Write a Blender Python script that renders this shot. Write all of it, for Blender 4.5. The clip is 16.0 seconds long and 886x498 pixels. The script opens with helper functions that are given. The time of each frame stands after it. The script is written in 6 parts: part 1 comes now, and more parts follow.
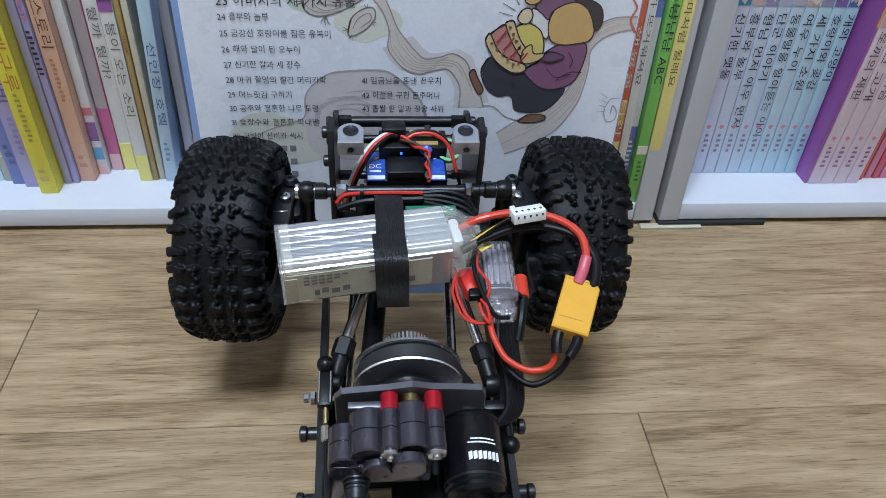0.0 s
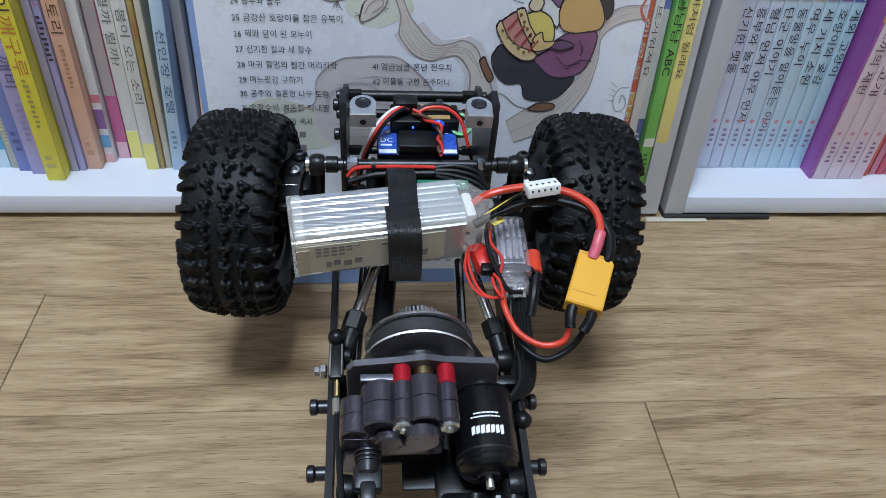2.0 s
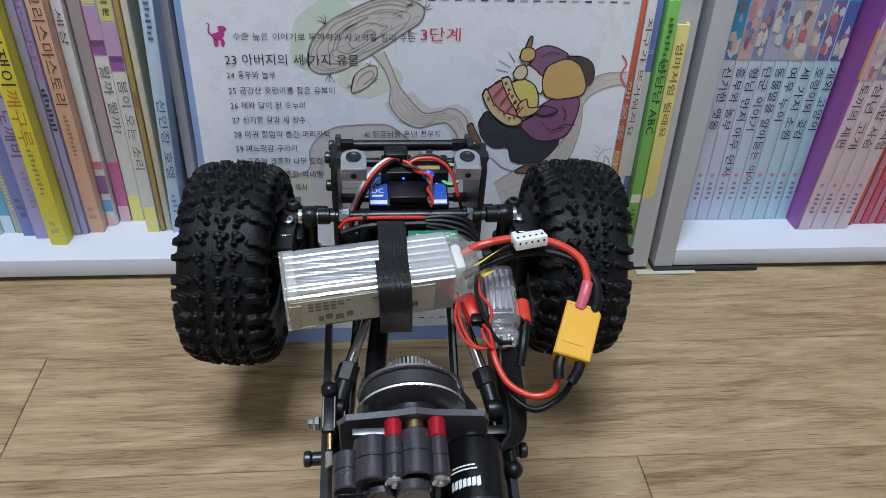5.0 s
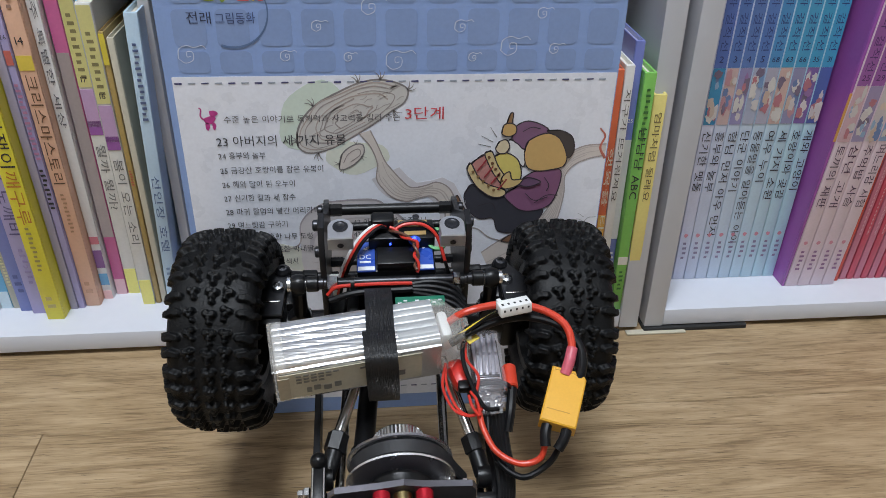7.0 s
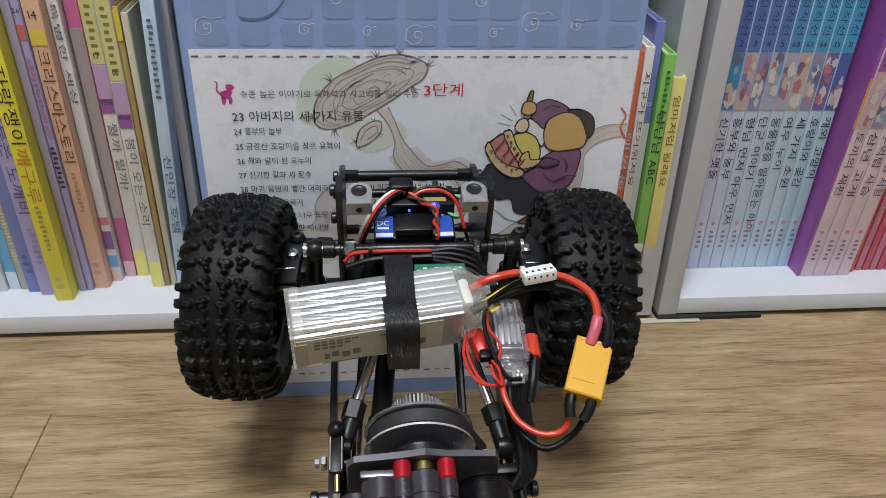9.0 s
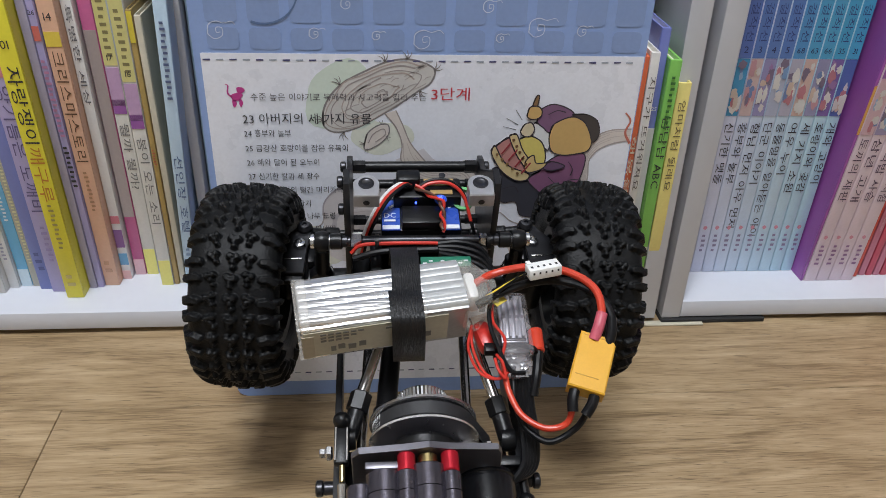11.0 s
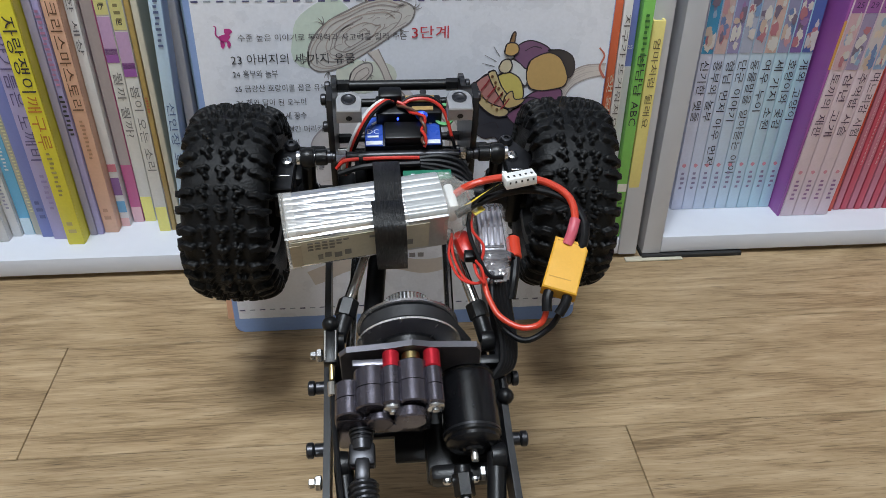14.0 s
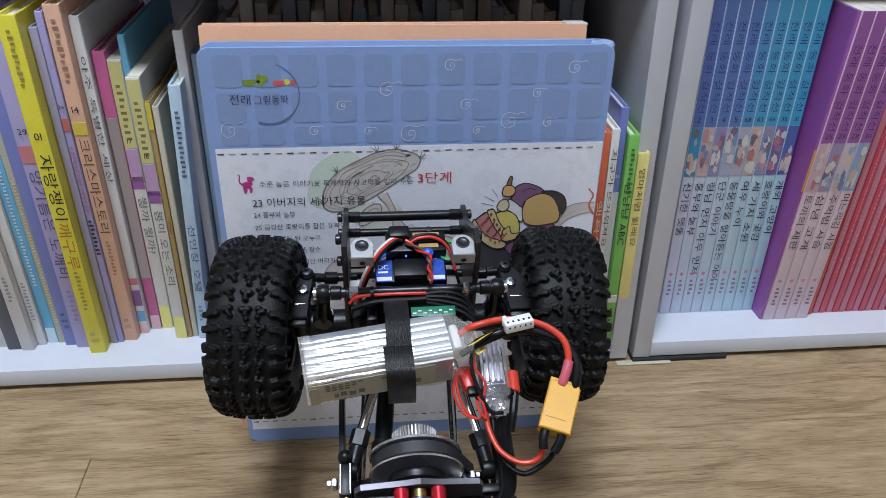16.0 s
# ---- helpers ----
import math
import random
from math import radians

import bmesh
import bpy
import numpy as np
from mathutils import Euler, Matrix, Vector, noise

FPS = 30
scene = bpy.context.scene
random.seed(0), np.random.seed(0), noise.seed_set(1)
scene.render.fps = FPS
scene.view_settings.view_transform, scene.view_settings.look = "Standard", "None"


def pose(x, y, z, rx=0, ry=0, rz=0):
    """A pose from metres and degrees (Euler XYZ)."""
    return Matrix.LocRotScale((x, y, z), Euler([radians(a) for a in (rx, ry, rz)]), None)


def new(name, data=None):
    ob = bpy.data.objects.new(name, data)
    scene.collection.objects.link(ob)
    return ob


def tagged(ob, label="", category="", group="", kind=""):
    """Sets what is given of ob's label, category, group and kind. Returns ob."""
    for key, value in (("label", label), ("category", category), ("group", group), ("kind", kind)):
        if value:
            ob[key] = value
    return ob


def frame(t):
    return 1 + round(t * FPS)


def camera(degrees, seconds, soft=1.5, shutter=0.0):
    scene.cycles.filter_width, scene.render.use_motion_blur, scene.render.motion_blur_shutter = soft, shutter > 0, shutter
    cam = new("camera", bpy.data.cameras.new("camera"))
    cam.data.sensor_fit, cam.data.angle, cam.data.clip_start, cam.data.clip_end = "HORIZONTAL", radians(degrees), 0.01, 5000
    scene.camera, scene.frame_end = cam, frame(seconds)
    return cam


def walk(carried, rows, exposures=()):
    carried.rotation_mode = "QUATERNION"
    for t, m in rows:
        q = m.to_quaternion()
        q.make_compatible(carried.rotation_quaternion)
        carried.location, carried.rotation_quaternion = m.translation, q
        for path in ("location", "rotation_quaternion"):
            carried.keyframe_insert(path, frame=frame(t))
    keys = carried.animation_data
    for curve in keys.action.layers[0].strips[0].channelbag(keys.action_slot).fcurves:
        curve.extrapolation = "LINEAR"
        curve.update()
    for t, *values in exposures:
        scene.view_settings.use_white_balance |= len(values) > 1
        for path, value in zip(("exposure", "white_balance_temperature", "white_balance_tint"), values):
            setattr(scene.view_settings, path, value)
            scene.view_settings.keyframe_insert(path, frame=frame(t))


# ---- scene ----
cam = camera(59.14, 16.0, soft=0.7)
PATH = [
    (0.0, pose(-0.06740, -0.31460, 0.35251, 51.478, -2.661, -4.600)),
    (0.5, pose(-0.07121, -0.31001, 0.34069, 51.475, -2.570, -4.652)),
    (1.0, pose(-0.07403, -0.31490, 0.34188, 51.448, -2.867, -4.542)),
    (1.5, pose(-0.07518, -0.31926, 0.34500, 51.335, -3.263, -4.395)),
    (2.0, pose(-0.07394, -0.32063, 0.34512, 51.755, -3.189, -4.439)),
    (2.5, pose(-0.07365, -0.32008, 0.34535, 51.759, -3.176, -4.456)),
    (3.0, pose(-0.07297, -0.32174, 0.34681, 51.937, -3.105, -4.504)),
    (5.5, pose(-0.06628, -0.32667, 0.36518, 56.254, -1.999, -5.156)),
    (6.0, pose(-0.06325, -0.32857, 0.37123, 57.435, -1.625, -5.385)),
    (6.5, pose(-0.06392, -0.33143, 0.37433, 58.378, -1.402, -5.480)),
    (7.0, pose(-0.06323, -0.32801, 0.37471, 58.821, -1.257, -5.643)),
    (7.5, pose(-0.06489, -0.32822, 0.37373, 59.073, -1.314, -5.573)),
    (8.0, pose(-0.06474, -0.32695, 0.36935, 59.323, -1.362, -5.535)),
    (8.5, pose(-0.06658, -0.32883, 0.36829, 59.243, -1.446, -5.459)),
    (9.0, pose(-0.07215, -0.32794, 0.36117, 58.846, -1.750, -5.283)),
    (11.5, pose(-0.07232, -0.33339, 0.36579, 58.814, -1.978, -4.527)),
    (12.0, pose(-0.07345, -0.33290, 0.36464, 58.722, -1.980, -4.465)),
    (12.5, pose(-0.07251, -0.34297, 0.36789, 58.385, -1.862, -4.353)),
    (13.0, pose(-0.06848, -0.36432, 0.35241, 56.910, -1.653, -4.709)),
    (13.5, pose(-0.06497, -0.35943, 0.35719, 56.223, -1.243, -5.307)),
    (14.0, pose(-0.06630, -0.36221, 0.36066, 56.314, -1.051, -5.331)),
    (14.5, pose(-0.06710, -0.36099, 0.36172, 56.449, -0.940, -5.231)),
    (15.0, pose(-0.06590, -0.36671, 0.36967, 57.106, -0.882, -5.115)),
    (15.5, pose(-0.06380, -0.36926, 0.38033, 58.622, -0.833, -5.213)),
    (16.0, pose(-0.07227, -0.36841, 0.42373, 59.871, -1.107, -5.604)),
]
walk(cam, PATH, [(0.0, 0.0, 5900, 11), (3.0, 0.0, 5950, 11), (6.0, -0.08, 6350, 13), (7.0, -0.08, 6600, 14), (8.0, -0.08, 6750, 13), (9.0, -0.08, 6950, 14),
                 (12.5, -0.08, 6700, 16), (13.5, -0.05, 6600, 12), (15.0, -0.05, 6400, 12), (16.0, -0.10, 6200, 15)])


# ---- world and light: a closed room under one ceiling lamp ----
world = bpy.data.worlds.new("room_world")
scene.world = world
world.use_nodes = True
world.node_tree.nodes["Background"].inputs[0].default_value = (0.75, 0.8, 0.9, 1)
world.node_tree.nodes["Background"].inputs[1].default_value = 0.12
scene.view_settings.exposure = 0.0


def lamp(name, x, y, z, sx, sy, watts, colour):
    data = bpy.data.lights.new(name, "AREA")
    data.shape, data.size, data.size_y, data.energy, data.color = "RECTANGLE", sx, sy, watts, colour
    ob = new(name, data)
    ob.matrix_world = pose(x, y, z)
    return ob


lamp("ceiling_lamp_light", -0.24, -0.60, 2.255, 0.62, 0.62, 53, (0.785, 0.905, 1.0))


# ---- materials ----
def mat(name, colour, rough=0.5, metal=0.0, vary=0.12, scale=40.0, bump=0.0, bump_scale=200.0, stretch=(1, 1, 1),
        coat=0.0, random_tint=0.0, emit=0.0, alpha=1.0, transmit=0.0, sheen=0.0, spec=0.5):
    m = bpy.data.materials.new(name)
    m.use_nodes = True
    nt = m.node_tree
    b = nt.nodes["Principled BSDF"]
    co = nt.nodes.new("ShaderNodeTexCoord")
    mp = nt.nodes.new("ShaderNodeMapping")
    mp.inputs["Scale"].default_value = stretch
    nt.links.new(co.outputs["Object"], mp.inputs["Vector"])
    n1 = nt.nodes.new("ShaderNodeTexNoise")
    n1.inputs["Scale"].default_value, n1.inputs["Detail"].default_value = scale, 4
    n2 = nt.nodes.new("ShaderNodeTexNoise")
    n2.inputs["Scale"].default_value, n2.inputs["Detail"].default_value = scale * 9, 2
    nt.links.new(mp.outputs[0], n1.inputs["Vector"])
    nt.links.new(mp.outputs[0], n2.inputs["Vector"])
    mx = nt.nodes.new("ShaderNodeMath")
    mx.operation = "ADD"
    nt.links.new(n1.outputs["Fac"], mx.inputs[0])
    nt.links.new(n2.outputs["Fac"], mx.inputs[1])
    mr = nt.nodes.new("ShaderNodeMapRange")
    mr.inputs["From Min"].default_value, mr.inputs["From Max"].default_value = 0.6, 1.4
    mr.inputs["To Min"].default_value, mr.inputs["To Max"].default_value = 1 - vary, 1 + vary
    nt.links.new(mx.outputs[0], mr.inputs["Value"])
    hsv = nt.nodes.new("ShaderNodeHueSaturation")
    hsv.inputs["Color"].default_value = (*colour, 1)
    if random_tint:
        oi = nt.nodes.new("ShaderNodeObjectInfo")
        r2 = nt.nodes.new("ShaderNodeMapRange")
        r2.inputs["To Min"].default_value, r2.inputs["To Max"].default_value = 1 - random_tint, 1 + random_tint
        nt.links.new(oi.outputs["Random"], r2.inputs["Value"])
        mu = nt.nodes.new("ShaderNodeMath")
        mu.operation = "MULTIPLY"
        nt.links.new(mr.outputs[0], mu.inputs[0])
        nt.links.new(r2.outputs[0], mu.inputs[1])
        nt.links.new(mu.outputs[0], hsv.inputs["Value"])
    else:
        nt.links.new(mr.outputs[0], hsv.inputs["Value"])
    nt.links.new(hsv.outputs[0], b.inputs["Base Color"])
    rr = nt.nodes.new("ShaderNodeMapRange")
    rr.inputs["To Min"].default_value, rr.inputs["To Max"].default_value = max(0.02, rough * 0.85), min(1, rough * 1.15)
    nt.links.new(n1.outputs["Fac"], rr.inputs["Value"])
    nt.links.new(rr.outputs[0], b.inputs["Roughness"])
    b.inputs["Metallic"].default_value = metal
    b.inputs["Specular IOR Level"].default_value = spec
    b.inputs["Coat Weight"].default_value = coat
    b.inputs["Coat Roughness"].default_value = 0.12
    b.inputs["Sheen Weight"].default_value = sheen
    b.inputs["Transmission Weight"].default_value = transmit
    b.inputs["Alpha"].default_value = alpha
    if emit:
        b.inputs["Emission Color"].default_value = (*colour, 1)
        b.inputs["Emission Strength"].default_value = emit
    if bump:
        n3 = nt.nodes.new("ShaderNodeTexNoise")
        n3.inputs["Scale"].default_value, n3.inputs["Detail"].default_value = bump_scale, 3
        nt.links.new(mp.outputs[0], n3.inputs["Vector"])
        bp = nt.nodes.new("ShaderNodeBump")
        bp.inputs["Strength"].default_value, bp.inputs["Distance"].default_value = bump, 0.0006
        nt.links.new(n3.outputs["Fac"], bp.inputs["Height"])
        nt.links.new(bp.outputs[0], b.inputs["Normal"])
    return m


def wood_mat():
    m = bpy.data.materials.new("oak_laminate")
    m.use_nodes = True
    nt = m.node_tree
    b = nt.nodes["Principled BSDF"]
    co = nt.nodes.new("ShaderNodeTexCoord")
    oi = nt.nodes.new("ShaderNodeObjectInfo")
    off = nt.nodes.new("ShaderNodeVectorMath")
    off.operation = "SCALE"
    off.inputs[0].default_value = (7.3, 3.1, 5.7)
    nt.links.new(oi.outputs["Random"], off.inputs["Scale"])
    add = nt.nodes.new("ShaderNodeVectorMath")
    add.operation = "ADD"
    nt.links.new(co.outputs["Object"], add.inputs[0])
    nt.links.new(off.outputs[0], add.inputs[1])

    def noise_node(stretch, scale, detail, warp=0.0):
        mp = nt.nodes.new("ShaderNodeMapping")
        mp.inputs["Scale"].default_value = stretch
        nt.links.new(add.outputs[0], mp.inputs["Vector"])
        n = nt.nodes.new("ShaderNodeTexNoise")
        n.inputs["Scale"].default_value, n.inputs["Detail"].default_value = scale, detail
        n.inputs["Distortion"].default_value = warp
        nt.links.new(mp.outputs[0], n.inputs["Vector"])
        return n
    broad = noise_node((1.0, 6.0, 1.0), 6.0, 7, 2.6)
    fine = noise_node((1.0, 17.0, 1.0), 30.0, 9, 1.2)
    pore = noise_node((1.0, 20.0, 1.0), 70.0, 5, 0.6)
    ramp = nt.nodes.new("ShaderNodeValToRGB")
    e = ramp.color_ramp.elements
    e[0].position, e[0].color = 0.34, (0.175, 0.112, 0.056, 1)
    e[1].position, e[1].color = 0.66, (0.470, 0.345, 0.210, 1)
    mid = ramp.color_ramp.elements.new(0.5)
    mid.color = (0.350, 0.243, 0.134, 1)
    mixf = nt.nodes.new("ShaderNodeMath")
    mixf.operation = "MULTIPLY_ADD"
    mixf.inputs[1].default_value = 0.55
    nt.links.new(broad.outputs["Fac"], mixf.inputs[0])
    half = nt.nodes.new("ShaderNodeMath")
    half.operation = "MULTIPLY"
    half.inputs[1].default_value = 0.45
    nt.links.new(fine.outputs["Fac"], half.inputs[0])
    nt.links.new(half.outputs[0], mixf.inputs[2])
    nt.links.new(mixf.outputs[0], ramp.inputs[0])
    pr = nt.nodes.new("ShaderNodeMapRange")
    pr.inputs["From Min"].default_value, pr.inputs["From Max"].default_value = 0.30, 0.42
    pr.inputs["To Min"].default_value, pr.inputs["To Max"].default_value = 0.50, 1.0
    nt.links.new(pore.outputs["Fac"], pr.inputs["Value"])
    rnd = nt.nodes.new("ShaderNodeMapRange")
    rnd.inputs["To Min"].default_value, rnd.inputs["To Max"].default_value = 0.93, 1.07
    nt.links.new(oi.outputs["Random"], rnd.inputs["Value"])
    mu = nt.nodes.new("ShaderNodeMath")
    mu.operation = "MULTIPLY"
    nt.links.new(pr.outputs[0], mu.inputs[0])
    nt.links.new(rnd.outputs[0], mu.inputs[1])
    hsv = nt.nodes.new("ShaderNodeHueSaturation")
    nt.links.new(ramp.outputs[0], hsv.inputs["Color"])
    nt.links.new(mu.outputs[0], hsv.inputs["Value"])
    nt.links.new(hsv.outputs[0], b.inputs["Base Color"])
    b.inputs["Roughness"].default_value = 0.42
    bp = nt.nodes.new("ShaderNodeBump")
    bp.inputs["Strength"].default_value, bp.inputs["Distance"].default_value = 0.25, 0.0004
    nt.links.new(fine.outputs["Fac"], bp.inputs["Height"])
    nt.links.new(bp.outputs[0], b.inputs["Normal"])
    return m


M_WOOD = wood_mat()
M_SHELF = mat("white_melamine", (0.62, 0.64, 0.70), 0.38, vary=0.02, scale=12, bump=0.05, bump_scale=500)
M_WALL = mat("wall_paper", (0.52, 0.50, 0.47), 0.85, vary=0.04, scale=6, bump=0.2, bump_scale=300)
M_CEIL = mat("ceiling_paint", (0.80, 0.80, 0.78), 0.9, vary=0.03, scale=4)
M_LAMP = mat("lamp_diffuser", (1.0, 0.97, 0.93), 0.5, emit=6.0)
M_RUBBER = mat("black_tyre_rubber", (0.0060, 0.0062, 0.0068), 0.46, vary=0.35, scale=120, bump=0.5, bump_scale=900, spec=0.20)
M_BLACK = mat("black_nylon", (0.0055, 0.0055, 0.0062), 0.36, vary=0.25, scale=150, bump=0.15, bump_scale=1200, spec=0.30)
M_CARBON = mat("black_side_plate", (0.011, 0.011, 0.013), 0.34, vary=0.2, scale=200, spec=0.4)
M_PAD = mat("dark_packing", (0.02, 0.02, 0.02), 0.8)
M_ALU = mat("machined_aluminium", (0.84, 0.84, 0.85), 0.33, 1.0, vary=0.08, scale=300, stretch=(1, 1, 12), bump=0.12, bump_scale=900)
M_GUN = mat("gunmetal_anodised", (0.13, 0.120, 0.145), 0.26, 0.9, vary=0.12, scale=250, bump=0.1, bump_scale=900)
M_GREY = mat("grey_anodised", (0.19, 0.185, 0.21), 0.34, 0.8, vary=0.08, scale=250)
M_STEEL = mat("polished_steel", (0.62, 0.61, 0.60), 0.2, 1.0, vary=0.08, scale=200)
M_BOLT = mat("zinc_bolt", (0.65, 0.66, 0.68), 0.25, 1.0, vary=0.1, scale=400)
M_DARKBOLT = mat("black_oxide_steel", (0.05, 0.05, 0.055), 0.35, 0.8, vary=0.2, scale=400)
M_CAN = mat("black_motor_can", (0.005, 0.005, 0.006), 0.26, 0.0, vary=0.1, scale=200, spec=0.4)


def turned_metal():
    """Aluminium with fine lathe marks round its axis."""
    m = mat("turned_aluminium", (0.80, 0.80, 0.82), 0.26, 1.0, vary=0.05, scale=300)
    tan = m.node_tree.nodes.new("ShaderNodeTangent")
    tan.direction_type, tan.axis = "RADIAL", "Y"
    b = m.node_tree.nodes["Principled BSDF"]
    b.inputs["Anisotropic"].default_value = 0.85
    m.node_tree.links.new(tan.outputs[0], b.inputs["Tangent"])
    return m


M_TURNED = turned_metal()
M_BRASS = mat("brass", (0.34, 0.26, 0.12), 0.35, 1.0)
M_REDALU = mat("red_anodised", (0.50, 0.015, 0.03), 0.32, 0.55, vary=0.08, scale=200)
M_FOIL = mat("silver_foil_wrap", (0.84, 0.84, 0.85), 0.28, 0.92, vary=0.06, scale=60, bump=0.8, bump_scale=420, stretch=(0.05, 1, 1))
M_BLOCK = mat("satin_aluminium_block", (0.62, 0.62, 0.64), 0.36, 0.9, vary=0.08, scale=300, bump=0.1, bump_scale=900)
M_TAPE = mat("frosted_tape", (0.56, 0.57, 0.57), 0.30, 0.5, vary=0.08, scale=80, bump=0.4, bump_scale=160)
M_LABEL = mat("cream_label", (0.55, 0.51, 0.40), 0.4, vary=0.08, scale=60)
M_PRINT = mat("grey_label_print", (0.20, 0.19, 0.17), 0.6)
M_FILM = mat("clear_shrink_film", (0.85, 0.82, 0.76), 0.12, alpha=0.22, vary=0.05, scale=60, bump=0.6, bump_scale=150)
M_STRAP = mat("black_webbing", (0.008, 0.008, 0.009), 0.42, vary=0.4, scale=1100, bump=1.0, bump_scale=2200, stretch=(1, 0.12, 0.12), spec=0.45)
M_REDWIRE = mat("red_silicone_wire", (0.60, 0.035, 0.022), 0.38, vary=0.08, scale=200)
M_ORWIRE = mat("orange_red_wire", (0.60, 0.050, 0.022), 0.34, vary=0.06, scale=200)
M_PINK = mat("pink_heat_shrink", (0.55, 0.10, 0.14), 0.4, vary=0.08, scale=200)
M_BLKWIRE = mat("black_silicone_wire", (0.006, 0.006, 0.007), 0.42, vary=0.15, scale=200, spec=0.22)
M_WHTWIRE = mat("white_wire", (0.72, 0.72, 0.72), 0.4)
M_YELLOW = mat("yellow_connector_nylon", (0.70, 0.36, 0.030), 0.38, vary=0.05, scale=120, bump=0.08, bump_scale=800)
M_WHITEPL = mat("white_plastic", (0.78, 0.78, 0.76), 0.4, vary=0.03)
M_BLUE = mat("blue_servo_label", (0.030, 0.085, 0.42), 0.28, vary=0.08, scale=120)
M_SILVERPR = mat("silver_print", (0.72, 0.74, 0.78), 0.35)
M_GREEN = mat("green_tape", (0.05, 0.36, 0.09), 0.4)
M_PCB = mat("green_circuit_board", (0.015, 0.17, 0.10), 0.4, vary=0.2, scale=300)
M_LED = mat("blue_led", (0.03, 0.08, 1.0), 0.3, emit=4.0)
M_GOLD = mat("gold_label", (0.50, 0.34, 0.14), 0.35, 0.3)
M_HEATSINK = mat("heat_sink_aluminium", (0.48, 0.47, 0.52), 0.4, 0.8, vary=0.08, scale=200)
M_REDTAPE = mat("red_wrap", (0.62, 0.03, 0.02), 0.35, vary=0.1, scale=100)
M_SHRINKCLR = mat("clear_heat_shrink", (0.70, 0.66, 0.70), 0.08, alpha=0.16, bump=0.5, bump_scale=150)
M_PAGES = mat("paper_pages", (0.72, 0.68, 0.58), 0.9, vary=0.12, scale=700, stretch=(40, 1, 0.1))
M_INK = mat("black_ink", (0.022, 0.020, 0.022), 0.55, vary=0.1)
M_WHITEINK = mat("white_ink", (0.80, 0.80, 0.82), 0.5)
PAPER = {}


def paper(r, g, b, gloss=0.36, vary=0.05):
    key = (r, g, b, gloss)
    if key not in PAPER:
        PAPER[key] = mat("printed_card", (r, g, b), gloss, vary=vary, scale=55, bump=0.06, bump_scale=400)
    return PAPER[key]


# ---- mesh helpers ----
def link(name, bm, material, parent=None, label="", smooth=30):
    me = bpy.data.meshes.new(name)
    bmesh.ops.recalc_face_normals(bm, faces=bm.faces)
    bm.to_mesh(me)
    bm.free()
    me.materials.append(material)
    if smooth:
        for p in me.polygons:
            p.use_smooth = True
        me.set_sharp_from_angle(angle=radians(smooth))
    ob = new(name, me)
    if parent is not None:
        ob.parent = parent
    if label:
        ob["label"] = label
    return ob


def part(name, bm, material, parent, label=""):
    return link(name, bm, material, parent, label)


def empty(name, m, label, category, group="", kind=""):
    ob = new(name)
    ob.empty_display_size = 0.01
    ob.matrix_world = m
    return tagged(ob, label, category, group, kind)


def add_box(bm, c, s, bevel=0.0, m=None, seg=2):
    r = bmesh.ops.create_cube(bm, size=1.0)
    vs = r["verts"]
    bmesh.ops.scale(bm, vec=s, verts=vs)
    if bevel:
        es = list({e for v in vs for e in v.link_edges})
        g = bmesh.ops.bevel(bm, geom=es, offset=bevel, segments=seg, profile=0.5, affect="EDGES")
        vs = list({v for f in g["faces"] for v in f.verts} | {v for v in vs if v.is_valid})
        vs = [v for v in vs if v.is_valid]
        done = set(vs)
        stack = list(vs)
        while stack:
            v = stack.pop()
            for e in v.link_edges:
                o = e.other_vert(v)
                if o not in done:
                    done.add(o)
                    stack.append(o)
        vs = list(done)
    t = Matrix.Translation(c)
    if m is not None:
        t = t @ m
    bmesh.ops.transform(bm, matrix=t, verts=vs)
    return vs


def box(c, s, bevel=0.0, m=None, seg=2):
    bm = bmesh.new()
    add_box(bm, c, s, bevel, m, seg)
    return bm


AX = {"x": Matrix.Rotation(radians(90), 4, "Y"), "y": Matrix.Rotation(radians(-90), 4, "X"), "z": Matrix.Identity(4)}


def add_lathe(bm, profile, c=(0, 0, 0), axis="y", n=32, m=None):
    """Revolve (radius, height) pairs round an axis through c."""
    t = Matrix.Translation(c) @ (m if m is not None else AX[axis])
    rings = []
    for r, h in profile:
        if r < 1e-6:
            rings.append([bm.verts.new(t @ Vector((0, 0, h)))])
        else:
            rings.append([bm.verts.new(t @ Vector((r * math.cos(2 * math.pi * k / n), r * math.sin(2 * math.pi * k / n), h))) for k in range(n)])
    for a, b in zip(rings, rings[1:]):
        for k in range(n):
            k2 = (k + 1) % n
            if len(a) == 1 and len(b) == 1:
                continue
            if len(a) == 1:
                bm.faces.new((a[0], b[k], b[k2]))
            elif len(b) == 1:
                bm.faces.new((a[k], a[k2], b[0]))
            else:
                bm.faces.new((a[k], a[k2], b[k2], b[k]))


def lathe(profile, c=(0, 0, 0), axis="y", n=32, m=None):
    bm = bmesh.new()
    add_lathe(bm, profile, c, axis, n, m)
    return bm


def rod_matrix(a, b):
    d = Vector(b) - Vector(a)
    return Matrix.Translation(a) @ d.to_track_quat("Z", "Y").to_matrix().to_4x4(), d.length


def add_rod(bm, a, b, r, n=12, caps=0.0006):
    t, l = rod_matrix(a, b)
    k = min(caps, r * 0.4)
    add_lathe(bm, [(0, 0), (r - k, 0), (r, k), (r, l - k), (r - k, l), (0, l)], m=t, n=n)


def rod(a, b, r, n=12):
    bm = bmesh.new()
    add_rod(bm, a, b, r, n)
    return bm


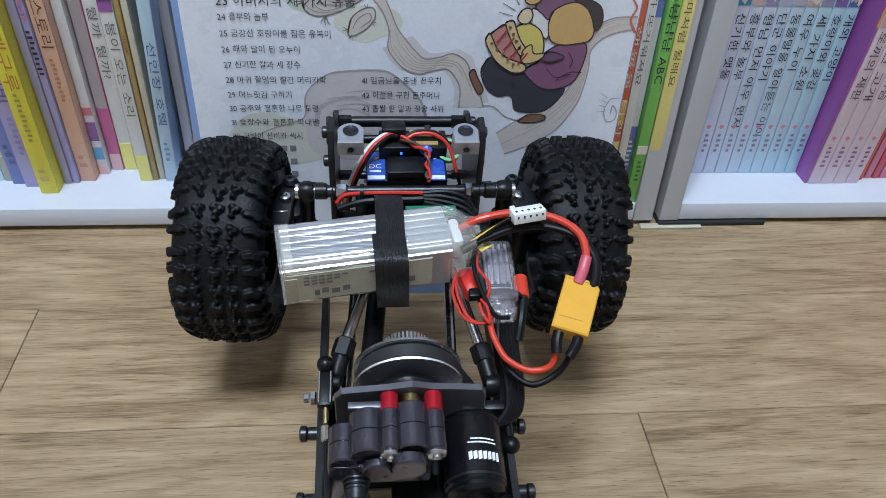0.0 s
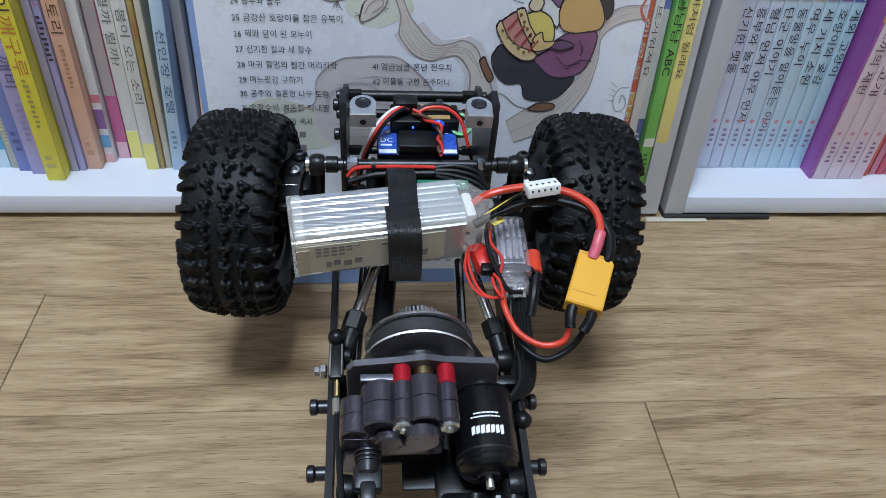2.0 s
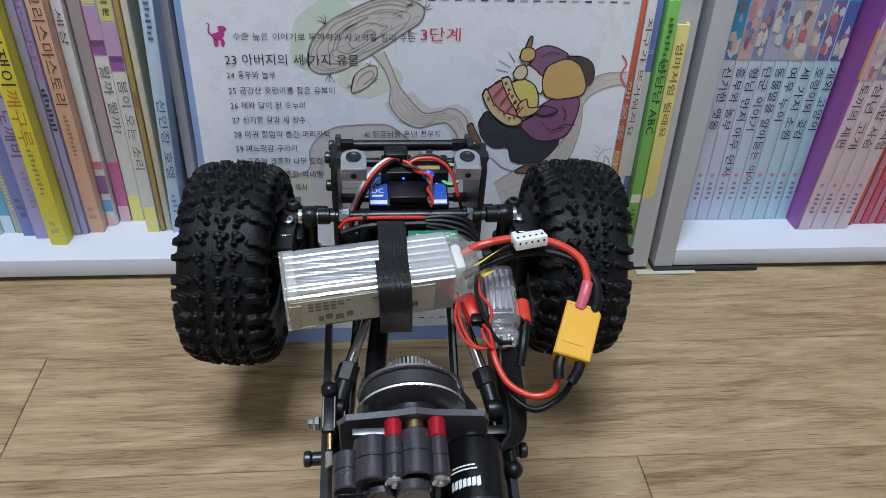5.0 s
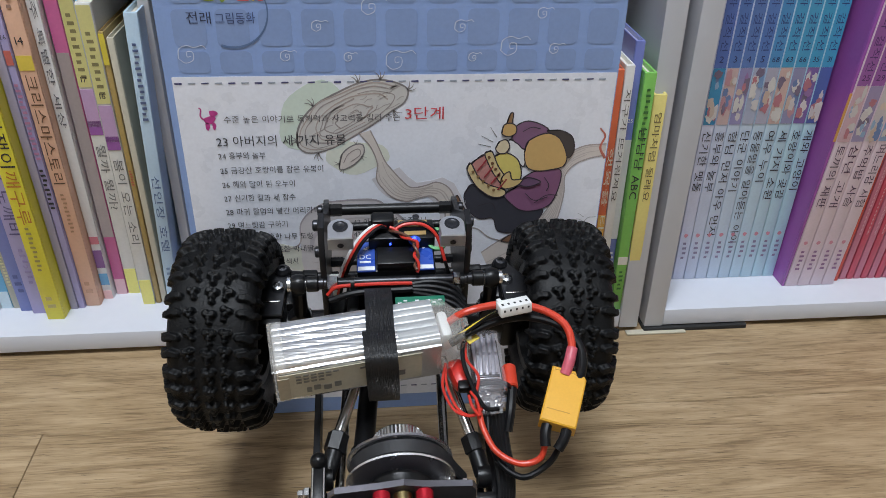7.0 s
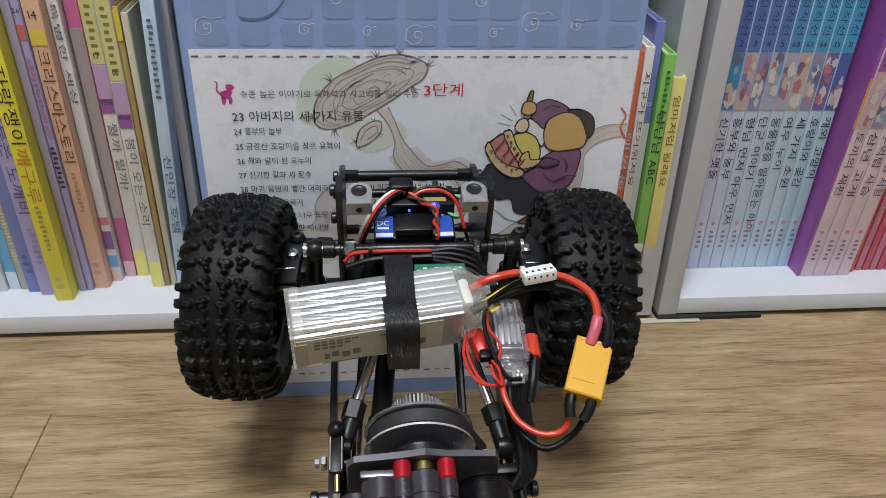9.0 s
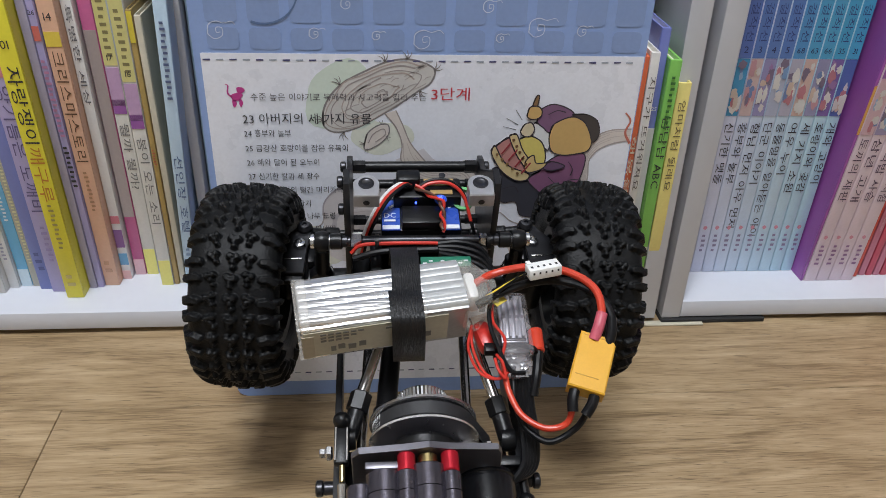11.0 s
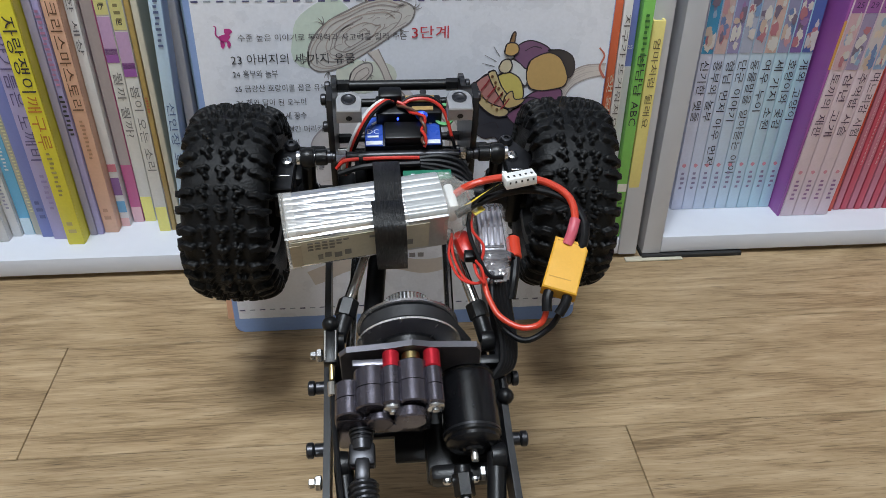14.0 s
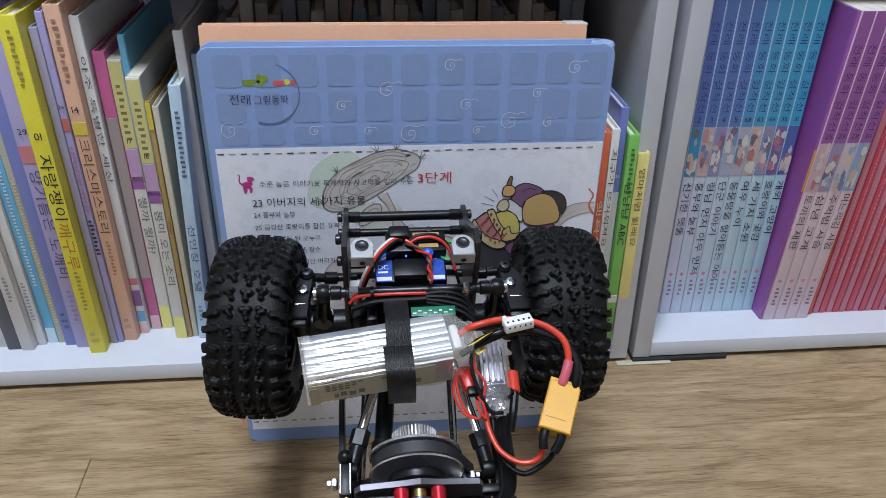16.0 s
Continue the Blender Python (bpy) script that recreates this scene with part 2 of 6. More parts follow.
def smooth_path(points, per=8):
    p = [Vector(q) for q in points]
    p = [2 * p[0] - p[1]] + p + [2 * p[-1] - p[-2]]
    out = []
    for i in range(1, len(p) - 2):
        for k in range(per):
            t = k / per
            a, b, c, d = p[i - 1], p[i], p[i + 1], p[i + 2]
            out.append(0.5 * (2 * b + (c - a) * t + (2 * a - 5 * b + 4 * c - d) * t * t + (3 * b - a - 3 * c + d) * t ** 3))
    out.append(p[-2])
    return out


def add_tube(bm, points, r, n=10, per=8):
    pts = smooth_path(points, per)
    prev, rings = None, []
    for i, p in enumerate(pts):
        tan = (pts[min(i + 1, len(pts) - 1)] - pts[max(i - 1, 0)]).normalized()
        u = (prev - tan * prev.dot(tan)) if prev is not None else tan.orthogonal()
        u.normalize()
        prev = u
        v = tan.cross(u)
        rings.append([bm.verts.new(p + r * (math.cos(2 * math.pi * k / n) * u + math.sin(2 * math.pi * k / n) * v)) for k in range(n)])
    for a, b in zip(rings, rings[1:]):
        for k in range(n):
            bm.faces.new((a[k], a[(k + 1) % n], b[(k + 1) % n], b[k]))
    bm.faces.new(rings[0])
    bm.faces.new(list(reversed(rings[-1])))


def tube(points, r, n=10, per=8):
    bm = bmesh.new()
    add_tube(bm, points, r, n, per)
    return bm


def prism(outline, z0, z1, m=None, bevel=0.0):
    """A plate: a closed outline of (x, y), from z0 to z1, turned by m."""
    bm = bmesh.new()
    lo = [bm.verts.new((x, y, z0)) for x, y in outline]
    hi = [bm.verts.new((x, y, z1)) for x, y in outline]
    n = len(outline)
    bm.faces.new(list(reversed(lo)))
    bm.faces.new(hi)
    for k in range(n):
        bm.faces.new((lo[k], lo[(k + 1) % n], hi[(k + 1) % n], hi[k]))
    if bevel:
        es = [e for e in bm.edges if abs(e.verts[0].co.z - e.verts[1].co.z) < 1e-7]
        bmesh.ops.bevel(bm, geom=es, offset=bevel, segments=1, affect="EDGES")
    if m is not None:
        bmesh.ops.transform(bm, matrix=m, verts=bm.verts)
    return bm


UPRIGHT = Matrix.Rotation(radians(90), 4, "X")


GLYPHS = {}


def load_glyphs(chars):
    """All the characters in use, drawn once, one a line, and kept as points and faces."""
    cu = bpy.data.curves.new("lettering", "FONT")
    cu.body, cu.size, cu.resolution_u, cu.space_line = "\n".join(chars), 1.0, 2, 3.0
    ob = bpy.data.objects.new("lettering", cu)
    me = ob.to_mesh()
    co = [v.co.copy() for v in me.vertices]
    ys = sorted({round(p.y, 3) for p in co})
    cuts = [(p + q) / 2 for p, q in zip(ys, ys[1:]) if q - p > 1.2]
    step = (cuts[-1] - cuts[0]) / (len(cuts) - 1)
    for ch in chars:
        GLYPHS[ch] = ([], [])
    owner = []
    for p in co:
        i = min(len(chars) - 1, max(0, round((0.3 - p.y) / step)))
        pts = GLYPHS[chars[i]][0]
        owner.append((chars[i], len(pts)))
        pts.append((p.x, p.y + i * step))
    for f in me.polygons:
        GLYPHS[owner[f.vertices[0]][0]][1].append(tuple(owner[k][1] for k in f.vertices))
    ob.to_mesh_clear()
    bpy.data.objects.remove(ob)
    bpy.data.curves.remove(cu)


load_glyphs("-0123456789?ABCDGT가간감강개거걸결계고공곶과구군귀그금기길까깨끼나내낸냠년놀높누느는니님단달도독돈돌동된될듣들딸뜨라락람랑래러럼렁력령로루를름리림릿마막말맷머"
            "먹먼멈며목무물뭘바밥버별복봄부비빨사산삼상색선세소수숯스슴승시신쌀아알야양엄여오와요우워원위유은을의이인임자작잡장재쟁저전정져좁좋주준지처치카칼크타텔토특판하한할해햇험형호혼화흥")


def text_mesh(words, size, width=0.0, centre=False):
    """A bmesh of lettering in the x-y plane, its baseline on y = 0; width stretches it to a known length."""
    bm = bmesh.new()
    x, first, last = 0.0, None, 0.0
    for ch in words:
        if ch == " ":
            x += 0.32
            continue
        pts, faces = GLYPHS[ch]
        if not pts:
            continue
        lo, hi = min(p[0] for p in pts), max(p[0] for p in pts)
        syllable = ord(ch) > 0x2000
        shift = x if syllable else x - lo + 0.04
        vs = [bm.verts.new((p[0] + shift, p[1], 0)) for p in pts]
        for f in faces:
            bm.faces.new([vs[k] for k in f])
        first = lo + shift if first is None else min(first, lo + shift)
        last = max(last, hi + shift)
        x += 0.93 if syllable else hi - lo + 0.10
    if first is not None:
        k = width / (last - first) if width else size
        for v in bm.verts:
            v.co.x = (v.co.x - ((first + last) / 2 if centre else first)) * k
            v.co.y *= size
    return bm


def letter(words, m, size, material, parent, width=0.0, centre=False, name="lettering"):
    bm = text_mesh(words, size, width, centre=centre)
    bmesh.ops.transform(bm, matrix=m, verts=bm.verts)
    return link(name, bm, material, parent, smooth=0)


# ---- structure: floor, room, bookcases ----
floor = tagged(new("floor"), "light oak laminate plank floor with grey-brown grain", "floor", kind="structure")
SEAM, PITCH = 0.0705, 0.0995
sub = link("underlay", box((0.0, -0.95, -0.0095), (3.2, 3.4, 0.006)), M_PAD, floor)
wall_n = tagged(link("wall_north", box((0, 0.53, 1.15), (3.4, 0.1, 2.36)), M_WALL), "plain pale papered wall behind the bookcases", "wall", kind="structure")
wall_s = tagged(link("wall_south", box((0, -2.65, 1.15), (3.4, 0.1, 2.36)), M_WALL), "plain pale papered wall", "wall", kind="structure")
wall_e = tagged(link("wall_east", box((1.65, -1.06, 1.15), (0.1, 3.08, 2.36)), M_WALL), "plain pale papered wall", "wall", kind="structure")
wall_w = tagged(link("wall_west", box((-1.65, -1.06, 1.15), (0.1, 3.08, 2.36)), M_WALL), "plain pale papered wall", "wall", kind="structure")
ceiling = tagged(link("ceiling", box((0, -1.06, 2.38), (3.4, 3.3, 0.1)), M_CEIL), "white papered ceiling", "ceiling", kind="structure")
cl = empty("ceiling_light", pose(-0.24, -0.60, 2.33), "square white ceiling light with a lit diffuser", "ceiling light")
part("frame", box((0, 0, -0.015), (0.68, 0.68, 0.03), 0.004), M_WHITEPL, cl)
part("diffuser", box((0, 0, -0.036), (0.62, 0.62, 0.012), 0.004), M_LAMP, cl)

FRONT, BOARD = 0.1524, 0.0192


def bookcase(name, x0, x1, label, lean):
    ob = empty(name, pose(0, 0, 0), label, "bookcase")
    t, h, y1 = 0.0150, 0.98, 0.46
    cy, d = (FRONT + y1) / 2, y1 - FRONT
    sh = Matrix(((1, 0, lean, 0), (0, 1, 0, 0), (0, 0, 1, 0), (0, 0, 0, 1)))
    for x in (x0 + t / 2, x1 - t / 2):
        bm = box((x, cy, 0.004 + h / 2), (t, d, h), 0.0007)
        bmesh.ops.transform(bm, matrix=sh, verts=bm.verts)
        part("side_panel", bm, M_SHELF, ob)
    for z, nm in ((BOARD - 0.0073, "bottom_board"), (0.352, "shelf_board"), (0.69, "shelf_board"), (0.985, "top_board")):
        part(nm, box(((x0 + x1) / 2 + lean * z, cy, z), (x1 - x0 - 2 * t - 0.0005, d - 0.0008, 0.0146 if z < 0.9 else 0.015), 0.0006), M_SHELF, ob)
    part("back_panel", box(((x0 + x1) / 2 + lean * 0.5, y1 + 0.003, 0.004 + h / 2), (x1 - x0 - 0.03, 0.005, h - 0.01)), M_SHELF, ob)
    for x in (x0 + 0.03, x1 - 0.03):
        for y in (FRONT + 0.07, y1 - 0.03):
            part("foot_glide", lathe([(0, 0), (0.009, 0), (0.009, 0.0044), (0, 0.0044)], (x, y, 0), "z", 16), M_PAD, ob)
    return ob


bookcase("bookcase", -0.76, 0.1475, "white melamine bookcase filled with children's picture books", -0.020)
bookcase("bookcase", 0.1530, 0.93, "white melamine bookcase holding sets of thin story books", -0.008)
pad = tagged(link("floor_pad", box((0.195, 0.160, 0.0018), (0.085, 0.020, 0.0034), 0.0004), M_PAD), "thin black rubber levelling pad under the bookcase", "furniture pad")
slip = tagged(link("card_slip", box((0.1620, 0.1495, 0.0009), (0.0480, 0.0060, 0.0013), 0.0003), M_LABEL), "beige folded card slip under the bookcase edge", "card")

# ---- books ----
DOWN = Matrix(((0, 1, 0, 0), (0, 0, -1, 0), (-1, 0, 0, 0), (0, 0, 0, 1)))


def spine_book(x0, w, yb, top, colour, label, texts=(), bands=(), shear=(0.018, -0.09), deep=0.15, hard=True, group="", numbers=(), z0=None, spots=(), tall=0.0):
    """A book that shows its spine. bands: (low, high, rgb) as shares of the height; texts: (words, share where it begins, length share, size share of the width, rgb)."""
    zb = BOARD if z0 is None else z0
    h = top - zb
    ob = empty("book", pose(x0, yb, zb), label, "book", group)
    sh = Matrix(((1, 0, shear[0], 0), (0, 1, shear[1], 0), (0, 0, 1, 0), (0, 0, 0, 1)))
    t = min(0.0016 if hard else 0.0006, w * 0.2)

    def put(nm, bm, mt, lb="", smooth=30):
        bmesh.ops.transform(bm, matrix=sh, verts=bm.verts)
        return link(nm, bm, mt, ob, lb, smooth)
    cov = paper(*colour)
    full = h + tall
    bm = bmesh.new()
    b = min(0.0008, w * 0.22)
    add_box(bm, (w / 2, 0.001, full / 2), (w, 0.0024, full), b)
    add_box(bm, (t / 2, deep / 2 + 0.001, full / 2), (t, deep - 0.002, full), 0.0002, seg=1)
    add_box(bm, (w - t / 2, deep / 2 + 0.001, full / 2), (t, deep - 0.002, full), 0.0002, seg=1)
    put("cover", bm, cov)
    g = 0.003 if hard else 0.0004
    put("page_block", box((w / 2, deep / 2 + 0.0005, full / 2), (w - 2 * t - 0.0001, deep - 0.006, full - 2 * g)), M_PAGES)
    for lo, hi, rgb in bands:
        low, high = h * lo, full if hi > 0.999 else h * hi
        put("printed_band", box((w / 2, -0.00035, (low + high) / 2), (w * 0.90, 0.0004, high - low - 0.0003)), paper(*rgb))
    for words, start, length, share, rgb in texts:
        size = w * share
        if words == "|":
            n = max(2, int(length * h / (size * 0.9)))
            bm = bmesh.new()
            for k in range(n):
                zz = h * start - (k + 0.5) * length * h / n
                add_box(bm, (w * 0.5 + 0.08 * size * ((k * 7) % 3 - 1), -0.00062, zz), (size * (0.55 + 0.12 * ((k * 5) % 3)), 0.0001, length * h / n * (0.45 + 0.1 * ((k * 3) % 3))))
            put("print_bar", bm, paper(*rgb), smooth=0)
        else:
            bm = text_mesh(words, size, length * h)
            bmesh.ops.transform(bm, matrix=Matrix.Translation((w / 2 - size * 0.36, -0.0006, h * start)) @ DOWN, verts=bm.verts)
            put("lettering", bm, paper(*rgb), smooth=0)
    for fx, fz, rx_, rz_, rgb, lv in spots:
        o = [(w * fx + rx_ * math.cos(2 * math.pi * k / 14) * (1 + 0.25 * math.sin(3 * k + fz * 90)), h * fz + rz_ * math.sin(2 * math.pi * k / 14) * (1 + 0.2 * math.sin(2 * k + fx * 40))) for k in range(14)]
        o = [(min(w * 0.94, max(w * 0.06, a)), b) for a, b in o]
        put("painted_spot", prism(o, 0, 0.00006, Matrix.Translation((0, -0.00056 - 0.00005 * lv, 0)) @ UPRIGHT), paper(*rgb), smooth=0)
    for words, at, share, rgb in numbers:
        bm = text_mesh(words, w * share, centre=True)
        bmesh.ops.transform(bm, matrix=Matrix.Translation((w / 2, -0.0007, h * at)) @ UPRIGHT, verts=bm.verts)
        put("number", bm, paper(*rgb), smooth=0)
    return ob


K = (0.03, 0.03, 0.04)
WHITE, LAV, YEL, PEACH = (0.78, 0.78, 0.78), (0.42, 0.38, 0.66), (0.80, 0.72, 0.06), (0.78, 0.47, 0.33)
BLUE, CYAN, GREYG = (0.20, 0.24, 0.56), (0.16, 0.50, 0.78), (0.50, 0.50, 0.42)
PURP, PINK = (0.36, 0.10, 0.40), (0.60, 0.14, 0.32)
GL = "picture books in the bookcase"
L = (0.018, -0.09)
spine_book(-0.3970, 0.0120, 0.184, 0.285, LAV, "lavender picture book in the bookcase", group=GL, shear=L)
spine_book(-0.3840, 0.0100, 0.186, 0.280, (0.70, 0.69, 0.66), "pale grey picture book in the bookcase", group=GL, shear=L)
spine_book(-0.3730, 0.0110, 0.182, 0.292, (0.10, 0.10, 0.12), "dark-spined picture book in the bookcase", group=GL, shear=L)
spine_book(-0.3612, 0.0100, 0.180, 0.275, (0.66, 0.64, 0.62), "off-white picture book with a small label", [("|", 0.30, 0.10, 0.4, (0.3, 0.3, 0.4))], group=GL, shear=L)
spine_book(-0.3508, 0.0070, 0.187, 0.285, WHITE, "thin white picture book in the bookcase", [("|", 0.25, 0.15, 0.5, (0.4, 0.4, 0.5))], group=GL, shear=L)
spine_book(-0.3432, 0.0084, 0.190, 0.290, CYAN, "sky-blue picture book with a white foot", [("|", 0.62, 0.4, 0.4, (0.75, 0.8, 0.85))], [(0.0, 0.06, (0.6, 0.75, 0.85))], group=GL, shear=L)
spine_book(-0.3344, 0.0062, 0.189, 0.292, GREYG, "grey-green picture book in the bookcase", [("|", 0.58, 0.5, 0.5, (0.75, 0.72, 0.45))], group=GL, shear=L)
spine_book(-0.3278, 0.0098, 0.185, 0.300, BLUE, "dark periwinkle picture book in the bookcase", [("|", 0.13, 0.07, 0.6, (0.1, 0.12, 0.3))], group=GL, shear=L)
spine_book(-0.3175, 0.0128, 0.181, 0.300, LAV, "lavender numbered picture book", [("양기름은 도깨비", 0.60, 0.34, 0.75, (0.12, 0.10, 0.25)), ("|", 0.22, 0.12, 0.4, (0.3, 0.25, 0.5))], [(0.62, 0.67, (0.65, 0.25, 0.30))], group=GL, shear=L, numbers=[("29", 0.70, 0.5, K)])
spine_book(-0.3042, 0.0124, 0.1725, 0.301, YEL, "bright yellow picture book with black lettering", [("자랑쟁이", 0.655, 0.19, 0.80, K), ("깨구루", 0.455, 0.15, 0.80, (0.55, 0.22, 0.04)), ("|", 0.97, 0.14, 0.35, (0.35, 0.3, 0.1)), ("|", 0.30, 0.14, 0.35, (0.35, 0.3, 0.1)), ("|", 0.085, 0.05, 0.6, (0.55, 0.45, 0.15))], group=GL, shear=L, numbers=[("01", 0.695, 0.62, K)])
spine_book(-0.2913, 0.0056, 0.185, 0.290, (0.40, 0.37, 0.50), "greyish lavender thin picture book", group=GL, shear=L)
spine_book(-0.2855, 0.0046, 0.186, 0.300, LAV, "lavender picture book with a red dot", [("|", 0.66, 0.2, 0.9, (0.55, 0.25, 0.45)), ("|", 0.44, 0.12, 0.9, K)], [(0.70, 0.735, (0.70, 0.18, 0.16))], group=GL, shear=L, numbers=[("26", 0.76, 0.9, K)])
spine_book(-0.2806, 0.0106, 0.1885, 0.304, PEACH, "peach picture book with brown lettering", [("크리스마스토리", 0.665, 0.28, 0.78, (0.14, 0.07, 0.04)), ("|", 0.36, 0.12, 0.35, (0.45, 0.25, 0.15)), ("|", 0.97, 0.16, 0.45, (0.4, 0.25, 0.2)), ("|", 0.09, 0.05, 0.6, (0.55, 0.3, 0.2))], [(0.675, 0.71, (0.85, 0.66, 0.10))], group=GL, shear=L, numbers=[("14", 0.735, 0.66, K)])
spine_book(-0.2697, 0.0070, 0.198, 0.294, WHITE, "white picture book with thin black title", [("아주 특별한 세상", 0.90, 0.36, 0.62, (0.15, 0.15, 0.17))], [(0.0, 0.03, (0.80, 0.5, 0.5)), (0.05, 0.09, (0.15, 0.38, 0.62)), (0.11, 0.17, (0.25, 0.12, 0.30)), (0.19, 0.215, (0.6, 0.2, 0.25))], group=GL, shear=L)
spine_book(-0.2618, 0.0086, 0.204, 0.268, PINK, "worn maroon and pink picture book", [], [(0.0, 0.06, (0.72, 0.45, 0.50)), (0.22, 0.80, (0.42, 0.36, 0.36))], group=GL, shear=L)
for x, y, tp, no, wd, ln in ((-0.2530, 0.2045, 0.262, "17", "뭘까 뭘까?", 0.22), (-0.2382, 0.1885, 0.254, "16", "봄이 오는 소리", 0.30)):
    spine_book(x, 0.0094, y, tp, (0.74, 0.73, 0.70), "slim white reader with a yellow head and purple badge", [(wd, 0.545, ln, 0.72, (0.18, 0.18, 0.18)), ("|", 0.93, 0.19, 0.55, (0.25, 0.22, 0.1))],
               [(0.72, 0.995, (0.74, 0.70, 0.30)), (0.60, 0.715, (0.58, 0.38, 0.62)), (0.575, 0.62, (0.35, 0.12, 0.42)), (0.0, 0.10, (0.80, 0.74, 0.22))], group=GL, shear=L, hard=False, numbers=[(no, 0.735, 0.62, K)])
spine_book(-0.2434, 0.0046, 0.2060, 0.279, (0.16, 0.45, 0.66), "thin book with a worn blue and white spine", [("|", 0.6, 0.4, 0.7, (0.2, 0.2, 0.25))], [(0.28, 0.62, (0.72, 0.72, 0.66)), (0.62, 0.70, (0.25, 0.2, 0.5)), (0.08, 0.28, (0.70, 0.68, 0.62))], group=GL, shear=L)
spine_book(-0.2284, 0.0036, 0.189, 0.236, (0.42, 0.29, 0.10), "thin golden brown stapled book", [("|", 0.55, 0.06, 0.6, (0.5, 0.12, 0.08))], [(0.9, 0.995, (0.80, 0.66, 0.08))], group=GL, shear=L)
spine_book(-0.2244, 0.0044, 0.190, 0.232, (0.60, 0.56, 0.45), "thin cream stapled book", group=GL, shear=L)
spine_book(-0.2192, 0.0086, 0.1875, 0.2485, (0.50, 0.66, 0.80), "pale blue picture book with navy lettering", [("선인장 호텔", 0.50, 0.28, 0.72, (0.08, 0.14, 0.30)), ("|", 0.92, 0.24, 0.5, (0.1, 0.14, 0.28)), ("|", 0.16, 0.08, 0.5, (0.2, 0.3, 0.45))], group=GL, shear=(0.055, -0.09))
spine_book(-0.2060, 0.0070, 0.205, 0.2820, (0.52, 0.52, 0.53), "tall grey hardback standing deeper in the bookcase", group=GL, shear=L)
spine_book(-0.1980, 0.0120, 0.215, 0.2620, (0.30, 0.42, 0.52), "blue hardback standing deeper in the bookcase", group=GL, shear=L)
spine_book(-0.1862, 0.0090, 0.172, 0.2370, (0.34, 0.38, 0.66), "periwinkle picture book beside the standing book", [("바람이 좋아요", 0.72, 0.34, 0.62, (0.12, 0.14, 0.35))], group=GL, shear=(0.03, -0.09))
# inner row, shelf shade put into near-black covers; its tops showing over the standing books
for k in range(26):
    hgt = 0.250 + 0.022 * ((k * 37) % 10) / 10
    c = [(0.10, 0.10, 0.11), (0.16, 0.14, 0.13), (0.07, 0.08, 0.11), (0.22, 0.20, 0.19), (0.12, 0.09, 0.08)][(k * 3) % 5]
    spine_book(-0.172 + 0.0104 * k, 0.0098, 0.225 + 0.003 * (k % 3), hgt + 0.03, c, "hardback in the inner row of the bookcase, coloured near-black for the shade inside", group="inner row of dark books", shear=(0.0, 0.0))

R = (-0.045, -0.09)
GR = "slim books beside the standing book"
spine_book(0.1048, 0.0058, 0.1555, 0.2195, (0.66, 0.14, 0.06), "orange-red picture book with a patterned spine", [("햇목을 타라", 0.72, 0.42, 0.8, (0.75, 0.72, 0.6))], [(0.35, 0.45, (0.72, 0.40, 0.08)), (0.20, 0.28, (0.75, 0.6, 0.3))], group=GR, shear=R, deep=0.1)
spine_book(0.1112, 0.0062, 0.1560, 0.2220, (0.76, 0.75, 0.73), "white picture book with dark lettering", [("지구가 뜨거워져요", 0.92, 0.42, 0.72, (0.12, 0.10, 0.10))], group=GR, shear=R, deep=0.1)
spine_book(0.1178, 0.0062, 0.1620, 0.2360, (0.18, 0.22, 0.55), "blue-headed book with a rubbed corner", [("|", 0.25, 0.15, 0.7, (0.75, 0.75, 0.8))], [(0.3, 0.68, (0.72, 0.72, 0.74))], group=GR, shear=R, deep=0.1, numbers=[("25", 0.74, 0.6, (0.8, 0.78, 0.7))])
spine_book(0.1244, 0.0080, 0.1560, 0.2170, (0.22, 0.56, 0.12), "bright green alphabet book", [("냠냠냠", 0.80, 0.16, 0.80, K), ("ABC", 0.62, 0.10, 0.90, K), ("|", 0.95, 0.2, 0.5, (0.05, 0.2, 0.05)), ("|", 0.2, 0.1, 0.5, (0.05, 0.2, 0.05))], [(0.225, 0.262, (0.75, 0.72, 0.66))], group=GR, shear=R, deep=0.1)
spine_book(0.1328, 0.0092, 0.1545, 0.1990, (0.80, 0.68, 0.24), "pale yellow picture book", [("엄마처럼 될래요", 0.93, 0.38, 0.60, (0.16, 0.12, 0.06))], [(0.02, 0.10, (0.60, 0.62, 0.50)), (0.045, 0.075, (0.08, 0.16, 0.40))], group=GR, shear=(-0.030, -0.04), deep=0.1)

# ---- sets of story books in the other bookcase ----
C = (-0.055, -0.09)
rows = [("2", "신기한 맷돌", (0.10, 0.18, 0.50), (0.05, 0.30, 0.55)), ("3", "흥부와 놀부", (0.10, 0.20, 0.50), (0.60, 0.45, 0.45)), ("4", "형님 먼저 아우 먼저", (0.11, 0.21, 0.50), (0.30, 0.28, 0.50)),
        ("5", "단군 이야기", (0.10, 0.21, 0.52), (0.42, 0.46, 0.60)), ("68", "동물말을 알아듣는 아이", (0.08, 0.30, 0.60), (0.45, 0.44, 0.55)), ("63", "여우 누이", (0.07, 0.36, 0.62), (0.64, 0.46, 0.42)),
        ("66", "세 가지 소원", (0.07, 0.37, 0.62), (0.30, 0.30, 0.48)), ("35", "호랑이와 곶감", (0.06, 0.38, 0.63), (0.22, 0.14, 0.40)), ("31", "개와 고양이", (0.07, 0.40, 0.66), (0.10, 0.16, 0.46))]


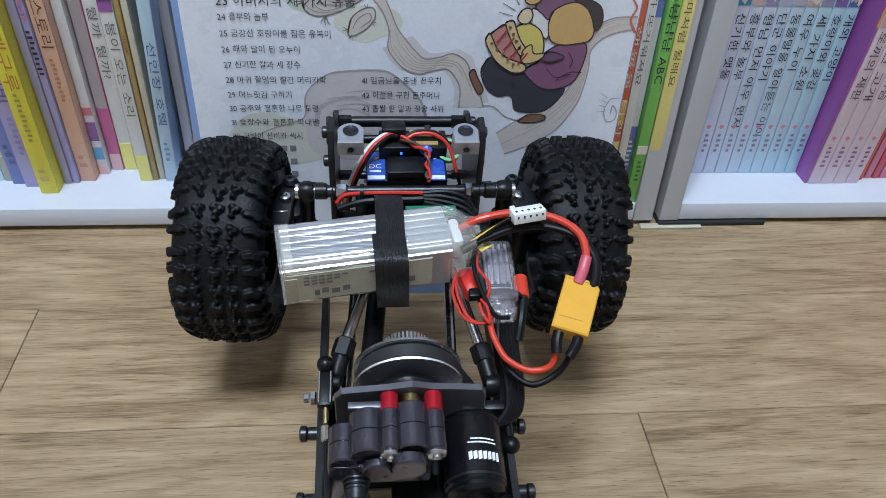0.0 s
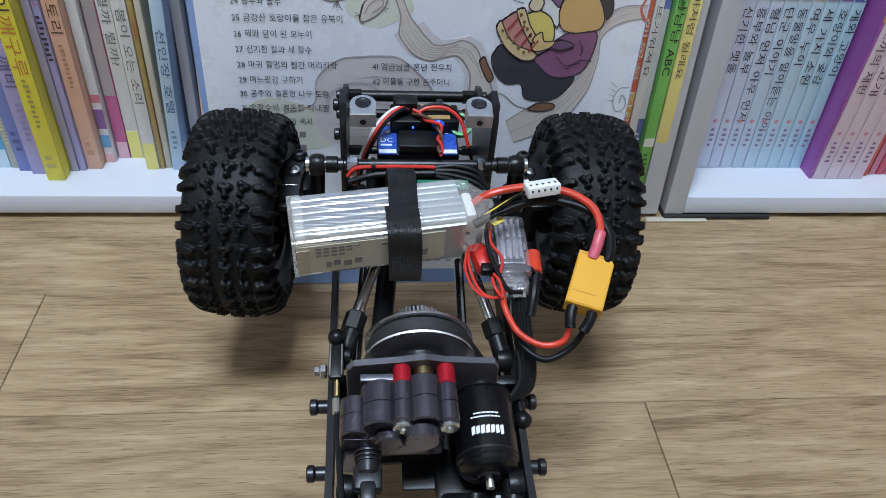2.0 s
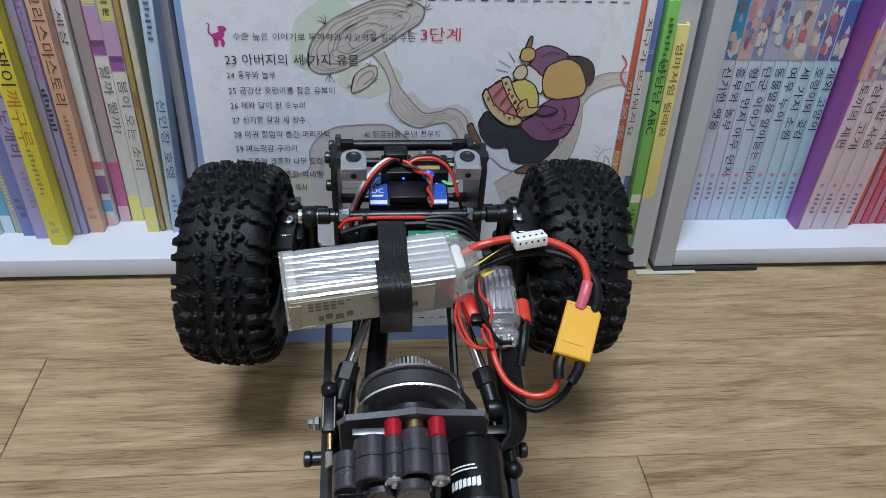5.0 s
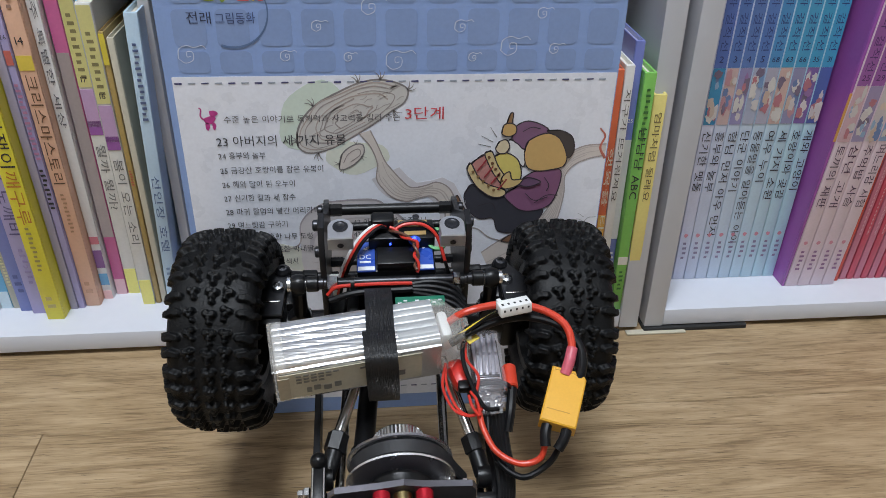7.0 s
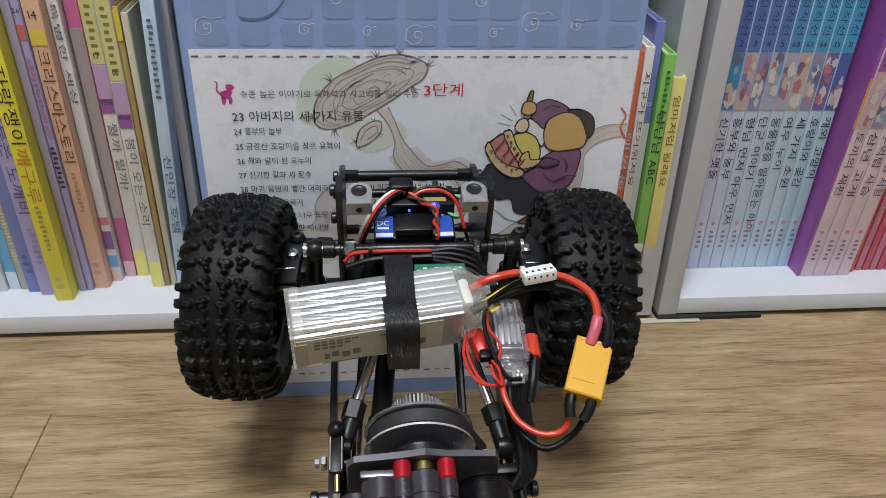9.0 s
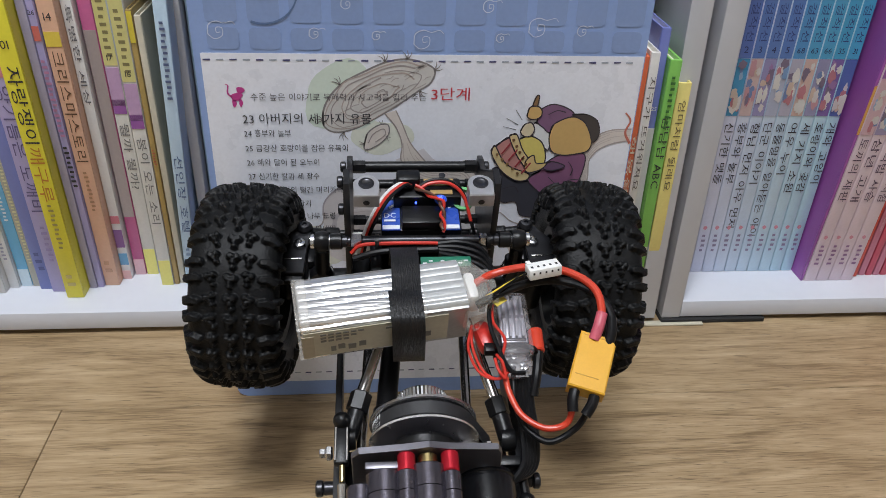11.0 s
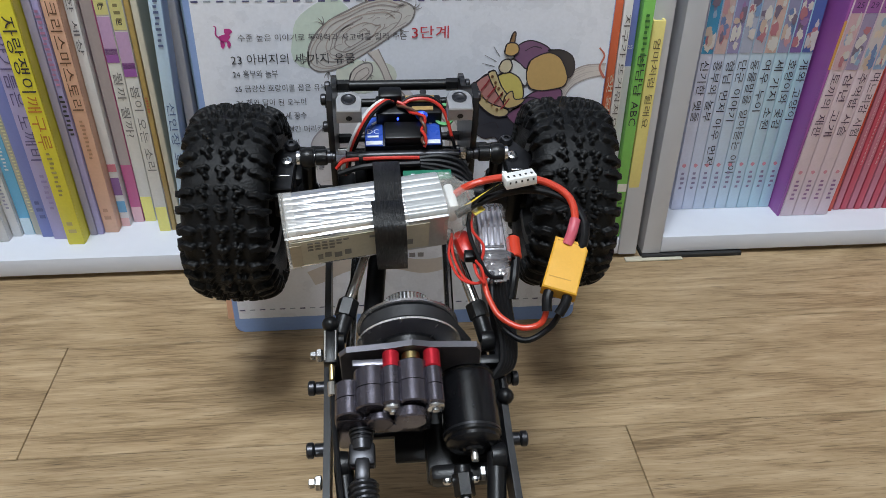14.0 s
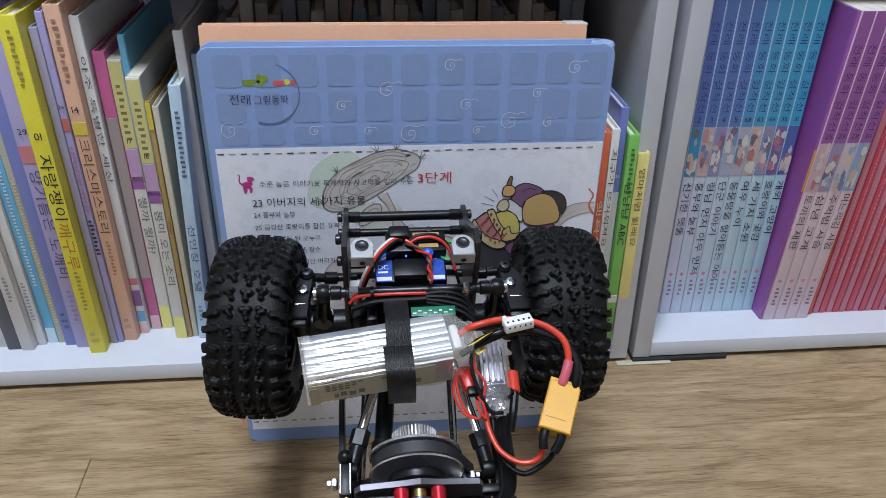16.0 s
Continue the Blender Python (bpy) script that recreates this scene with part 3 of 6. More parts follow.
def comic_spots(k, main, shift=0.0):
    """Loose painted shapes for the picture band of a spine, and the small red mark at its foot."""
    rs = random.Random(40 + k)
    pal = [main, (0.66, 0.62, 0.62), (0.62, 0.48, 0.40), (0.16, 0.24, 0.46), (0.50, 0.20, 0.24), (0.70, 0.68, 0.66), (0.20, 0.16, 0.24), (0.30, 0.44, 0.62)]
    out = [(rs.uniform(0.15, 0.85), rs.uniform(0.545, 0.67) + shift, rs.uniform(0.0012, 0.0034), rs.uniform(0.0022, 0.0065), rs.choice(pal), i) for i in range(9)]
    return out + [(0.45, 0.165, 0.0016, 0.0018, (0.66, 0.28, 0.36), 0)]


for k, (no, title, top_c, art) in enumerate(rows):
    f = k / 8
    base = (0.66 - 0.16 * f, 0.70 + 0.06 * f, 0.88)
    n = len(title)
    a2 = [(0.62, 0.52, 0.46), (0.20, 0.34, 0.58), (0.55, 0.30, 0.34), (0.66, 0.64, 0.62), (0.34, 0.20, 0.42)][(k * 2) % 5]
    spine_book(0.1888 + 0.0098 * k, 0.0095, 0.1950, 0.292, base, "slim folk-tale book, pale blue below a painted band", [(title, 0.505, 0.030 * n + 0.01, 0.76, (0.025, 0.025, 0.05)), ("전래 동화 걸작선", 0.99, 0.26, 0.62, (0.03, 0.06, 0.22)), ("|", 0.145, 0.07, 0.45, (0.25, 0.22, 0.36))],
               [(0.685, 1.0, top_c), (0.525, 0.685, art)], spots=comic_spots(k, a2), group="blue folk-tale set", shear=C, hard=False, tall=0.030, numbers=[(no, 0.70, 0.70 if len(no) < 2 else 0.58, (0.02, 0.03, 0.12))], deep=0.16)
for k, no in enumerate(("25", "29", "28", "30")):
    art = [(0.66, 0.44, 0.50), (0.36, 0.30, 0.48), (0.62, 0.56, 0.58), (0.30, 0.42, 0.66)][k]
    spine_book(0.2795 + 0.0106 * k, 0.0102, 0.1790, 0.292, (0.78, 0.64, 0.72), "slim folk-tale book, pink below a painted band", [(("토끼의 재판", "삼년 고개", "주먹밥 사슴", "며느리감 시험")[k], 0.49, 0.20, 0.72, (0.10, 0.05, 0.10)), ("전래 동화 걸작선", 0.95, 0.25, 0.62, (0.10, 0.03, 0.16)), ("|", 0.14, 0.08, 0.45, (0.3, 0.15, 0.3))],
               [(0.66, 1.0, (0.34, 0.12, 0.40)), (0.50, 0.66, art)], spots=comic_spots(k + 20, (0.70, 0.58, 0.50), -0.026), group="purple folk-tale set", shear=(-0.035, -0.12), hard=False, tall=0.010, numbers=[(no, 0.675, 0.58, (0.08, 0.02, 0.12))], deep=0.16)
spine_book(0.2772, 0.0020, 0.1795, 0.292, PURP, "purple outer cover of the folk-tale set", (), [(0.50, 0.64, (0.70, 0.36, 0.10))], group="purple folk-tale set", shear=(-0.035, -0.12), hard=False, tall=0.010, deep=0.16)
for k in range(22):
    if k == 0:
        spine_book(0.3225, 0.0060, 0.1840, 0.252, (0.66, 0.06, 0.03), "red-orange storybook with a worn edge", [("|", 0.85, 0.3, 0.5, (0.75, 0.6, 0.4))], group="red storybook set", shear=(-0.03, -0.09), hard=False, deep=0.16)
    else:
        spine_book(0.3245 + 0.0064 * k, 0.0056, 0.1860, 0.250 - 0.002 * (k % 2), ((0.62, 0.08, 0.13), (0.60, 0.20, 0.28))[k % 2], "thin red and pink storybook", [("|", 0.8, 0.6, 0.25, (0.75, 0.45, 0.5))], group="red storybook set", shear=(-0.03, -0.09), hard=False, deep=0.16)

# ---- the large book standing on the floor, and the one behind it ----
CX0, CX1, CTOP, CY = -0.1660, 0.0770, 0.2985, 0.0785
WHITEC, BLUEC, PALEC = (0.80, 0.82, 0.90), (0.26, 0.38, 0.68), (0.30, 0.39, 0.62)


def rounded(x0, z0, x1, z1, r, n=6):
    out = []
    for cx, cz, a0 in ((x1 - r, z0 + r, -90), (x1 - r, z1 - r, 0), (x0 + r, z1 - r, 90), (x0 + r, z0 + r, 180)):
        out += [(cx + r * math.cos(radians(a0 + 90 * k / n)), cz + r * math.sin(radians(a0 + 90 * k / n))) for k in range(n + 1)]
    return out


def on_cover(depth):
    return Matrix.Translation((0, CY - depth, 0)) @ UPRIGHT


big = empty("picture_book", pose(0, 0, 0), "large blue and white hardback picture book standing upright on the floor", "book")
part("front_cover", prism(rounded(CX0, 0.0004, CX1, CTOP, 0.006), -0.0024, 0, on_cover(0), 0.0005), paper(*BLUEC, gloss=0.30), big)
part("page_block", box(((CX0 + CX1) / 2, CY + 0.0072, CTOP / 2), (CX1 - CX0 - 0.008, 0.0094, CTOP - 0.008)), M_PAGES, big)
part("back_cover", prism(rounded(CX0, 0.0004, CX1, CTOP, 0.006), -0.0144, -0.0121, on_cover(0), 0.0005), paper(*BLUEC, gloss=0.30), big)
part("spine", lathe([(0, 0.0006), (0.0068, 0.0006), (0.0072, 0.0012), (0.0072, CTOP - 0.001), (0.0066, CTOP), (0, CTOP)], (CX1 - 0.0062, CY + 0.0072, 0), "z", 20), paper(0.30, 0.40, 0.62), big, "rubbed blue rounded spine")
part("cover_panel", prism(rounded(CX0 + 0.0035, 0.0125, CX1 - 0.0005, 0.2375, 0.0006), 0, 0.00012, on_cover(0), 0), paper(*WHITEC, gloss=0.28), big, "white printed cover panel")


def cov(nm, outline, rgb, level=2):
    return link(nm, prism(outline, 0, 0.00009, on_cover(0.00012 + 0.00005 * level)), paper(*rgb, gloss=0.34), big, smooth=0)


def blob(cx, cz, rx, rz, turn=0.0, n=28, wob=0.08, seed=1):
    o = []
    for k in range(n):
        a = 2 * math.pi * k / n
        q = 1 + wob * math.sin(3 * a + seed) + wob * 0.6 * math.sin(5 * a + seed * 2.3)
        x, z = rx * q * math.cos(a), rz * q * math.sin(a)
        c, s = math.cos(radians(turn)), math.sin(radians(turn))
        o.append((cx + x * c - z * s, cz + x * s + z * c))
    return o


def stroke(nm, pts, width, rgb, level):
    p = smooth_path([(x, z, 0) for x, z in pts], 8)
    left, right = [], []
    for i, q in enumerate(p):
        d = (p[min(i + 1, len(p) - 1)] - p[max(i - 1, 0)]).normalized()
        f = i / (len(p) - 1)
        wd = (width[0] * (1 - f) + width[1] * f) / 2 * (1 + 0.05 * math.sin(i * 1.3))
        left.append((q.x - d.y * wd, q.y + d.x * wd))
        right.append((q.x + d.y * wd, q.y - d.x * wd))
    bm = bmesh.new()
    m = on_cover(0.00016 + 0.00005 * level + 0.00005)
    a = [bm.verts.new(m @ Vector((x, z, 0))) for x, z in left]
    b = [bm.verts.new(m @ Vector((x, z, 0))) for x, z in right]
    for k in range(len(a) - 1):
        bm.faces.new((a[k], b[k], b[k + 1], a[k + 1]))
    return link(nm, bm, paper(*rgb, gloss=0.34), big, smooth=0)


# dashed border, checks and cloud curls
n = 34
for k in range(n):
    x = CX0 + 0.0045 + k * (CX1 - CX0 - 0.008) / n
    for z in (0.2335, 0.0195):
        rgb = (0.07, 0.07, 0.18) if k % 2 == 0 else (0.34, 0.38, 0.45)
        cov("border_dash", [(x, z), (x + 0.0038, z + 0.0002 * (k % 3 - 1)), (x + 0.0038, z + 0.0009), (x, z + 0.0008)], rgb)
for r in range(3):
    for k in range(11):
        x = CX0 + 0.008 + 0.0215 * k
        z = (0.2395, 0.2535, 0.2755)[r]
        hgt = (0.0115, 0.019, 0.019)[r]
        cov("printed_check", rounded(x, z, min(x + 0.0165, CX1 - 0.004), z + hgt, 0.003, 3), (0.235, 0.335, 0.585), 0)
for cx, cz, s in ((-0.1507, 0.2499, 1.0), (-0.1015, 0.2486, 0.6), (-0.0845, 0.2641, 0.6), (-0.0568, 0.274, 0.9), (-0.0434, 0.246, 1.1), (-0.0693, 0.2477, 0.5), (-0.0099, 0.2637, 0.7), (0.0178, 0.2531, 1.1), (0.0331, 0.2703, 0.6), (0.041, 0.2514, 0.6), (-0.0032, 0.2471, 0.5), (0.055, 0.286, 0.8), (-0.02, 0.288, 0.7)):
    w = 0.0065 * s
    stroke("cloud_curl", [(cx - w, cz - 0.4 * w), (cx - 0.5 * w, cz - 0.75 * w), (cx + 0.1 * w, cz - 0.5 * w), (cx + 0.15 * w, cz + 0.1 * w), (cx - 0.3 * w, cz + 0.15 * w), (cx - 0.3 * w, cz - 0.25 * w), (cx, cz - 0.2 * w)], (0.0004, 0.0004), (0.62, 0.68, 0.80), 3)
    stroke("cloud_curl", [(cx - w, cz - 0.4 * w), (cx - 0.9 * w, cz + 0.35 * w), (cx - 0.3 * w, cz + 0.65 * w), (cx + 0.3 * w, cz + 0.5 * w), (cx + 0.9 * w, cz + 0.65 * w), (cx + 1.2 * w, cz + 0.4 * w)], (0.0005, 0.0003), (0.62, 0.68, 0.80), 3)
# emblem: a ring, a small tree and the series words
stroke("emblem_ring", [(-0.1285 + 0.0185 * math.cos(radians(a)), 0.2715 + 0.0185 * math.sin(radians(a))) for a in range(70, -120, -12)], (0.0004, 0.0013), (0.10, 0.17, 0.33), 3)
cov("emblem_leaf", blob(-0.1375, 0.2785, 0.0050, 0.0018, 5, wob=0.15), (0.20, 0.30, 0.04), 3)
cov("emblem_leaf", blob(-0.1310, 0.2800, 0.0035, 0.0030, 40, wob=0.2, seed=3), (0.22, 0.32, 0.05), 3)
cov("emblem_mark", rounded(-0.1245, 0.2765, -0.1185, 0.2795, 0.0008), (0.66, 0.12, 0.14), 3)
cov("emblem_mark", blob(-0.1165, 0.2785, 0.0016, 0.0018), (0.78, 0.66, 0.08), 3)
cov("emblem_mark", rounded(-0.1145, 0.2765, -0.1115, 0.2795, 0.0008), (0.66, 0.12, 0.14), 3)


def cover_text(words, x0, x1, z, size, rgb):
    return letter(words, on_cover(0.00052) @ Matrix.Translation((x0, z, 0)), size, paper(*rgb), big, width=x1 - x0)


cover_text("전래", -0.1505, -0.1385, 0.2655, 0.0068, (0.03, 0.04, 0.09))
cover_text("그림동화", -0.1362, -0.1165, 0.2655, 0.0062, (0.05, 0.08, 0.20))
# painted scenery: a spiny grey tree on a winding stem, roots and a low hill
WASH, GREYLINE, BROWNLINE = (0.60, 0.57, 0.56), (0.23, 0.21, 0.21), (0.34, 0.29, 0.28)


def shape(nm, pts, rgb, level, edge=0.0, line=None, per=5):
    """A painted area with a soft closed outline; edge draws its contour."""
    p = smooth_path([(x, z, 0) for x, z in list(pts) + [pts[0]]], per)[:-1]
    cov(nm, [(q.x, q.y) for q in p], rgb, level)
    if edge:
        stroke("painted_line", list(pts) + [pts[0], pts[1]], (edge, edge * 0.8), line or OUT, level + 0.5)


OUT = (0.05, 0.04, 0.05)
cov("painted_wash", blob(-0.088, 0.213, 0.022, 0.020, 20, seed=4), (0.62, 0.71, 0.63), 0)
cov("painted_wash", blob(-0.068, 0.190, 0.018, 0.010, 0, seed=7), (0.70, 0.72, 0.63), -0.35)
cov("painted_wash", blob(-0.120, 0.118, 0.030, 0.018, 0, seed=2), (0.68, 0.68, 0.60), -0.5)
CANOPY = [(-0.100, 0.197), (-0.100, 0.205), (-0.096, 0.214), (-0.088, 0.222), (-0.077, 0.228), (-0.066, 0.233), (-0.055, 0.235), (-0.045, 0.233),
          (-0.039, 0.229), (-0.041, 0.222), (-0.048, 0.217), (-0.059, 0.209), (-0.072, 0.201), (-0.083, 0.195), (-0.094, 0.193)]
shape("painted_tree", CANOPY, (0.60, 0.58, 0.56), 1, 0.0011, GREYLINE)
rs = random.Random(3)
mx, mz = -0.070, 0.214
for k in range(9):
    f = 0.93 - 0.095 * k
    ring = [(mx + (x - mx) * f + rs.uniform(-0.0011, 0.0011), mz + (z - mz) * f + rs.uniform(-0.0008, 0.0008)) for x, z in CANOPY]
    i0 = rs.randrange(15)
    run = [ring[(i0 + q) % 15] for q in range(rs.randrange(6, 14))]
    stroke("painted_line", run, (0.0004, 0.0009), (0.36, 0.32, 0.31) if k % 3 else (0.44, 0.37, 0.34), 3)
for k in range(26):
    u = rs.uniform(-0.7, 0.8)
    x, z = mx + 0.028 * u + rs.uniform(-0.004, 0.004), mz + 0.015 * u + rs.uniform(-0.006, 0.006)
    ln = rs.uniform(0.003, 0.007)
    stroke("painted_line", [(x, z), (x + ln * 0.5, z + ln * 0.3 + rs.uniform(-0.0007, 0.0007)), (x + ln, z + ln * 0.5)], (0.0003, 0.0005), (0.42, 0.38, 0.37), 3)
for x, z, a0 in ((-0.0905, 0.2205, 115), (-0.066, 0.2335, 95), (-0.0395, 0.229, 30), (-0.100, 0.2000, 165), (-0.089, 0.193, 255), (-0.047, 0.2175, 300), (-0.0540, 0.2350, 80)):
    for q in range(3):
        a = radians(a0 + 32 * (q - 1))
        stroke("painted_thorn", [(x, z), (x + 0.0028 * math.cos(a), z + 0.0028 * math.sin(a)), (x + 0.0050 * math.cos(a + 0.2), z + 0.0050 * math.sin(a + 0.2))], (0.0007, 0.0002), GREYLINE, 4)
FRUIT = [(-0.078, 0.184), (-0.076, 0.192), (-0.070, 0.197), (-0.0645, 0.1975), (-0.0640, 0.192), (-0.069, 0.186), (-0.0755, 0.1825)]
shape("painted_branch", FRUIT, (0.66, 0.60, 0.56), 3, 0.0008, GREYLINE)
stroke("painted_line", [(-0.0755, 0.1865), (-0.0725, 0.192), (-0.067, 0.195), (-0.066, 0.1915), (-0.0715, 0.187)], (0.0005, 0.0006), BROWNLINE, 5)
for x, z, a0 in ((-0.078, 0.186, 170), (-0.076, 0.183, 250), (-0.0655, 0.1905, 320), (-0.068, 0.1975, 95)):
    for q in (-20, 25):
        a = radians(a0 + q)
        stroke("painted_thorn", [(x, z), (x + 0.0016 * math.cos(a), z + 0.0016 * math.sin(a)), (x + 0.0030 * math.cos(a), z + 0.0030 * math.sin(a))], (0.0005, 0.0002), GREYLINE, 5)
LEFT = [(-0.066, 0.204), (-0.060, 0.196), (-0.0565, 0.186), (-0.0570, 0.176), (-0.053, 0.169), (-0.048, 0.164), (-0.040, 0.161), (-0.033, 0.163), (-0.025, 0.164), (-0.020, 0.159), (-0.017, 0.152), (-0.017, 0.141)]
RIGHT = [(-0.060, 0.206), (-0.056, 0.197), (-0.0520, 0.187), (-0.047, 0.180), (-0.042, 0.174), (-0.037, 0.170), (-0.029, 0.171), (-0.022, 0.173), (-0.015, 0.169), (-0.011, 0.161), (-0.006, 0.150), (-0.003, 0.141)]
cov("painted_wash", [(x - 0.003, z) for x, z in LEFT[3:]] + [(x + 0.003, z + 0.003) for x, z in reversed(RIGHT[3:])], (0.68, 0.65, 0.68), 0.45)
cov("painted_branch", LEFT + RIGHT[::-1], (0.66, 0.60, 0.56), 1.4)
stroke("painted_line", LEFT, (0.0007, 0.0009), BROWNLINE, 3)
stroke("painted_line", RIGHT, (0.0007, 0.0009), BROWNLINE, 3)
for k in range(5):
    f = 0.18 + 0.15 * k
    mid = [(a[0] * (1 - f) + b[0] * f, a[1] * (1 - f) + b[1] * f) for a, b in zip(LEFT, RIGHT)]
    stroke("painted_line", mid[2 + k % 3:8 + k % 4], (0.0003, 0.0008), (0.50, 0.43, 0.40), 2)
HILL = [(-0.103, 0.140), (-0.102, 0.148), (-0.097, 0.155), (-0.088, 0.161), (-0.077, 0.1625), (-0.067, 0.163), (-0.057, 0.162), (-0.048, 0.155), (-0.039, 0.145), (-0.034, 0.130), (-0.036, 0.112), (-0.070, 0.106), (-0.100, 0.112)]
shape("painted_trunk", HILL, (0.64, 0.60, 0.61), 0)
stroke("painted_line", HILL[:10], (0.0008, 0.0014), (0.42, 0.38, 0.41), 2)
stroke("painted_line", [(-0.097, 0.130), (-0.095, 0.139), (-0.088, 0.144), (-0.076, 0.146), (-0.066, 0.142)], (0.0030, 0.0008), (0.50, 0.46, 0.49), 1)
stroke("painted_line", [(-0.140, 0.118), (-0.122, 0.127), (-0.112, 0.130), (-0.104, 0.134), (-0.102, 0.142)], (0.0006, 0.0010), (0.46, 0.41, 0.40), 2)
for k in range(10):
    z = 0.112 + 0.0042 * k
    x = rs.uniform(-0.098, -0.070)
    stroke("painted_line", [(x, z), (x + 0.010, z + rs.uniform(0, 0.003)), (x + 0.022, z + rs.uniform(-0.002, 0.002))], (0.0003, 0.0009), (0.54, 0.49, 0.50), 2)
BOUGH = [(0.076, 0.195), (0.063, 0.194), (0.054, 0.189), (0.049, 0.181), (0.0485, 0.168), (0.046, 0.156), (0.041, 0.148), (0.030, 0.140), (0.018, 0.133), (0.006, 0.124)]
UNDER = [(0.076, 0.188), (0.066, 0.186), (0.058, 0.182), (0.0535, 0.175), (0.054, 0.164), (0.0525, 0.151), (0.050, 0.142), (0.042, 0.128), (0.030, 0.118), (0.012, 0.110)]
cov("painted_branch", BOUGH + UNDER[::-1], (0.66, 0.60, 0.57), 1)
stroke("painted_line", BOUGH, (0.0008, 0.0009), (0.42, 0.37, 0.36), 2)
stroke("painted_line", UNDER, (0.0008, 0.0008), (0.42, 0.37, 0.36), 2)
for k in range(6):
    f = 0.15 + 0.13 * k
    mid = [(a[0] * (1 - f) + b[0] * f, a[1] * (1 - f) + b[1] * f) for a, b in zip(BOUGH, UNDER)]
    stroke("painted_line", mid[k % 3:7 + k % 4], (0.0004, 0.0008), (0.54, 0.48, 0.46), 2)
stroke("painted_line", [(-0.004, 0.142), (0.003, 0.141), (0.010, 0.135), (0.018, 0.132)], (0.0006, 0.0008), (0.44, 0.39, 0.38), 2)
stroke("painted_branch", [(-0.11, 0.045), (-0.07, 0.060), (-0.03, 0.052), (0.02, 0.066), (0.06, 0.058)], (0.012, 0.010), (0.60, 0.54, 0.50), 1)
stroke("painted_line", [(0.0755, 0.147), (0.070, 0.146), (0.0675, 0.139), (0.070, 0.132), (0.0745, 0.133), (0.075, 0.138), (0.072, 0.142), (0.0715, 0.137)], (0.0005, 0.0009), (0.38, 0.42, 0.48), 2)
for q in range(4):
    stroke("painted_thorn", [(0.068, 0.138 + 0.003 * q), (0.0655, 0.1385 + 0.0035 * q), (0.0635, 0.138 + 0.004 * q)], (0.0005, 0.0002), (0.42, 0.45, 0.50), 2)
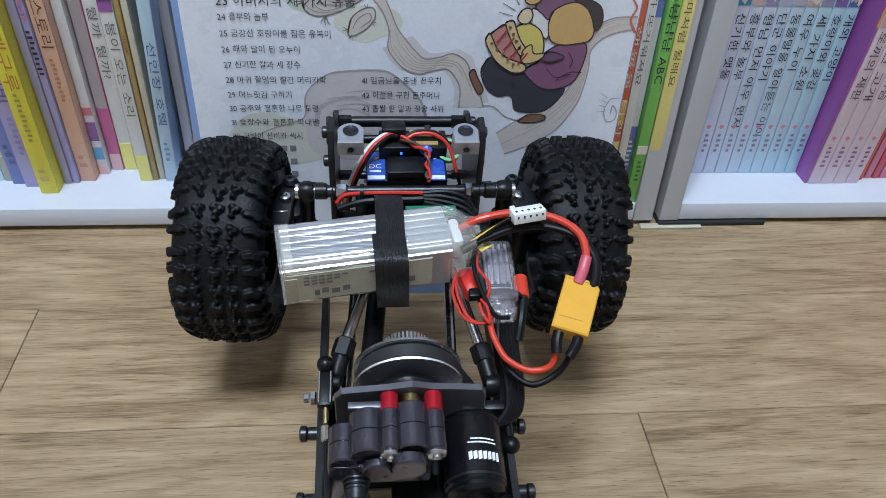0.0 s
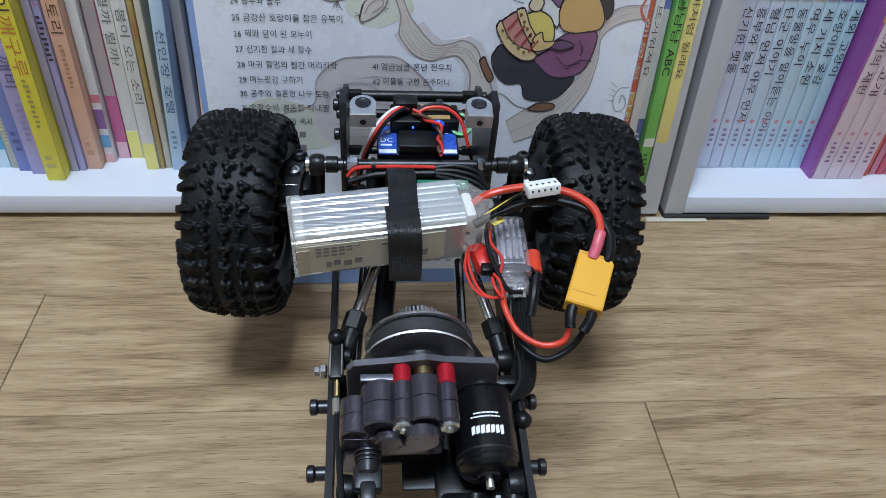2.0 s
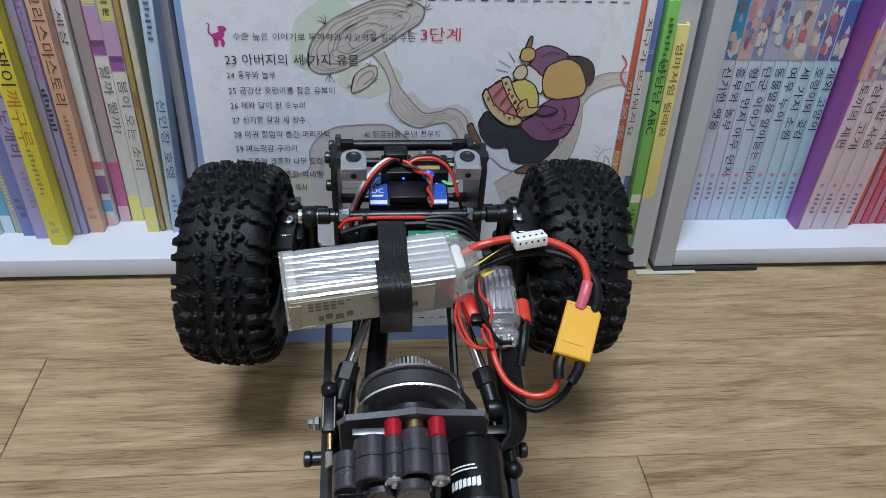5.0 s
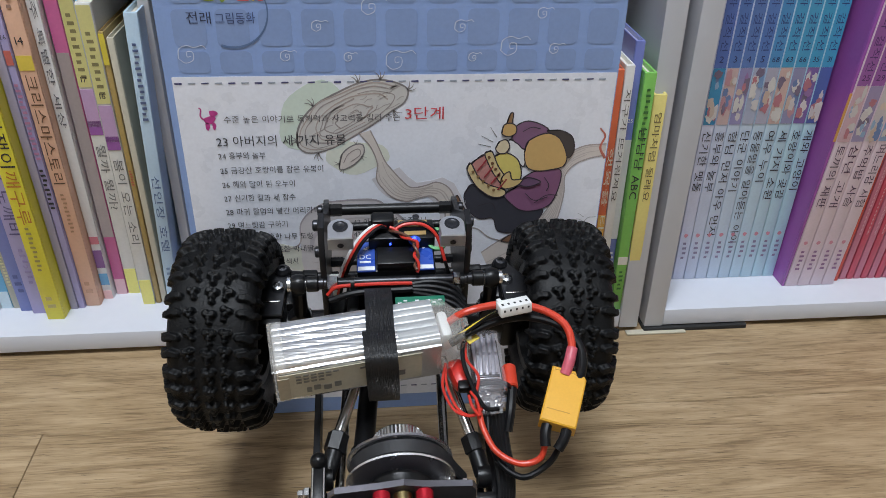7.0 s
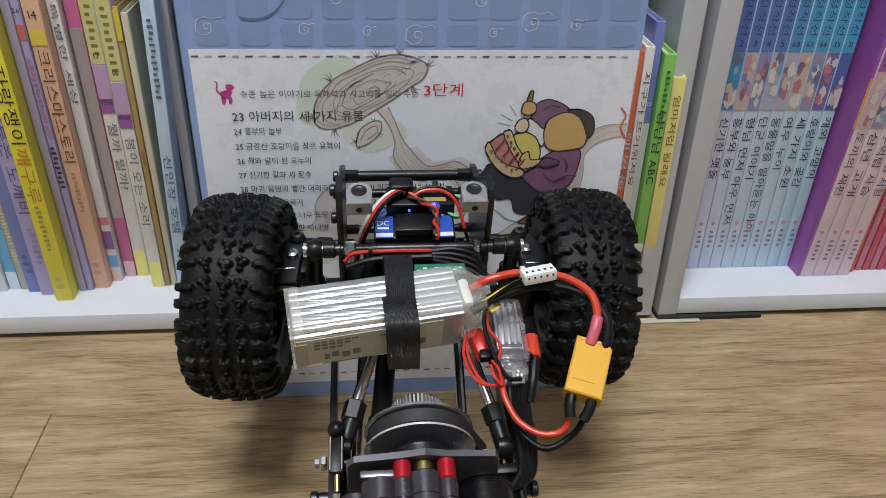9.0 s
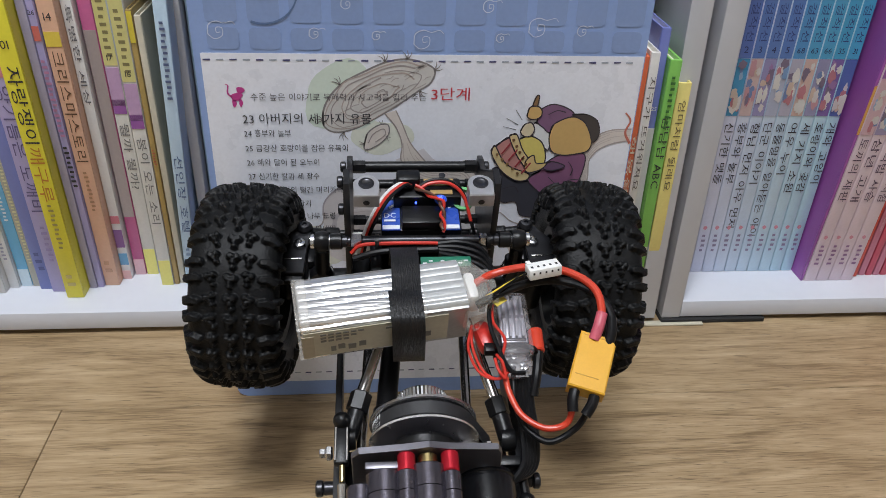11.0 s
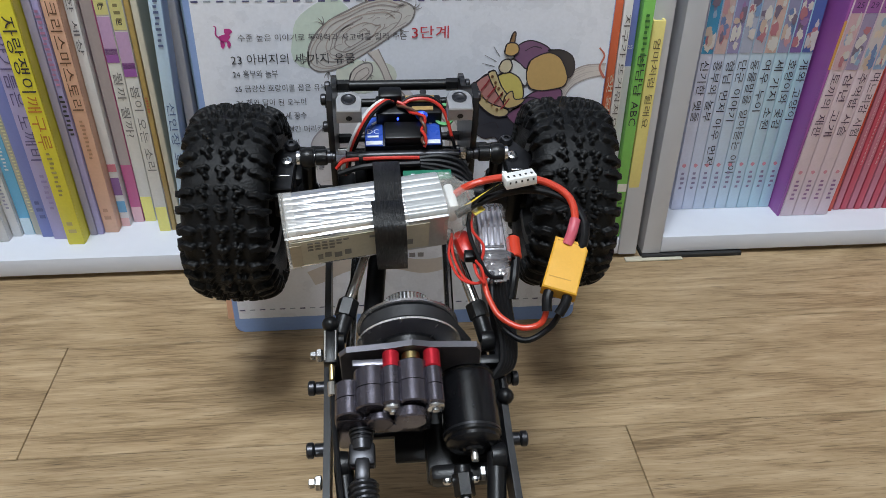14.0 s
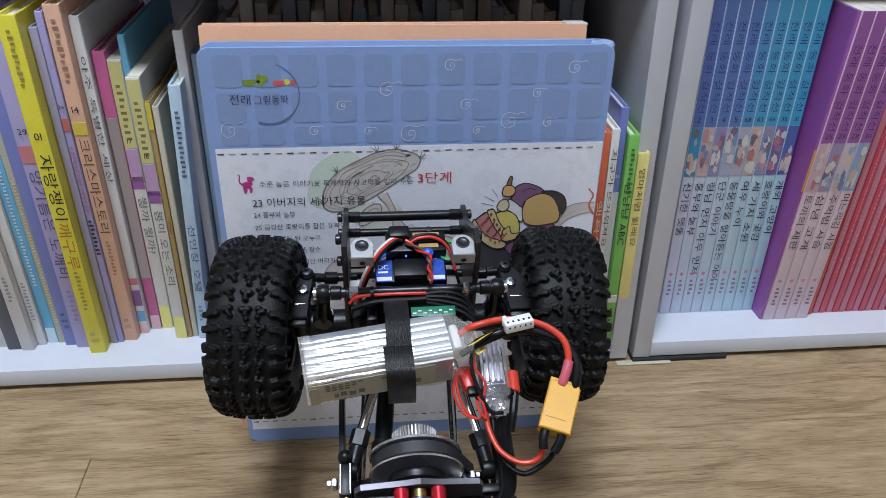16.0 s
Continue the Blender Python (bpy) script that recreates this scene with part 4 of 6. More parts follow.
# painted drummer, in plain flat shapes
SKIN, COAT, LEGS, DRUM, CREAM = (0.62, 0.40, 0.16), (0.25, 0.11, 0.20), (0.055, 0.055, 0.070), (0.70, 0.58, 0.17), (0.66, 0.52, 0.28)
FIGURE = [([(-0.006, 0.164), (-0.002, 0.171), (0.006, 0.168), (0.017, 0.163), (0.023, 0.157), (0.032, 0.153), (0.042, 0.153), (0.038, 0.144), (0.030, 0.138), (0.016, 0.139), (0.012, 0.148), (0.004, 0.148), (-0.003, 0.154)], LEGS),
          ([(-0.0125, 0.1615), (-0.010, 0.164), (-0.0075, 0.159), (-0.004, 0.152), (-0.006, 0.149), (-0.009, 0.153)], (0.24, 0.13, 0.08)),
          ([(0.018, 0.132), (0.023, 0.136), (0.032, 0.136), (0.033, 0.133), (0.026, 0.131)], (0.24, 0.13, 0.08)),
          ([(0.018, 0.164), (0.025, 0.169), (0.028, 0.174), (0.036, 0.179), (0.049, 0.180), (0.051, 0.172), (0.047, 0.158), (0.039, 0.153), (0.029, 0.153), (0.021, 0.159)], COAT),
          ([(0.019, 0.199), (0.026, 0.196), (0.029, 0.190), (0.028, 0.182), (0.023, 0.187), (0.018, 0.191)], (0.76, 0.76, 0.76)),
          ([(0.020, 0.200), (0.022, 0.207), (0.029, 0.210), (0.038, 0.207), (0.041, 0.203), (0.032, 0.199), (0.028, 0.193), (0.024, 0.196)], (0.23, 0.12, 0.21)),
          ([(0.028, 0.191), (0.030, 0.198), (0.040, 0.2025), (0.048, 0.199), (0.053, 0.190), (0.052, 0.182), (0.044, 0.1795), (0.036, 0.179), (0.030, 0.182)], SKIN),
          ([(0.040, 0.204), (0.048, 0.204), (0.055, 0.200), (0.057, 0.192), (0.054, 0.187), (0.051, 0.194), (0.047, 0.200)], (0.07, 0.06, 0.06)),
          ([(-0.003, 0.184), (0.005, 0.190), (0.010, 0.180), (0.016, 0.173), (0.017, 0.167), (0.008, 0.170), (0.001, 0.176)], (0.52, 0.24, 0.22)),
          ([(-0.005, 0.181), (-0.003, 0.185), (0.002, 0.176), (0.008, 0.171), (0.018, 0.167), (0.017, 0.163), (0.010, 0.163), (0.001, 0.170)], CREAM),
          ([(0.011, 0.189), (0.017, 0.191), (0.024, 0.187), (0.027, 0.179), (0.026, 0.173), (0.020, 0.175), (0.013, 0.182)], DRUM),
          ([(0.005, 0.191), (0.009, 0.192), (0.013, 0.183), (0.018, 0.175), (0.017, 0.170), (0.012, 0.176), (0.008, 0.183)], CREAM),
          ([(0.0152, 0.203), (0.018, 0.214), (0.0200, 0.214), (0.018, 0.202)], (0.28, 0.16, 0.08)),
          ([(0.014, 0.203), (0.015, 0.208), (0.019, 0.209), (0.022, 0.207), (0.022, 0.203), (0.018, 0.201)], SKIN),
          ([(0.011, 0.194), (0.013, 0.198), (0.017, 0.199), (0.019, 0.195), (0.017, 0.191), (0.013, 0.191)], (0.68, 0.58, 0.40)),
          ([(0.025, 0.172), (0.031, 0.175), (0.039, 0.172), (0.031, 0.169)], (0.16, 0.09, 0.16)),
          ([(0.015, 0.171), (0.016, 0.176), (0.020, 0.179), (0.022, 0.174), (0.028, 0.174), (0.025, 0.170), (0.018, 0.168)], (0.66, 0.48, 0.22))]
for k, (pts, rgb) in enumerate(FIGURE):
    shape("painted_shape", pts, rgb, 4 + k, 0.0008)
TOP = 5 + len(FIGURE)
for pts in ([(0.030, 0.165), (0.036, 0.160), (0.044, 0.162)], [(0.036, 0.158), (0.043, 0.163), (0.050, 0.163)], [(0.026, 0.204), (0.031, 0.2065), (0.036, 0.2055)], [(0.002, 0.157), (0.010, 0.159), (0.013, 0.155)], [(0.041, 0.175), (0.044, 0.170), (0.043, 0.166)]):
    stroke("painted_line", pts, (0.0004, 0.0007), OUT, TOP)
for k in range(4):
    x, z = 0.001 + 0.0042 * k, 0.1860 - 0.0042 * k
    stroke("painted_line", [(x, z - 0.006), (x + 0.003, z - 0.002), (x + 0.005, z + 0.001)], (0.0009, 0.0009), (0.36, 0.05, 0.06), TOP)
for k in range(5):
    cov("painted_spot", blob(0.0075 + 0.0021 * k, 0.1885 - 0.0038 * k, 0.0009, 0.0010, 0, 10), (0.20, 0.10, 0.05), TOP)
    cov("painted_spot", blob(-0.0015 + 0.0032 * k, 0.1795 - 0.0030 * k, 0.0009, 0.0009, 0, 10), (0.26, 0.15, 0.07), TOP)
for x0, z0, x1, z1 in ((0.001, 0.1965, 0.0085, 0.1945), (0.0025, 0.2015, 0.0095, 0.1975), (0.0075, 0.2065, 0.0115, 0.2005)):
    stroke("painted_line", [(x0, z0), ((x0 + x1) / 2, (z0 + z1) / 2), (x1, z1)], (0.0003, 0.0005), (0.2, 0.2, 0.22), 3)
stroke("painted_line", [(0.071, 0.205), (0.0745, 0.2), (0.0725, 0.193), (0.0762, 0.186)], (0.0008, 0.0016), (0.55, 0.16, 0.12), 3)
# small magenta animal mark
for o in (blob(-0.1460, 0.2135, 0.0032, 0.0022, 20), blob(-0.1437, 0.2172, 0.0022, 0.0018), blob(-0.1475, 0.2098, 0.0012, 0.0022), blob(-0.1440, 0.2100, 0.0010, 0.0022)):
    cov("painted_mark", o, (0.52, 0.05, 0.26), 3)
stroke("painted_mark", [(-0.1480, 0.2130), (-0.1505, 0.2155), (-0.1500, 0.2195), (-0.1512, 0.2205)], (0.0010, 0.0005), (0.52, 0.05, 0.26), 3)
# the printed list
DK = (0.05, 0.05, 0.06)
cover_text("수준 높은 이야기로 독해력과 사고력을 길러 주는", -0.1386, -0.0433, 0.2117, 0.0046, (0.10, 0.09, 0.10))
cover_text("3단계", -0.0405, -0.0192, 0.2125, 0.0082, (0.60, 0.045, 0.06))
cover_text("23 아버지의 세 가지 유물", -0.1440, -0.0736, 0.1982, 0.0069, DK)
for x1, z, words in ((-0.1184, 0.1904, "24 흥부와 놀부"), (-0.0871, 0.1815, "25 금강산 호랑이를 잡은 유복이"), (-0.1036, 0.1727, "26 해와 달이 된 오누이"), (-0.1039, 0.1640, "27 신기한 칼과 세 장수"),
                     (-0.0905, 0.1552, "28 마귀 할멈의 빨간 머리카락"), (-0.1098, 0.1464, "29 며느릿감 구하기"), (-0.0958, 0.1380, "30 공주와 결혼한 나무 도령"), (-0.0956, 0.1293, "31 숯장수와 결혼한 막내딸"),
                     (-0.1056, 0.1206, "32 구렁이 선비와 색시")):
    cover_text(words, -0.1440, x1, z, 0.0048, DK)
for x1, z, words in ((-0.0279, 0.1552, "41 임금님을 혼낸 전우치"), (-0.0285, 0.1464, "42 아들을 구한 돈주머니"), (-0.0259, 0.1380, "43 좁쌀 한 알과 정승 사위")):
    cover_text(words, -0.0713, x1, z, 0.0048, DK)
for k in range(4):
    for x0, wd in ((-0.1440, 0.036), (-0.0713, 0.040)):
        z = 0.1125 - 0.0087 * k if x0 < -0.1 else 0.0900 - 0.0100 * k
        for q in range(7):
            x = x0 + q * wd / 7
            cov("print_bar", [(x, z), (x + wd / 10, z), (x + wd / 10, z + 0.0034), (x, z + 0.0034)], (0.24, 0.23, 0.24), 4)

rear = empty("picture_book", pose(0, 0.0940, 0.0, -7.5), "tall orange-topped hardback leaning behind the standing book", "book")
part("front_cover", box((-0.0500, 0.0012, 0.1500), (0.248, 0.0024, 0.300), 0.0008), paper(0.72, 0.40, 0.26), rear)
part("page_block", box((-0.0500, 0.0074, 0.1495), (0.242, 0.0096, 0.292)), M_PAGES, rear)
part("back_cover", box((-0.0500, 0.0136, 0.1500), (0.248, 0.0024, 0.300), 0.0008), paper(0.72, 0.40, 0.26), rear)
part("corner_wear", box((0.0675, 0.0074, 0.2996), (0.014, 0.0146, 0.0014), 0.0004), paper(0.70, 0.62, 0.58), rear, "rubbed pale corner")

# ---- the crawler: origin at the middle of its front axle, y ahead along the chassis ----
car = empty("crawler", pose(-0.0499, 0.0205, 0.0937, 10.13), "black radio-controlled rock crawler, bodyless, climbing the standing book", "toy vehicle")
TYRE_R, TRACK = 0.0550, 0.0883
CBY, CBZ = -0.0105, 0.0455


def c(name, bm, material, label="", parent=None):
    return part(name, bm, material, parent or car, label)


def tyre_mesh():
    """One moulded tyre: a ring of rubber whose tread blocks rise out of the carcass in rows of five."""
    turn, rows = 26, 33
    n = rows * turn
    prof = [(0.0285, -0.0165), (0.0330, -0.0204), (0.0395, -0.0216), (0.0445, -0.0211), (0.0478, -0.0190), (0.0498, -0.0150), (0.0508, -0.0080), (0.0511, 0.0),
            (0.0508, 0.0080), (0.0498, 0.0150), (0.0478, 0.0190), (0.0445, 0.0211), (0.0395, 0.0216), (0.0330, 0.0204), (0.0285, 0.0165)]
    line = smooth_path([(x, r, 0) for r, x in prof], 40)
    px, pr = np.array([p.x for p in line]), np.array([p.y for p in line])
    arc = np.concatenate([[0], np.cumsum(np.hypot(np.diff(px), np.diff(pr)))])
    arc -= arc[-1] / 2
    m = 120
    sv = np.linspace(arc[0], arc[-1], m)
    x, r = np.interp(sv, arc, px), np.interp(sv, arc, pr)
    tx, tr = np.gradient(x), np.gradient(r)
    ln = np.hypot(tx, tr)
    nx, nr = -tr / ln, tx / ln
    pitch_m = 2 * math.pi * 0.052 / rows
    vv = (np.arange(n) / turn) * pitch_m
    whole = rows * pitch_m
    high = np.zeros((n, m))
    rs = random.Random(11)

    def lug(s0, v0, circles, top, lean):
        """A block as soft-joined rounds (across, along, radius)."""
        dv = (vv - v0 + whole / 2) % whole - whole / 2
        near = np.abs(dv) < 0.011
        du, dw = np.meshgrid(sv - s0, dv[near])
        c_, s_ = math.cos(lean), math.sin(lean)
        u, w = du * c_ + dw * s_, dw * c_ - du * s_
        d = None
        for cx, cy, rad in circles:
            q = np.hypot(u - cx, w - cy) - rad
            if d is None:
                d = q
            else:
                k = 0.0004
                hh = np.clip(0.5 + 0.5 * (d - q) / k, 0, 1)
                d = d * (1 - hh) + q * hh - k * hh * (1 - hh)
        z = np.clip(-d / 0.0006, 0, 1)
        z = top * (z * z * (3 - 2 * z)) * (1 - 0.10 * np.clip(-d / 0.0022, 0, 1))
        high[near] = np.maximum(high[near], z)

    def heart(a, k=1.0):
        return [(-0.0014 * k, -0.0021 * a, 0.0017 * k), (0.0014 * k, -0.0019 * a, 0.0017 * k), (0.0003, 0.0021 * a, 0.0014 * k), (0.0, 0.0, 0.0015 * k)]

    for k in range(rows):
        v0 = (k + 0.5) * pitch_m
        even = k % 2 == 0

        def j(q):
            return rs.uniform(-q, q)
        lug(j(0.0004) + 0.0006, v0 + 0.0011 + j(0.0004), heart(1.25 if even else 1.0, 1.12), 0.0037, j(0.15))
        for sg in (-1, 1):
            lug(sg * 0.0081 + j(0.0004), v0 + j(0.0005), heart(1.0 if even else 1.15, 1.0), 0.0036, sg * 0.25 + j(0.2))
            sh = 0.0010 if even else -0.0006
            wide = [(sg * -0.0021, sh, 0.0021), (sg * 0.0003, sh - 0.0006, 0.0023), (sg * 0.0026, sh + 0.0004, 0.0023)]
            lug(sg * 0.0168, v0 + j(0.0004), wide, 0.0034, sg * 0.12 + j(0.1))
            side = [(0.0, 0.0, 0.0020), (sg * 0.0022, 0.0002, 0.0019)] + ([(sg * 0.0048, 0.0, 0.0017)] if even else [])
            lug(sg * 0.0225, v0 + sh + j(0.0003), side, 0.0026, j(0.1))
    ang = 2 * math.pi * np.arange(n) / n
    rr = r[None, :] + nr[None, :] * high
    xx = np.broadcast_to(x[None, :] + nx[None, :] * high, rr.shape)
    co = np.stack([xx, -rr * np.sin(ang)[:, None], rr * np.cos(ang)[:, None]], -1).reshape(-1, 3)
    i, k = np.meshgrid(np.arange(n), np.arange(m - 1), indexing="ij")
    i2 = (i + 1) % n
    quads = np.stack([i * m + k, i2 * m + k, i2 * m + k + 1, i * m + k + 1], -1).reshape(-1, 4)
    me = bpy.data.meshes.new("tyre")
    me.vertices.add(len(co))
    me.vertices.foreach_set("co", co.ravel())
    me.loops.add(quads.size)
    me.loops.foreach_set("vertex_index", quads.ravel().astype(np.int32))
    me.polygons.add(len(quads))
    me.polygons.foreach_set("loop_start", np.arange(0, quads.size, 4, dtype=np.int32))
    me.update(calc_edges=True)
    me.polygons.foreach_set("use_smooth", [True] * len(quads))
    me.materials.append(M_RUBBER)
    return me


wheels = []
rim_prof = [(0.0, 0.004), (0.010, 0.004), (0.012, 0.0), (0.0225, -0.002), (0.0245, 0.006), (0.0250, 0.0175), (0.0295, 0.0180), (0.0300, 0.0165), (0.0262, 0.012),
            (0.0262, -0.012), (0.0300, -0.0165), (0.0295, -0.0180), (0.0250, -0.0175), (0.0225, -0.006), (0.012, -0.006), (0.0, -0.006)]
first_rim = first_tyre = None
for nm, x, y in (("front", -TRACK, 0.0), ("front", TRACK + 0.002, 0.0), ("rear", -TRACK, -0.314), ("rear", TRACK, -0.314)):
    if first_rim is None:
        w = c("wheel", lathe(rim_prof, axis="x", n=40), M_BLACK, "black beadlock-style rim")
        first_rim, first_tyre = w.data, tyre_mesh()
    else:
        w = new("wheel", first_rim)
        w.parent = car
        w["label"] = "black beadlock-style rim"
    ty = new("tyre", first_tyre)
    ty.parent = w
    ty["label"] = "knobbly black off-road tyre"
    w.matrix_basis = pose(x, y, 0.0 if nm == "front" else 0.017)
    wheels.append((w, nm, x, y))
    part("hub_nut", rod((0.003 if x > 0 else -0.003, 0, 0), (0.0085 if x > 0 else -0.0085, 0, 0), 0.0036, 6), M_BOLT, w)

# axles
for y, z, nm in ((0.0, 0.0, "front_axle"), (-0.314, 0.019, "rear_axle")):
    bm = bmesh.new()
    add_rod(bm, (-0.070, y, z), (0.070, y, z), 0.0085, 20)
    add_lathe(bm, [(0, -0.016), (0.013, -0.016), (0.0185, -0.008), (0.0195, 0.0), (0.0185, 0.008), (0.013, 0.016), (0, 0.016)], (-0.012, y, z), "y", 24)
    add_box(bm, (-0.030, y - 0.004, z + 0.012), (0.010, 0.014, 0.016), 0.002)
    add_box(bm, (0.030, y - 0.004, z + 0.012), (0.010, 0.014, 0.016), 0.002)
    c(nm, bm, M_BLACK, "black moulded axle housing")
for s in (-1, 1):
    bm = bmesh.new()
    add_box(bm, (s * 0.0630, 0.004, 0.000), (0.010, 0.026, 0.032), 0.003)
    add_box(bm, (s * 0.0665, 0.000, 0.0145), (0.014, 0.022, 0.004), 0.0012)
    add_box(bm, (s * 0.0600, 0.0120, 0.0085), (0.012, 0.014, 0.008), 0.003)
    add_rod(bm, (s * 0.0600, 0.0226, 0.0080), (s * 0.0600, 0.0226, 0.0195), 0.0046, 18)
    k = c("steering_knuckle", bm, M_BLACK)
    arm = [(s * 0.0560, 0.0215), (s * 0.0575, 0.0265), (s * 0.0615, 0.0275), (s * 0.0650, 0.0225), (s * 0.0735, 0.0130), (s * 0.0735, -0.0080), (s * 0.0590, -0.0080), (s * 0.0585, 0.0080)]
    part("steering_arm", prism(arm if s > 0 else arm[::-1], 0.0165, 0.0195, None, 0.0005), M_CARBON, k, "dark grey steering arm plate")
    part("arm_edge", box((s * 0.0662, 0.0010, 0.0199), (0.0120, 0.0008, 0.0010), 0.0003), M_STEEL, k)
    part("knuckle_bolt", lathe([(0, 0), (0.0032, 0), (0.0034, 0.001), (0.0028, 0.0030), (0.0014, 0.0034), (0.0014, 0.0022), (0, 0.0022)], (s * 0.0620, 0.0105, 0.0190), "z", 18), M_BOLT, k)
    part("ball_stud", lathe([(0, 0), (0.0038, 0), (0.0040, 0.0016), (0.0026, 0.0034), (0.0014, 0.0036), (0.0012, 0.0024), (0, 0.0024)], (s * 0.0600, 0.0226, 0.0195), "z", 18), M_DARKBOLT, k)
    bm = rod((s * 0.0590, 0.0226, 0.0165), (s * 0.0480, 0.0240, 0.0135), 0.0028, 14)
    add_rod(bm, (s * 0.0500, 0.0238, 0.0138), (s * 0.0420, 0.0246, 0.0125), 0.0038, 12)
    add_rod(bm, (s * 0.0430, 0.0245, 0.0126), (s * 0.0300, 0.0255, 0.0120), 0.0024, 12)
    c("steering_link", bm, M_BLACK, "black steering link with a hex end")
    # link ends at the cross bar
    bm = bmesh.new()
    add_lathe(bm, [(0, -0.0032), (0.0045, -0.0032), (0.0052, -0.001), (0.0052, 0.001), (0.0045, 0.0032), (0, 0.0032)], (s * 0.0482, CBY, CBZ), "x", 18)
    add_rod(bm, (s * 0.0482, CBY - 0.001, CBZ - 0.003), (s * 0.0500, -0.008, 0.010), 0.0036, 12)
    add_lathe(bm, [(0, -0.0034), (0.0052, -0.0034), (0.0060, -0.001), (0.0060, 0.001), (0.0052, 0.0034), (0, 0.0034)], (s * 0.0500, -0.0090, 0.0180), "y", 18)
    e = c("link_end", bm, M_BLACK)
    bm = bmesh.new()
    for q in (-0.0046, 0.0046):
        add_lathe(bm, [(0, -0.0008), (0.0036, -0.0008), (0.0036, 0.0008), (0, 0.0008)], (s * 0.0482 + q, CBY, CBZ), "x", 16)
    part("washer", bm, M_BOLT, e)
    # spring behind the knuckle
    pts = [(s * 0.0500 + 0.0052 * math.cos(i * 0.8), 0.000 + 0.0052 * math.sin(i * 0.8), -0.012 + i * 0.00055) for i in range(44)]
    c("coil_spring", tube(pts, 0.0007, 6, 2), M_STEEL)
    c("shock_body", rod((s * 0.0500, 0.0, -0.016), (s * 0.0500, 0.002, 0.018), 0.0036, 14), M_BLACK)
c("tie_rod", rod((-0.0600, 0.0290, 0.0080), (0.0600, 0.0290, 0.0080), 0.0022), M_DARKBOLT)
bm = bmesh.new()
add_lathe(bm, [(0, -0.0535), (0.0028, -0.0535), (0.0030, -0.052), (0.0030, -0.036), (0.0026, -0.0355), (0.0026, 0.0355), (0.0030, 0.036), (0.0030, 0.052), (0.0028, 0.0535), (0, 0.0535)], (0, CBY, CBZ), "x", 16)
c("cross_bar", bm, M_DARKBOLT, "dark steel cross bar")
for s in (-1, 1):
    c("bar_collar", rod((s * 0.0285, CBY, CBZ), (s * 0.0345, CBY, CBZ), 0.0036, 6), M_STEEL)
    c("bar_sleeve", rod((s * 0.0382, CBY, CBZ), (s * 0.0445, CBY, CBZ), 0.0040, 16), M_BLACK)

# front frame: side plates, bars, body-mount blocks
SIDE = [(0.0480, 0.0465), (0.0535, 0.0440), (0.0550, 0.0320), (0.0220, -0.004), (-0.0120, -0.0120), (-0.0150, 0.0060), (-0.0095, 0.0500), (-0.0080, 0.0700), (-0.0040, 0.0775), (0.0060, 0.0780), (0.0110, 0.0720), (0.0380, 0.0480), (0.0450, 0.0462)]
YZ = Matrix(((0, 0, 1, 0), (1, 0, 0, 0), (0, 1, 0, 0), (0, 0, 0, 1)))
for s in (-1, 1):
    x = s * 0.0355
    mx_ = 0.0272 if s > 0 else -0.0262
    c("side_plate", prism(SIDE, x - 0.0015, x + 0.0015, YZ, 0.0003), M_CARBON, "black side plate of the front frame")
    blk = prism([(-0.0060, -0.0075), (0.0060, -0.0075), (0.0060, 0.0010)] + [(0.0060 * math.cos(radians(a)), 0.0010 + 0.0055 * math.sin(radians(a))) for a in range(15, 180, 15)] + [(-0.0060, 0.0010)], 0.0700, 0.0780, Matrix.Translation((mx_, -0.0045, 0)), 0.0005)
    b = c("body_mount", blk, M_BLOCK, "silver aluminium body-mount block")
    part("socket", lathe([(0, 0), (0.0034, 0), (0.0037, 0.0002), (0.0037, 0.0004), (0.0026, 0.0005), (0.0022, 0.0003), (0, 0.0003)], (mx_, -0.0040, 0.0779), "z", 20), M_DARKBOLT, b)
    part("grub_screw", lathe([(0, 0), (0.0013, 0), (0.0015, 0.0002), (0, 0.0003)], m=Matrix.Translation((mx_, -0.0122, 0.0736)) @ Matrix.Rotation(radians(90), 4, "X")), M_DARKBOLT, b)
    for y, z in ((0.0505, 0.0385), (0.0430, 0.0325), (0.012, 0.045), (0.014, 0.062)):
        c("cap_screw", rod((s * 0.0378, y, z), (s * 0.0408, y, z), 0.0030, 14), M_DARKBOLT)
for y, z, r in ((0.0505, 0.0385, 0.0030), (0.0430, 0.0325, 0.0024), (0.0300, 0.0180, 0.0022)):
    bm = rod((-0.0352, y, z), (0.0352, y, z), r, 16)
    add_rod(bm, (-0.0352, y, z), (-0.0270, y, z), r + 0.0006, 6)
    add_rod(bm, (0.0352, y, z), (0.0270, y, z), r + 0.0006, 6)
    c("bumper_bar", bm, M_BLACK, "glossy black bumper cross bar")

